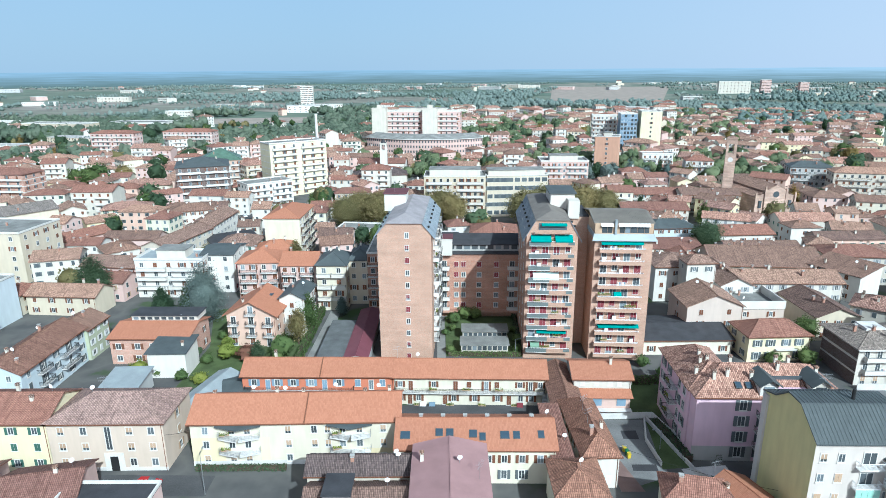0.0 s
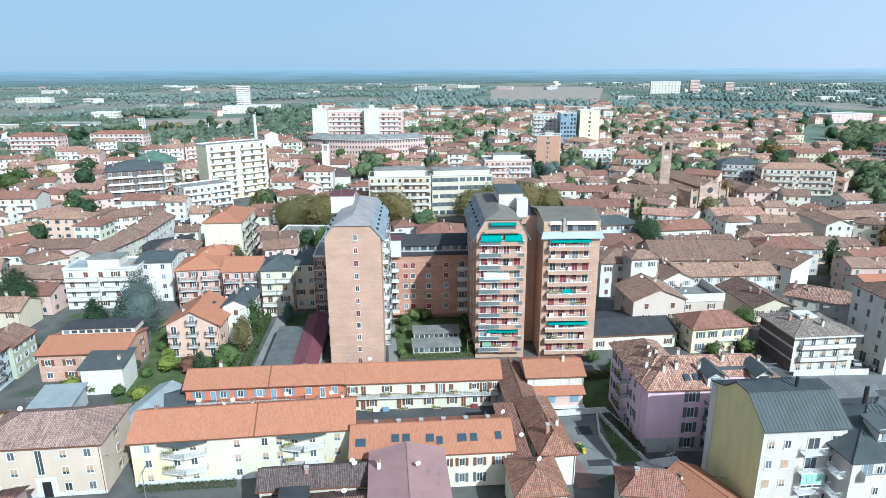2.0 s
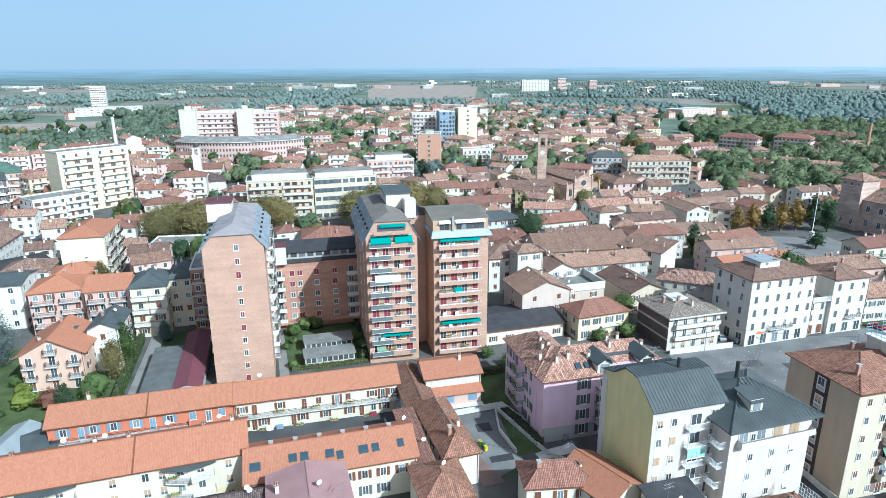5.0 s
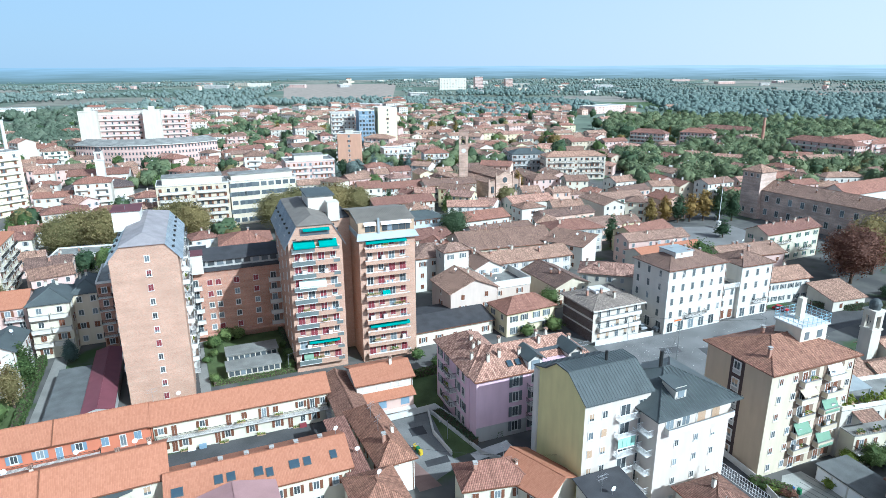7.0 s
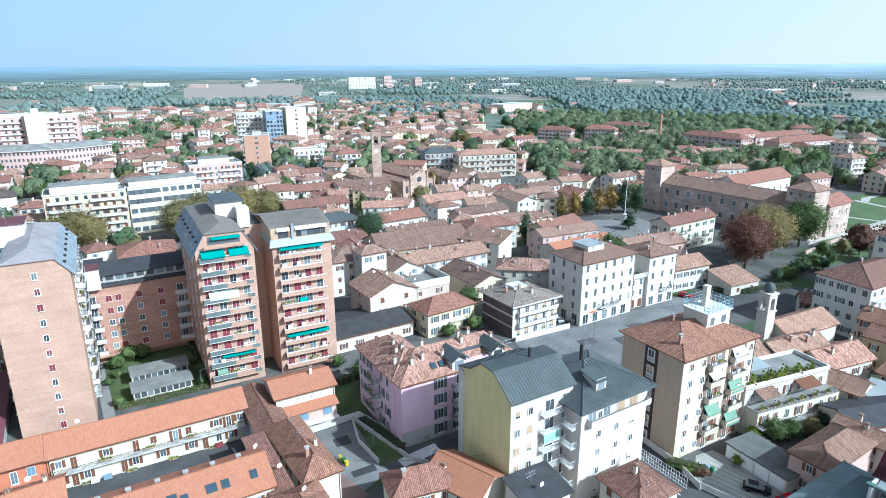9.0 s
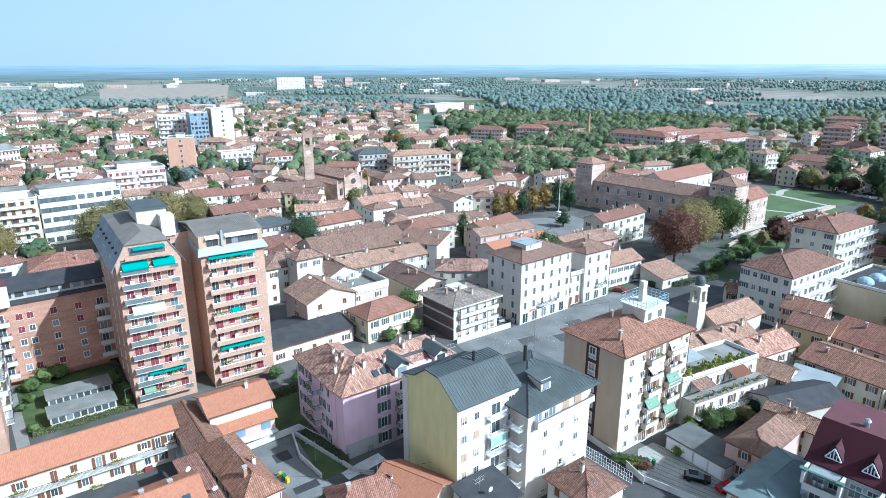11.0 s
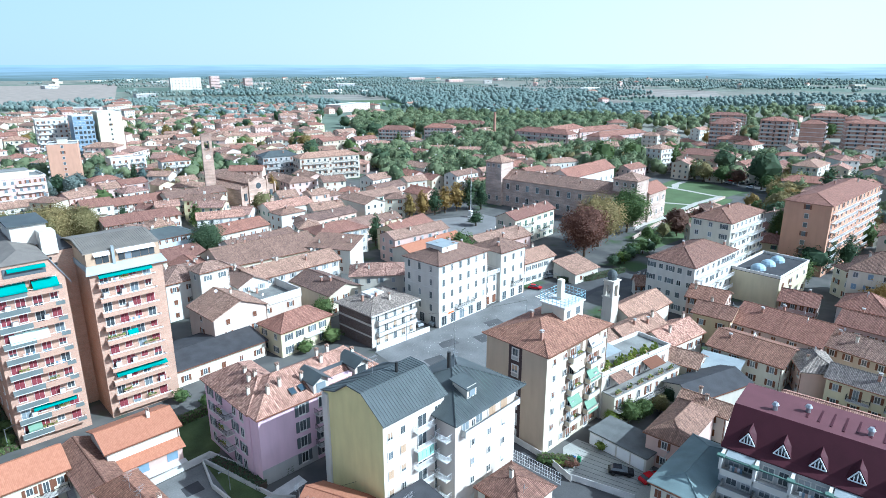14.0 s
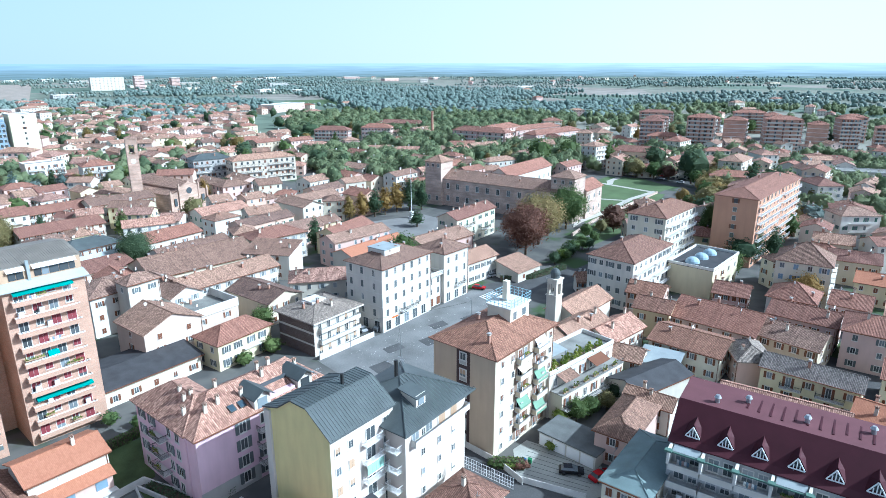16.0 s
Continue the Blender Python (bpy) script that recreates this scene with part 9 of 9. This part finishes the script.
tagged(put("far_houses", FAR_HOUSES.mesh("far_houses", FAR_MATS)), "crowd of far town houses with tiled roofs", "houses", kind="stuff")

# ---- trees ----


def ball_net(level):
    """Points and triangles of a unit ball, the base of a far crown."""
    b1 = bmesh.new()
    bmesh.ops.create_icosphere(b1, subdivisions=level, radius=1)
    pts, tri = [v1.co.copy() for v1 in b1.verts], [[v1.index for v1 in f1.verts] for f1 in b1.faces]
    b1.free()
    return pts, tri


def leaf_mesh(kind, seed, leaf, count, material, shape, loose=1.0, core=0.74):
    """A crown of many small leaf faces, gathered in clumps, inside the outline that shape(unit vector) gives."""
    key = ("crown", kind, seed)
    if key in MESHES:
        return MESHES[key]
    rnd = random.Random(seed)
    v, f = [], []
    clumps = []
    for k in range(count // 14):
        while True:
            p = Vector((rnd.uniform(-1, 1), rnd.uniform(-1, 1), rnd.uniform(-1, 1)))
            if 0.05 < p.length < 1:
                break
        p = p.normalized() * (0.55 + 0.45 * rnd.random())
        q = shape(p)
        clumps.append((q, rnd.uniform(0.10, 0.20)))
    pts, tri = ball_net(2)
    for p in pts:
        v.append(tuple(shape(p.normalized() * (core + 0.16 * noise.noise(p * 3.3 + Vector((seed, 0, 0)))))))
    f.extend(tuple(t1) for t1 in tri)
    middle = Vector(shape(Vector((0, 0, 0.01))))
    for q, rad in clumps:
        out = (Vector(q) - middle).normalized()
        for k in range(14):
            c = Vector(q) + Vector((rnd.gauss(0, 1), rnd.gauss(0, 1), rnd.gauss(0, 0.8))) * rad * 0.55 * loose
            n = (out * 1.1 + Vector((rnd.gauss(0, 0.6), rnd.gauss(0, 0.6), rnd.gauss(0.25, 0.6)))).normalized()
            a = n.orthogonal().normalized()
            b = n.cross(a)
            s = leaf * rnd.uniform(0.6, 1.3)
            j = len(v)
            v.extend([tuple(c + a * s), tuple(c + b * s * 0.7), tuple(c - a * s), tuple(c - b * s * 0.7)])
            f.append((j, j + 1, j + 2, j + 3))
    me = bpy.data.meshes.new("crown")
    me.from_pydata(v, [], f)
    me.materials.append(material)
    MESHES[key] = me
    return me


def broad(p):
    k = 0.82 + 0.25 * noise.noise(p * 2.1)
    return (p.x * 0.42 * k, p.y * 0.42 * k, 0.54 + p.z * 0.46 * k)


def column(p):
    return (p.x * 0.17 * (1.1 - 0.5 * max(0, p.z)), p.y * 0.17 * (1.1 - 0.5 * max(0, p.z)), 0.54 + p.z * 0.45)


def cone(p):
    z = 0.12 + 0.86 * ((p.z + 1) / 2) ** 1.25
    r = 0.27 * (1 - z) ** 0.75 + 0.02
    t = math.atan2(p.y, p.x)
    r *= 0.9 + 0.14 * math.sin(t * 7 + z * 30)
    m = math.hypot(p.x, p.y)
    return (math.cos(t) * r * min(1, m * 1.6), math.sin(t) * r * min(1, m * 1.6), z)


def bushy(p):
    k = 0.85 + 0.3 * noise.noise(p * 2.7)
    return (p.x * 0.5 * k, p.y * 0.5 * k, 0.48 + p.z * 0.46 * k)


def egg(p):
    k = 0.9 + 0.2 * noise.noise(p * 3.1)
    w = 0.30 * (1.0 - 0.45 * p.z) * k
    return (p.x * w, p.y * w, 0.50 + p.z * 0.48)


SHAPES = dict(egg=egg, broad=broad, column=column, cone=cone, bush=bushy)


def trunk_mesh(form):
    key = ("trunk", form)
    if key not in MESHES:
        g1 = Geo()
        rnd2 = random.Random(5)
        top = dict(broad=0.45, column=0.7, cone=0.8, bush=0.3, egg=0.8)[form]
        g1.tube(0, 0, -0.02, top, 0.022, 0.010, 7)
        for k in range(7 if form == "broad" else 3):
            a = k * 2.4
            z = top * (0.55 + 0.4 * rnd2.random())
            reach = 0.26 if form == "broad" else 0.1
            g1.beam((0, 0, z), (math.cos(a) * reach, math.sin(a) * reach, z + 0.22), 0.009, 0, 0.004)
        MESHES[key] = g1.mesh("trunk", [BARK])
    return MESHES[key]


WORDS = dict(green="green leafy", plane="olive-brown autumn", dark="dark evergreen", blue="blue-grey cedar", gold="golden autumn", russet="russet purple-leaved", lime="bright yellow-green")


def tree(x, y, h, form="broad", leaf="green", spread=1.0, z=0.0, seed=None, name=None, group=""):
    s = seed if seed is not None else int(abs(x * 5 + y * 3)) % 4
    kind = dict(broad="broad tree", column="columnar tree", cone="conifer", bush="shrub", egg="conifer")[form]
    th = thing(name or ("shrub" if form == "bush" else "tree"), x, y, (x * 37 + y * 11) % 360, "%s %s with an uneven crown" % (WORDS[leaf], kind), "shrub" if form == "bush" else "tree", group, z)
    th.scale = (h * spread, h * spread, h)
    put("trunk", trunk_mesh(form), th)
    far_off = math.hypot(x, y)
    size = "bush" if form == "bush" else "big" if h >= 15 and far_off < 300 else "near" if far_off < 232 else "far"
    count, leaf_size = dict(bush=(900, 0.042), big=(11000, 0.0135), near=(3200, 0.021), far=(1000, 0.032))[size]
    if form in ("egg", "cone") and size == "near":
        count = 6500
    put("crown", leaf_mesh(form + leaf + size, s, leaf_size * (0.8 if form in ("egg", "cone", "column") else 1.0), count, LEAF[leaf], SHAPES[form], dict(egg=0.42, cone=0.4, column=0.4).get(form, 0.5), dict(egg=0.70, cone=0.56, column=0.62).get(form, 0.80)), th)
    return th


# gardens on the left
tree(-66, 160.5, 18.5, "egg", "blue", 1.05)
tree(-79, 163, 10.5, "cone", "dark", 1.3)
tree(-70.5, 162, 12, "egg", "dark", 1.0)
tree(-36.2, 154, 11.5, "column", "green", 1.25)
tree(-37.4, 147, 10, "column", "plane", 1.2)
tree(-40, 140, 6.5, "bush", "green", 1.2)
tree(-47, 137, 5.5, "bush", "russet", 1.2)
tree(-44, 134, 7, "column", "dark", 1.3)
tree(-53, 139, 5, "bush", "lime", 1.3)
tree(-29, 166, 6, "egg", "blue", 1.0)
for x, y, h in ((-60, 128, 3), (-66, 130, 2.6), (-71, 131, 4), (-55, 126, 3.4), (-52, 148, 3), (-50, 160, 3)):
    tree(x, y, h, "bush", "lime" if h > 3 else "green", 1.3)
# the planes behind the towers and the court's shrubs
for x, y, h in ((-36, 270, 18), (-28, 264, 19), (-42, 264, 17), (-20, 271, 17), (-1, 273, 18), (4, 268, 17), (-8, 267, 17), (37, 268, 19), (46, 273, 20), (54, 268, 19), (62, 275, 19), (68, 283, 18), (74, 277, 17)):
    tree(x, y, h, "broad", "plane", 1.25, group="plane trees")
for x, y, h in ((3, 160, 4), (6, 163, 4.5), (9, 163, 4), (0.5, 152, 2.2), (1.6, 141.5, 2.5), (18.3, 141.5, 2.6), (19, 147, 3), (18.6, 153, 2.4), (2.5, 155, 2.2), (50, 128, 3), (47, 133, 3.5), (54, 131, 3)):
    tree(x, y, h, "bush", "green", 1.2)
# by the square and castle
for k, (x, y, h, lf) in enumerate(((190, 214, 12, "gold"), (197, 213, 12.5, "gold"), (203, 211, 13, "dark"), (209, 210, 13.5, "gold"), (216, 209, 15, "gold"), (222, 206, 16, "dark"), (227, 203, 13, "dark"))):
    tree(x, y, h, "column", lf, 1.35, group="trees by the square")
tree(201, 184, 8, "cone", "dark", 1.8)
tree(194, 126, 21, "broad", "russet", 1.15, seed=1)
tree(209, 129, 22, "broad", "plane", 1.2, seed=2)
tree(236, 131, 20, "broad", "green", 1.15, seed=1)
tree(248, 115, 12, "broad", "russet", 1.3, seed=2)
for x, y, h, lf in ((201, 112, 6, "dark"), (206, 113, 6, "green"), (196, 111, 5, "green"), (190, 112, 5, "dark"), (212, 112, 6, "green"), (234, 60, 18, "dark"), (231, 64, 15, "dark"), (238, 66, 14, "green")):
    tree(x, y, h, "broad" if h < 13 else "cone", lf, 1.3)
# clipped greenery of the gardens
for k in range(6):
    tree(81.6 + 0.55 * k, 66.6 - 0.9 * k, 1.9, "bush", ("green", "lime", "russet")[k // 2], 1.4, group="garden hedges")
for x, y, h, lf in ((103.5, 61.5, 5.5, "green"), (107, 60.2, 5.0, "green"), (111, 58.5, 4.5, "plane"), (116, 58.5, 4.6, "dark"), (100.5, 63.8, 3.6, "lime"), (121.5, 60.5, 5, "green")):
    tree(x, y, h, "broad", lf, 1.15)
for x, y, h, lf in ((228, 118, 7, "green"), (238, 116, 7, "plane"), (222, 112, 6, "green"), (262, 112, 10, "russet"), (256, 108, 9, "plane"), (205, 112, 6, "green"), (213, 110, 6, "dark"), (245, 100, 10, "plane"), (195, 112, 5, "lime")):
    tree(x, y, h, "broad", lf, 1.1)
# near the yards on the right
for x, y, h, f, lf in ((125, 64, 6, "broad", "green"), (104, 64, 4, "bush", "green"), (92, 61, 2.2, "bush", "lime"), (95, 62.5, 2.2, "bush", "green"), (97.5, 63.5, 2.4, "bush", "russet"), (110, 71.5, 2.5, "bush", "lime"), (78, 133.5, 4, "bush", "green"), (86, 133.5, 5, "bush", "green"), (110, 132, 4, "bush", "green"), (152, 68, 3, "bush", "green")):
    tree(x, y, h, f, lf, 1.2)
for x, y, h, lf, f in ((244, 96, 13, "dark", "cone"), (238, 52, 14, "dark", "cone"), (300, 60, 20, "dark", "cone"), (322, 78, 24, "dark", "cone"), (372, 120, 24, "dark", "broad"), (345, 72, 20, "dark", "broad"), (395, 150, 20, "dark", "broad"), (400, 186, 20, "green", "broad"), (385, 205, 20, "green", "broad"), (362, 214, 22, "green", "broad"), (275, 54, 12, "green", "broad"), (290, 52, 12, "plane", "broad")):
    tree(x, y, h, f, lf, 1.1)
rnd = random.Random(3)
for k in range(34):
    tree(300 + rnd.uniform(0, 110), 95 + rnd.uniform(-14, 10) + k * 0.3, rnd.uniform(8, 13), "broad", rnd.choice(("plane", "gold", "green", "plane")), 1.1, group="park trees")
for x, y, h, lf in ((-210, 366, 15, "green"), (-220, 371, 14, "green"), (-214, 384, 15, "green"), (-201, 389, 13, "plane"), (-181, 334, 11, "dark"), (-191, 312, 11, "blue"), (-185, 316, 8, "green"), (-193, 417, 14, "dark"), (344, 106, 11, "plane"), (364, 106, 12, "plane"), (376, 103, 12, "gold"), (367, 116, 11, "green"), (282, 87, 14, "dark"), (299, 91, 15, "plane"), (310, 88, 13, "plane"), (322, 92, 13, "gold"), (334, 98, 13, "plane"), (373, 153, 13, "plane"), (375, 143, 12, "green"), (380, 161, 13, "plane"), (375, 134, 11, "russet"), (291, 48, 14, "blue"), (343, 52, 14, "plane"), (228, 60, 12, "dark"), (213, 60, 10, "green"), (244, 113, 9, "russet")):
    tree(x, y, h, "broad", lf, 1.25)
tree(-106, 177.5, 15.5, "cone", "dark", 1.5)
for k in range(16):
    tree(92 + 5.2 * k + rnd.uniform(-2, 2), 388 - 0.9 * k + rnd.uniform(-9, 9), rnd.uniform(8, 15), rnd.choice(("broad", "column", "cone")), rnd.choice(("green", "dark", "blue", "plane")), 1.15, group="trees of the town garden")
for x, y, h, lf in ((-41, 130, 4, "lime"), (-57, 136, 3.2, "green"), (-40, 136, 3.4, "green"), (-55, 145, 3.8, "lime"), (-58, 150, 3, "green"), (-66, 152, 3.2, "lime"), (-42, 146, 3.6, "green"), (-61, 141, 2.6, "dark")):
    tree(x, y, h, "bush", lf, 1.15)
# scattered garden trees between the houses
claim(-88, 176, 0, 26, 30)
n = 0
while n < 150:
    az, r = rnd.uniform(-44, 85), rnd.uniform(170, 700)
    x, y = r * math.sin(radians(az)), r * math.cos(radians(az))
    if is_free(x, y, 2.4):
        tree(x, y, rnd.uniform(8, 16), rnd.choice(("broad", "broad", "cone", "column")), rnd.choice(("green", "green", "plane", "dark", "gold")), 1.1, group="garden trees")
        n += 1


def wood(name, spots, label, material, size=(6, 11), leaves=26, level=2):
    """Far woods: many uneven crowns of lumps and leaf clusters, one mesh."""
    rnd2 = random.Random(len(spots))
    pts, tri = ball_net(level)
    v, f = [], []
    for x, y in spots:
        h = rnd2.uniform(*size)
        r = h * rnd2.uniform(0.36, 0.52)
        tall = rnd2.uniform(0.40, 0.50)
        seed = Vector((rnd2.uniform(0, 99), rnd2.uniform(0, 99), 0))
        j = len(v)
        for p in pts:
            k = 0.72 + 0.55 * noise.noise(p * 1.9 + seed) + 0.35 * noise.noise(p * 4.3 + seed)
            v.append((x + p.x * r * k, y + p.y * r * k, h * 0.52 + p.z * h * tall * k))
        f.extend([tuple(j + q for q in t1) for t1 in tri])
        for k in range(leaves):
            p = Vector((rnd2.gauss(0, 1), rnd2.gauss(0, 1), rnd2.gauss(0.35, 0.9))).normalized()
            q = 0.80 + 0.55 * noise.noise(p * 1.9 + seed) + 0.35 * noise.noise(p * 4.3 + seed)
            c = Vector((x + p.x * r * q, y + p.y * r * q, h * 0.52 + p.z * h * tall * q))
            m = (p + Vector((rnd2.gauss(0, 0.4), rnd2.gauss(0, 0.4), rnd2.gauss(0.1, 0.4)))).normalized()
            a = m.orthogonal().normalized()
            b = m.cross(a)
            s = r * rnd2.uniform(0.06, 0.13)
            j = len(v)
            v.extend([tuple(c + a * s), tuple(c + b * s), tuple(c - a * s), tuple(c - b * s)])
            f.append((j, j + 1, j + 2, j + 3))
    me = bpy.data.meshes.new(name)
    me.from_pydata(v, [], f)
    me.materials.append(material)
    me.polygons.foreach_set("use_smooth", [True] * len(f))
    return tagged(put(name, me), label, "woods", kind="stuff")


def spots_in(count, az0, az1, r0, r1, seed, thin=0.0, grain=0.006):
    """Places for trees: thickets where a broad noise stands above thin, and clearings between."""
    rnd2 = random.Random(seed)
    out = []
    while len(out) < count:
        az, u = rnd2.uniform(az0, az1), rnd2.random()
        r = r0 * (r1 / r0) ** u
        x, y = r * math.sin(radians(az)), r * math.cos(radians(az))
        if noise.noise((x * grain, y * grain, seed)) > thin and is_free(x, y, 2.5):
            out.append((x, y))
    return out


def tree_lines(count, az0, az1, r0, r1, seed):
    """Rows of trees along ditches and field edges, most of them across the view."""
    rnd2 = random.Random(seed)
    out = []
    for k in range(count):
        az, r = rnd2.uniform(az0, az1), r0 * (r1 / r0) ** rnd2.random()
        x, y = r * math.sin(radians(az)), r * math.cos(radians(az))
        a = radians(-az + rnd2.choice((0, 0, 8, -12, 70))) + rnd2.gauss(0, 0.1)
        for j in range(int(rnd2.uniform(10, 42))):
            px, py = x + math.cos(a) * 8.5 * j + rnd2.gauss(0, 1.2), y + math.sin(a) * 8.5 * j + rnd2.gauss(0, 1.2)
            if is_free(px, py, 2.5) and math.hypot(px, py) < 3200:
                out.append((px, py))
    return out


# the woods out here wear leaf colours with haze painted in
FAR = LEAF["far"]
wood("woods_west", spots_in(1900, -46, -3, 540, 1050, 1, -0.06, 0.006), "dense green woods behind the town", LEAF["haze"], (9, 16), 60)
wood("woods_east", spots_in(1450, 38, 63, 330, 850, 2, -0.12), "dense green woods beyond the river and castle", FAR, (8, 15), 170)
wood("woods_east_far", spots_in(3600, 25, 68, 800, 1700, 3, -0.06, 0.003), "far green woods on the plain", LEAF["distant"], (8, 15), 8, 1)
rnd = random.Random(12)
rnd.shuffle(GROVES)
third = len(GROVES) // 3
wood("grove_green", GROVES[:third], "green garden trees between the houses", LEAF["green"], (7, 13), 110)
wood("grove_dark", GROVES[third:2 * third], "dark evergreen garden trees between the houses", LEAF["dark"], (8, 15), 110)
wood("grove_autumn", GROVES[2 * third:], "olive-brown garden trees between the houses", LEAF["plane"], (6, 12), 110)
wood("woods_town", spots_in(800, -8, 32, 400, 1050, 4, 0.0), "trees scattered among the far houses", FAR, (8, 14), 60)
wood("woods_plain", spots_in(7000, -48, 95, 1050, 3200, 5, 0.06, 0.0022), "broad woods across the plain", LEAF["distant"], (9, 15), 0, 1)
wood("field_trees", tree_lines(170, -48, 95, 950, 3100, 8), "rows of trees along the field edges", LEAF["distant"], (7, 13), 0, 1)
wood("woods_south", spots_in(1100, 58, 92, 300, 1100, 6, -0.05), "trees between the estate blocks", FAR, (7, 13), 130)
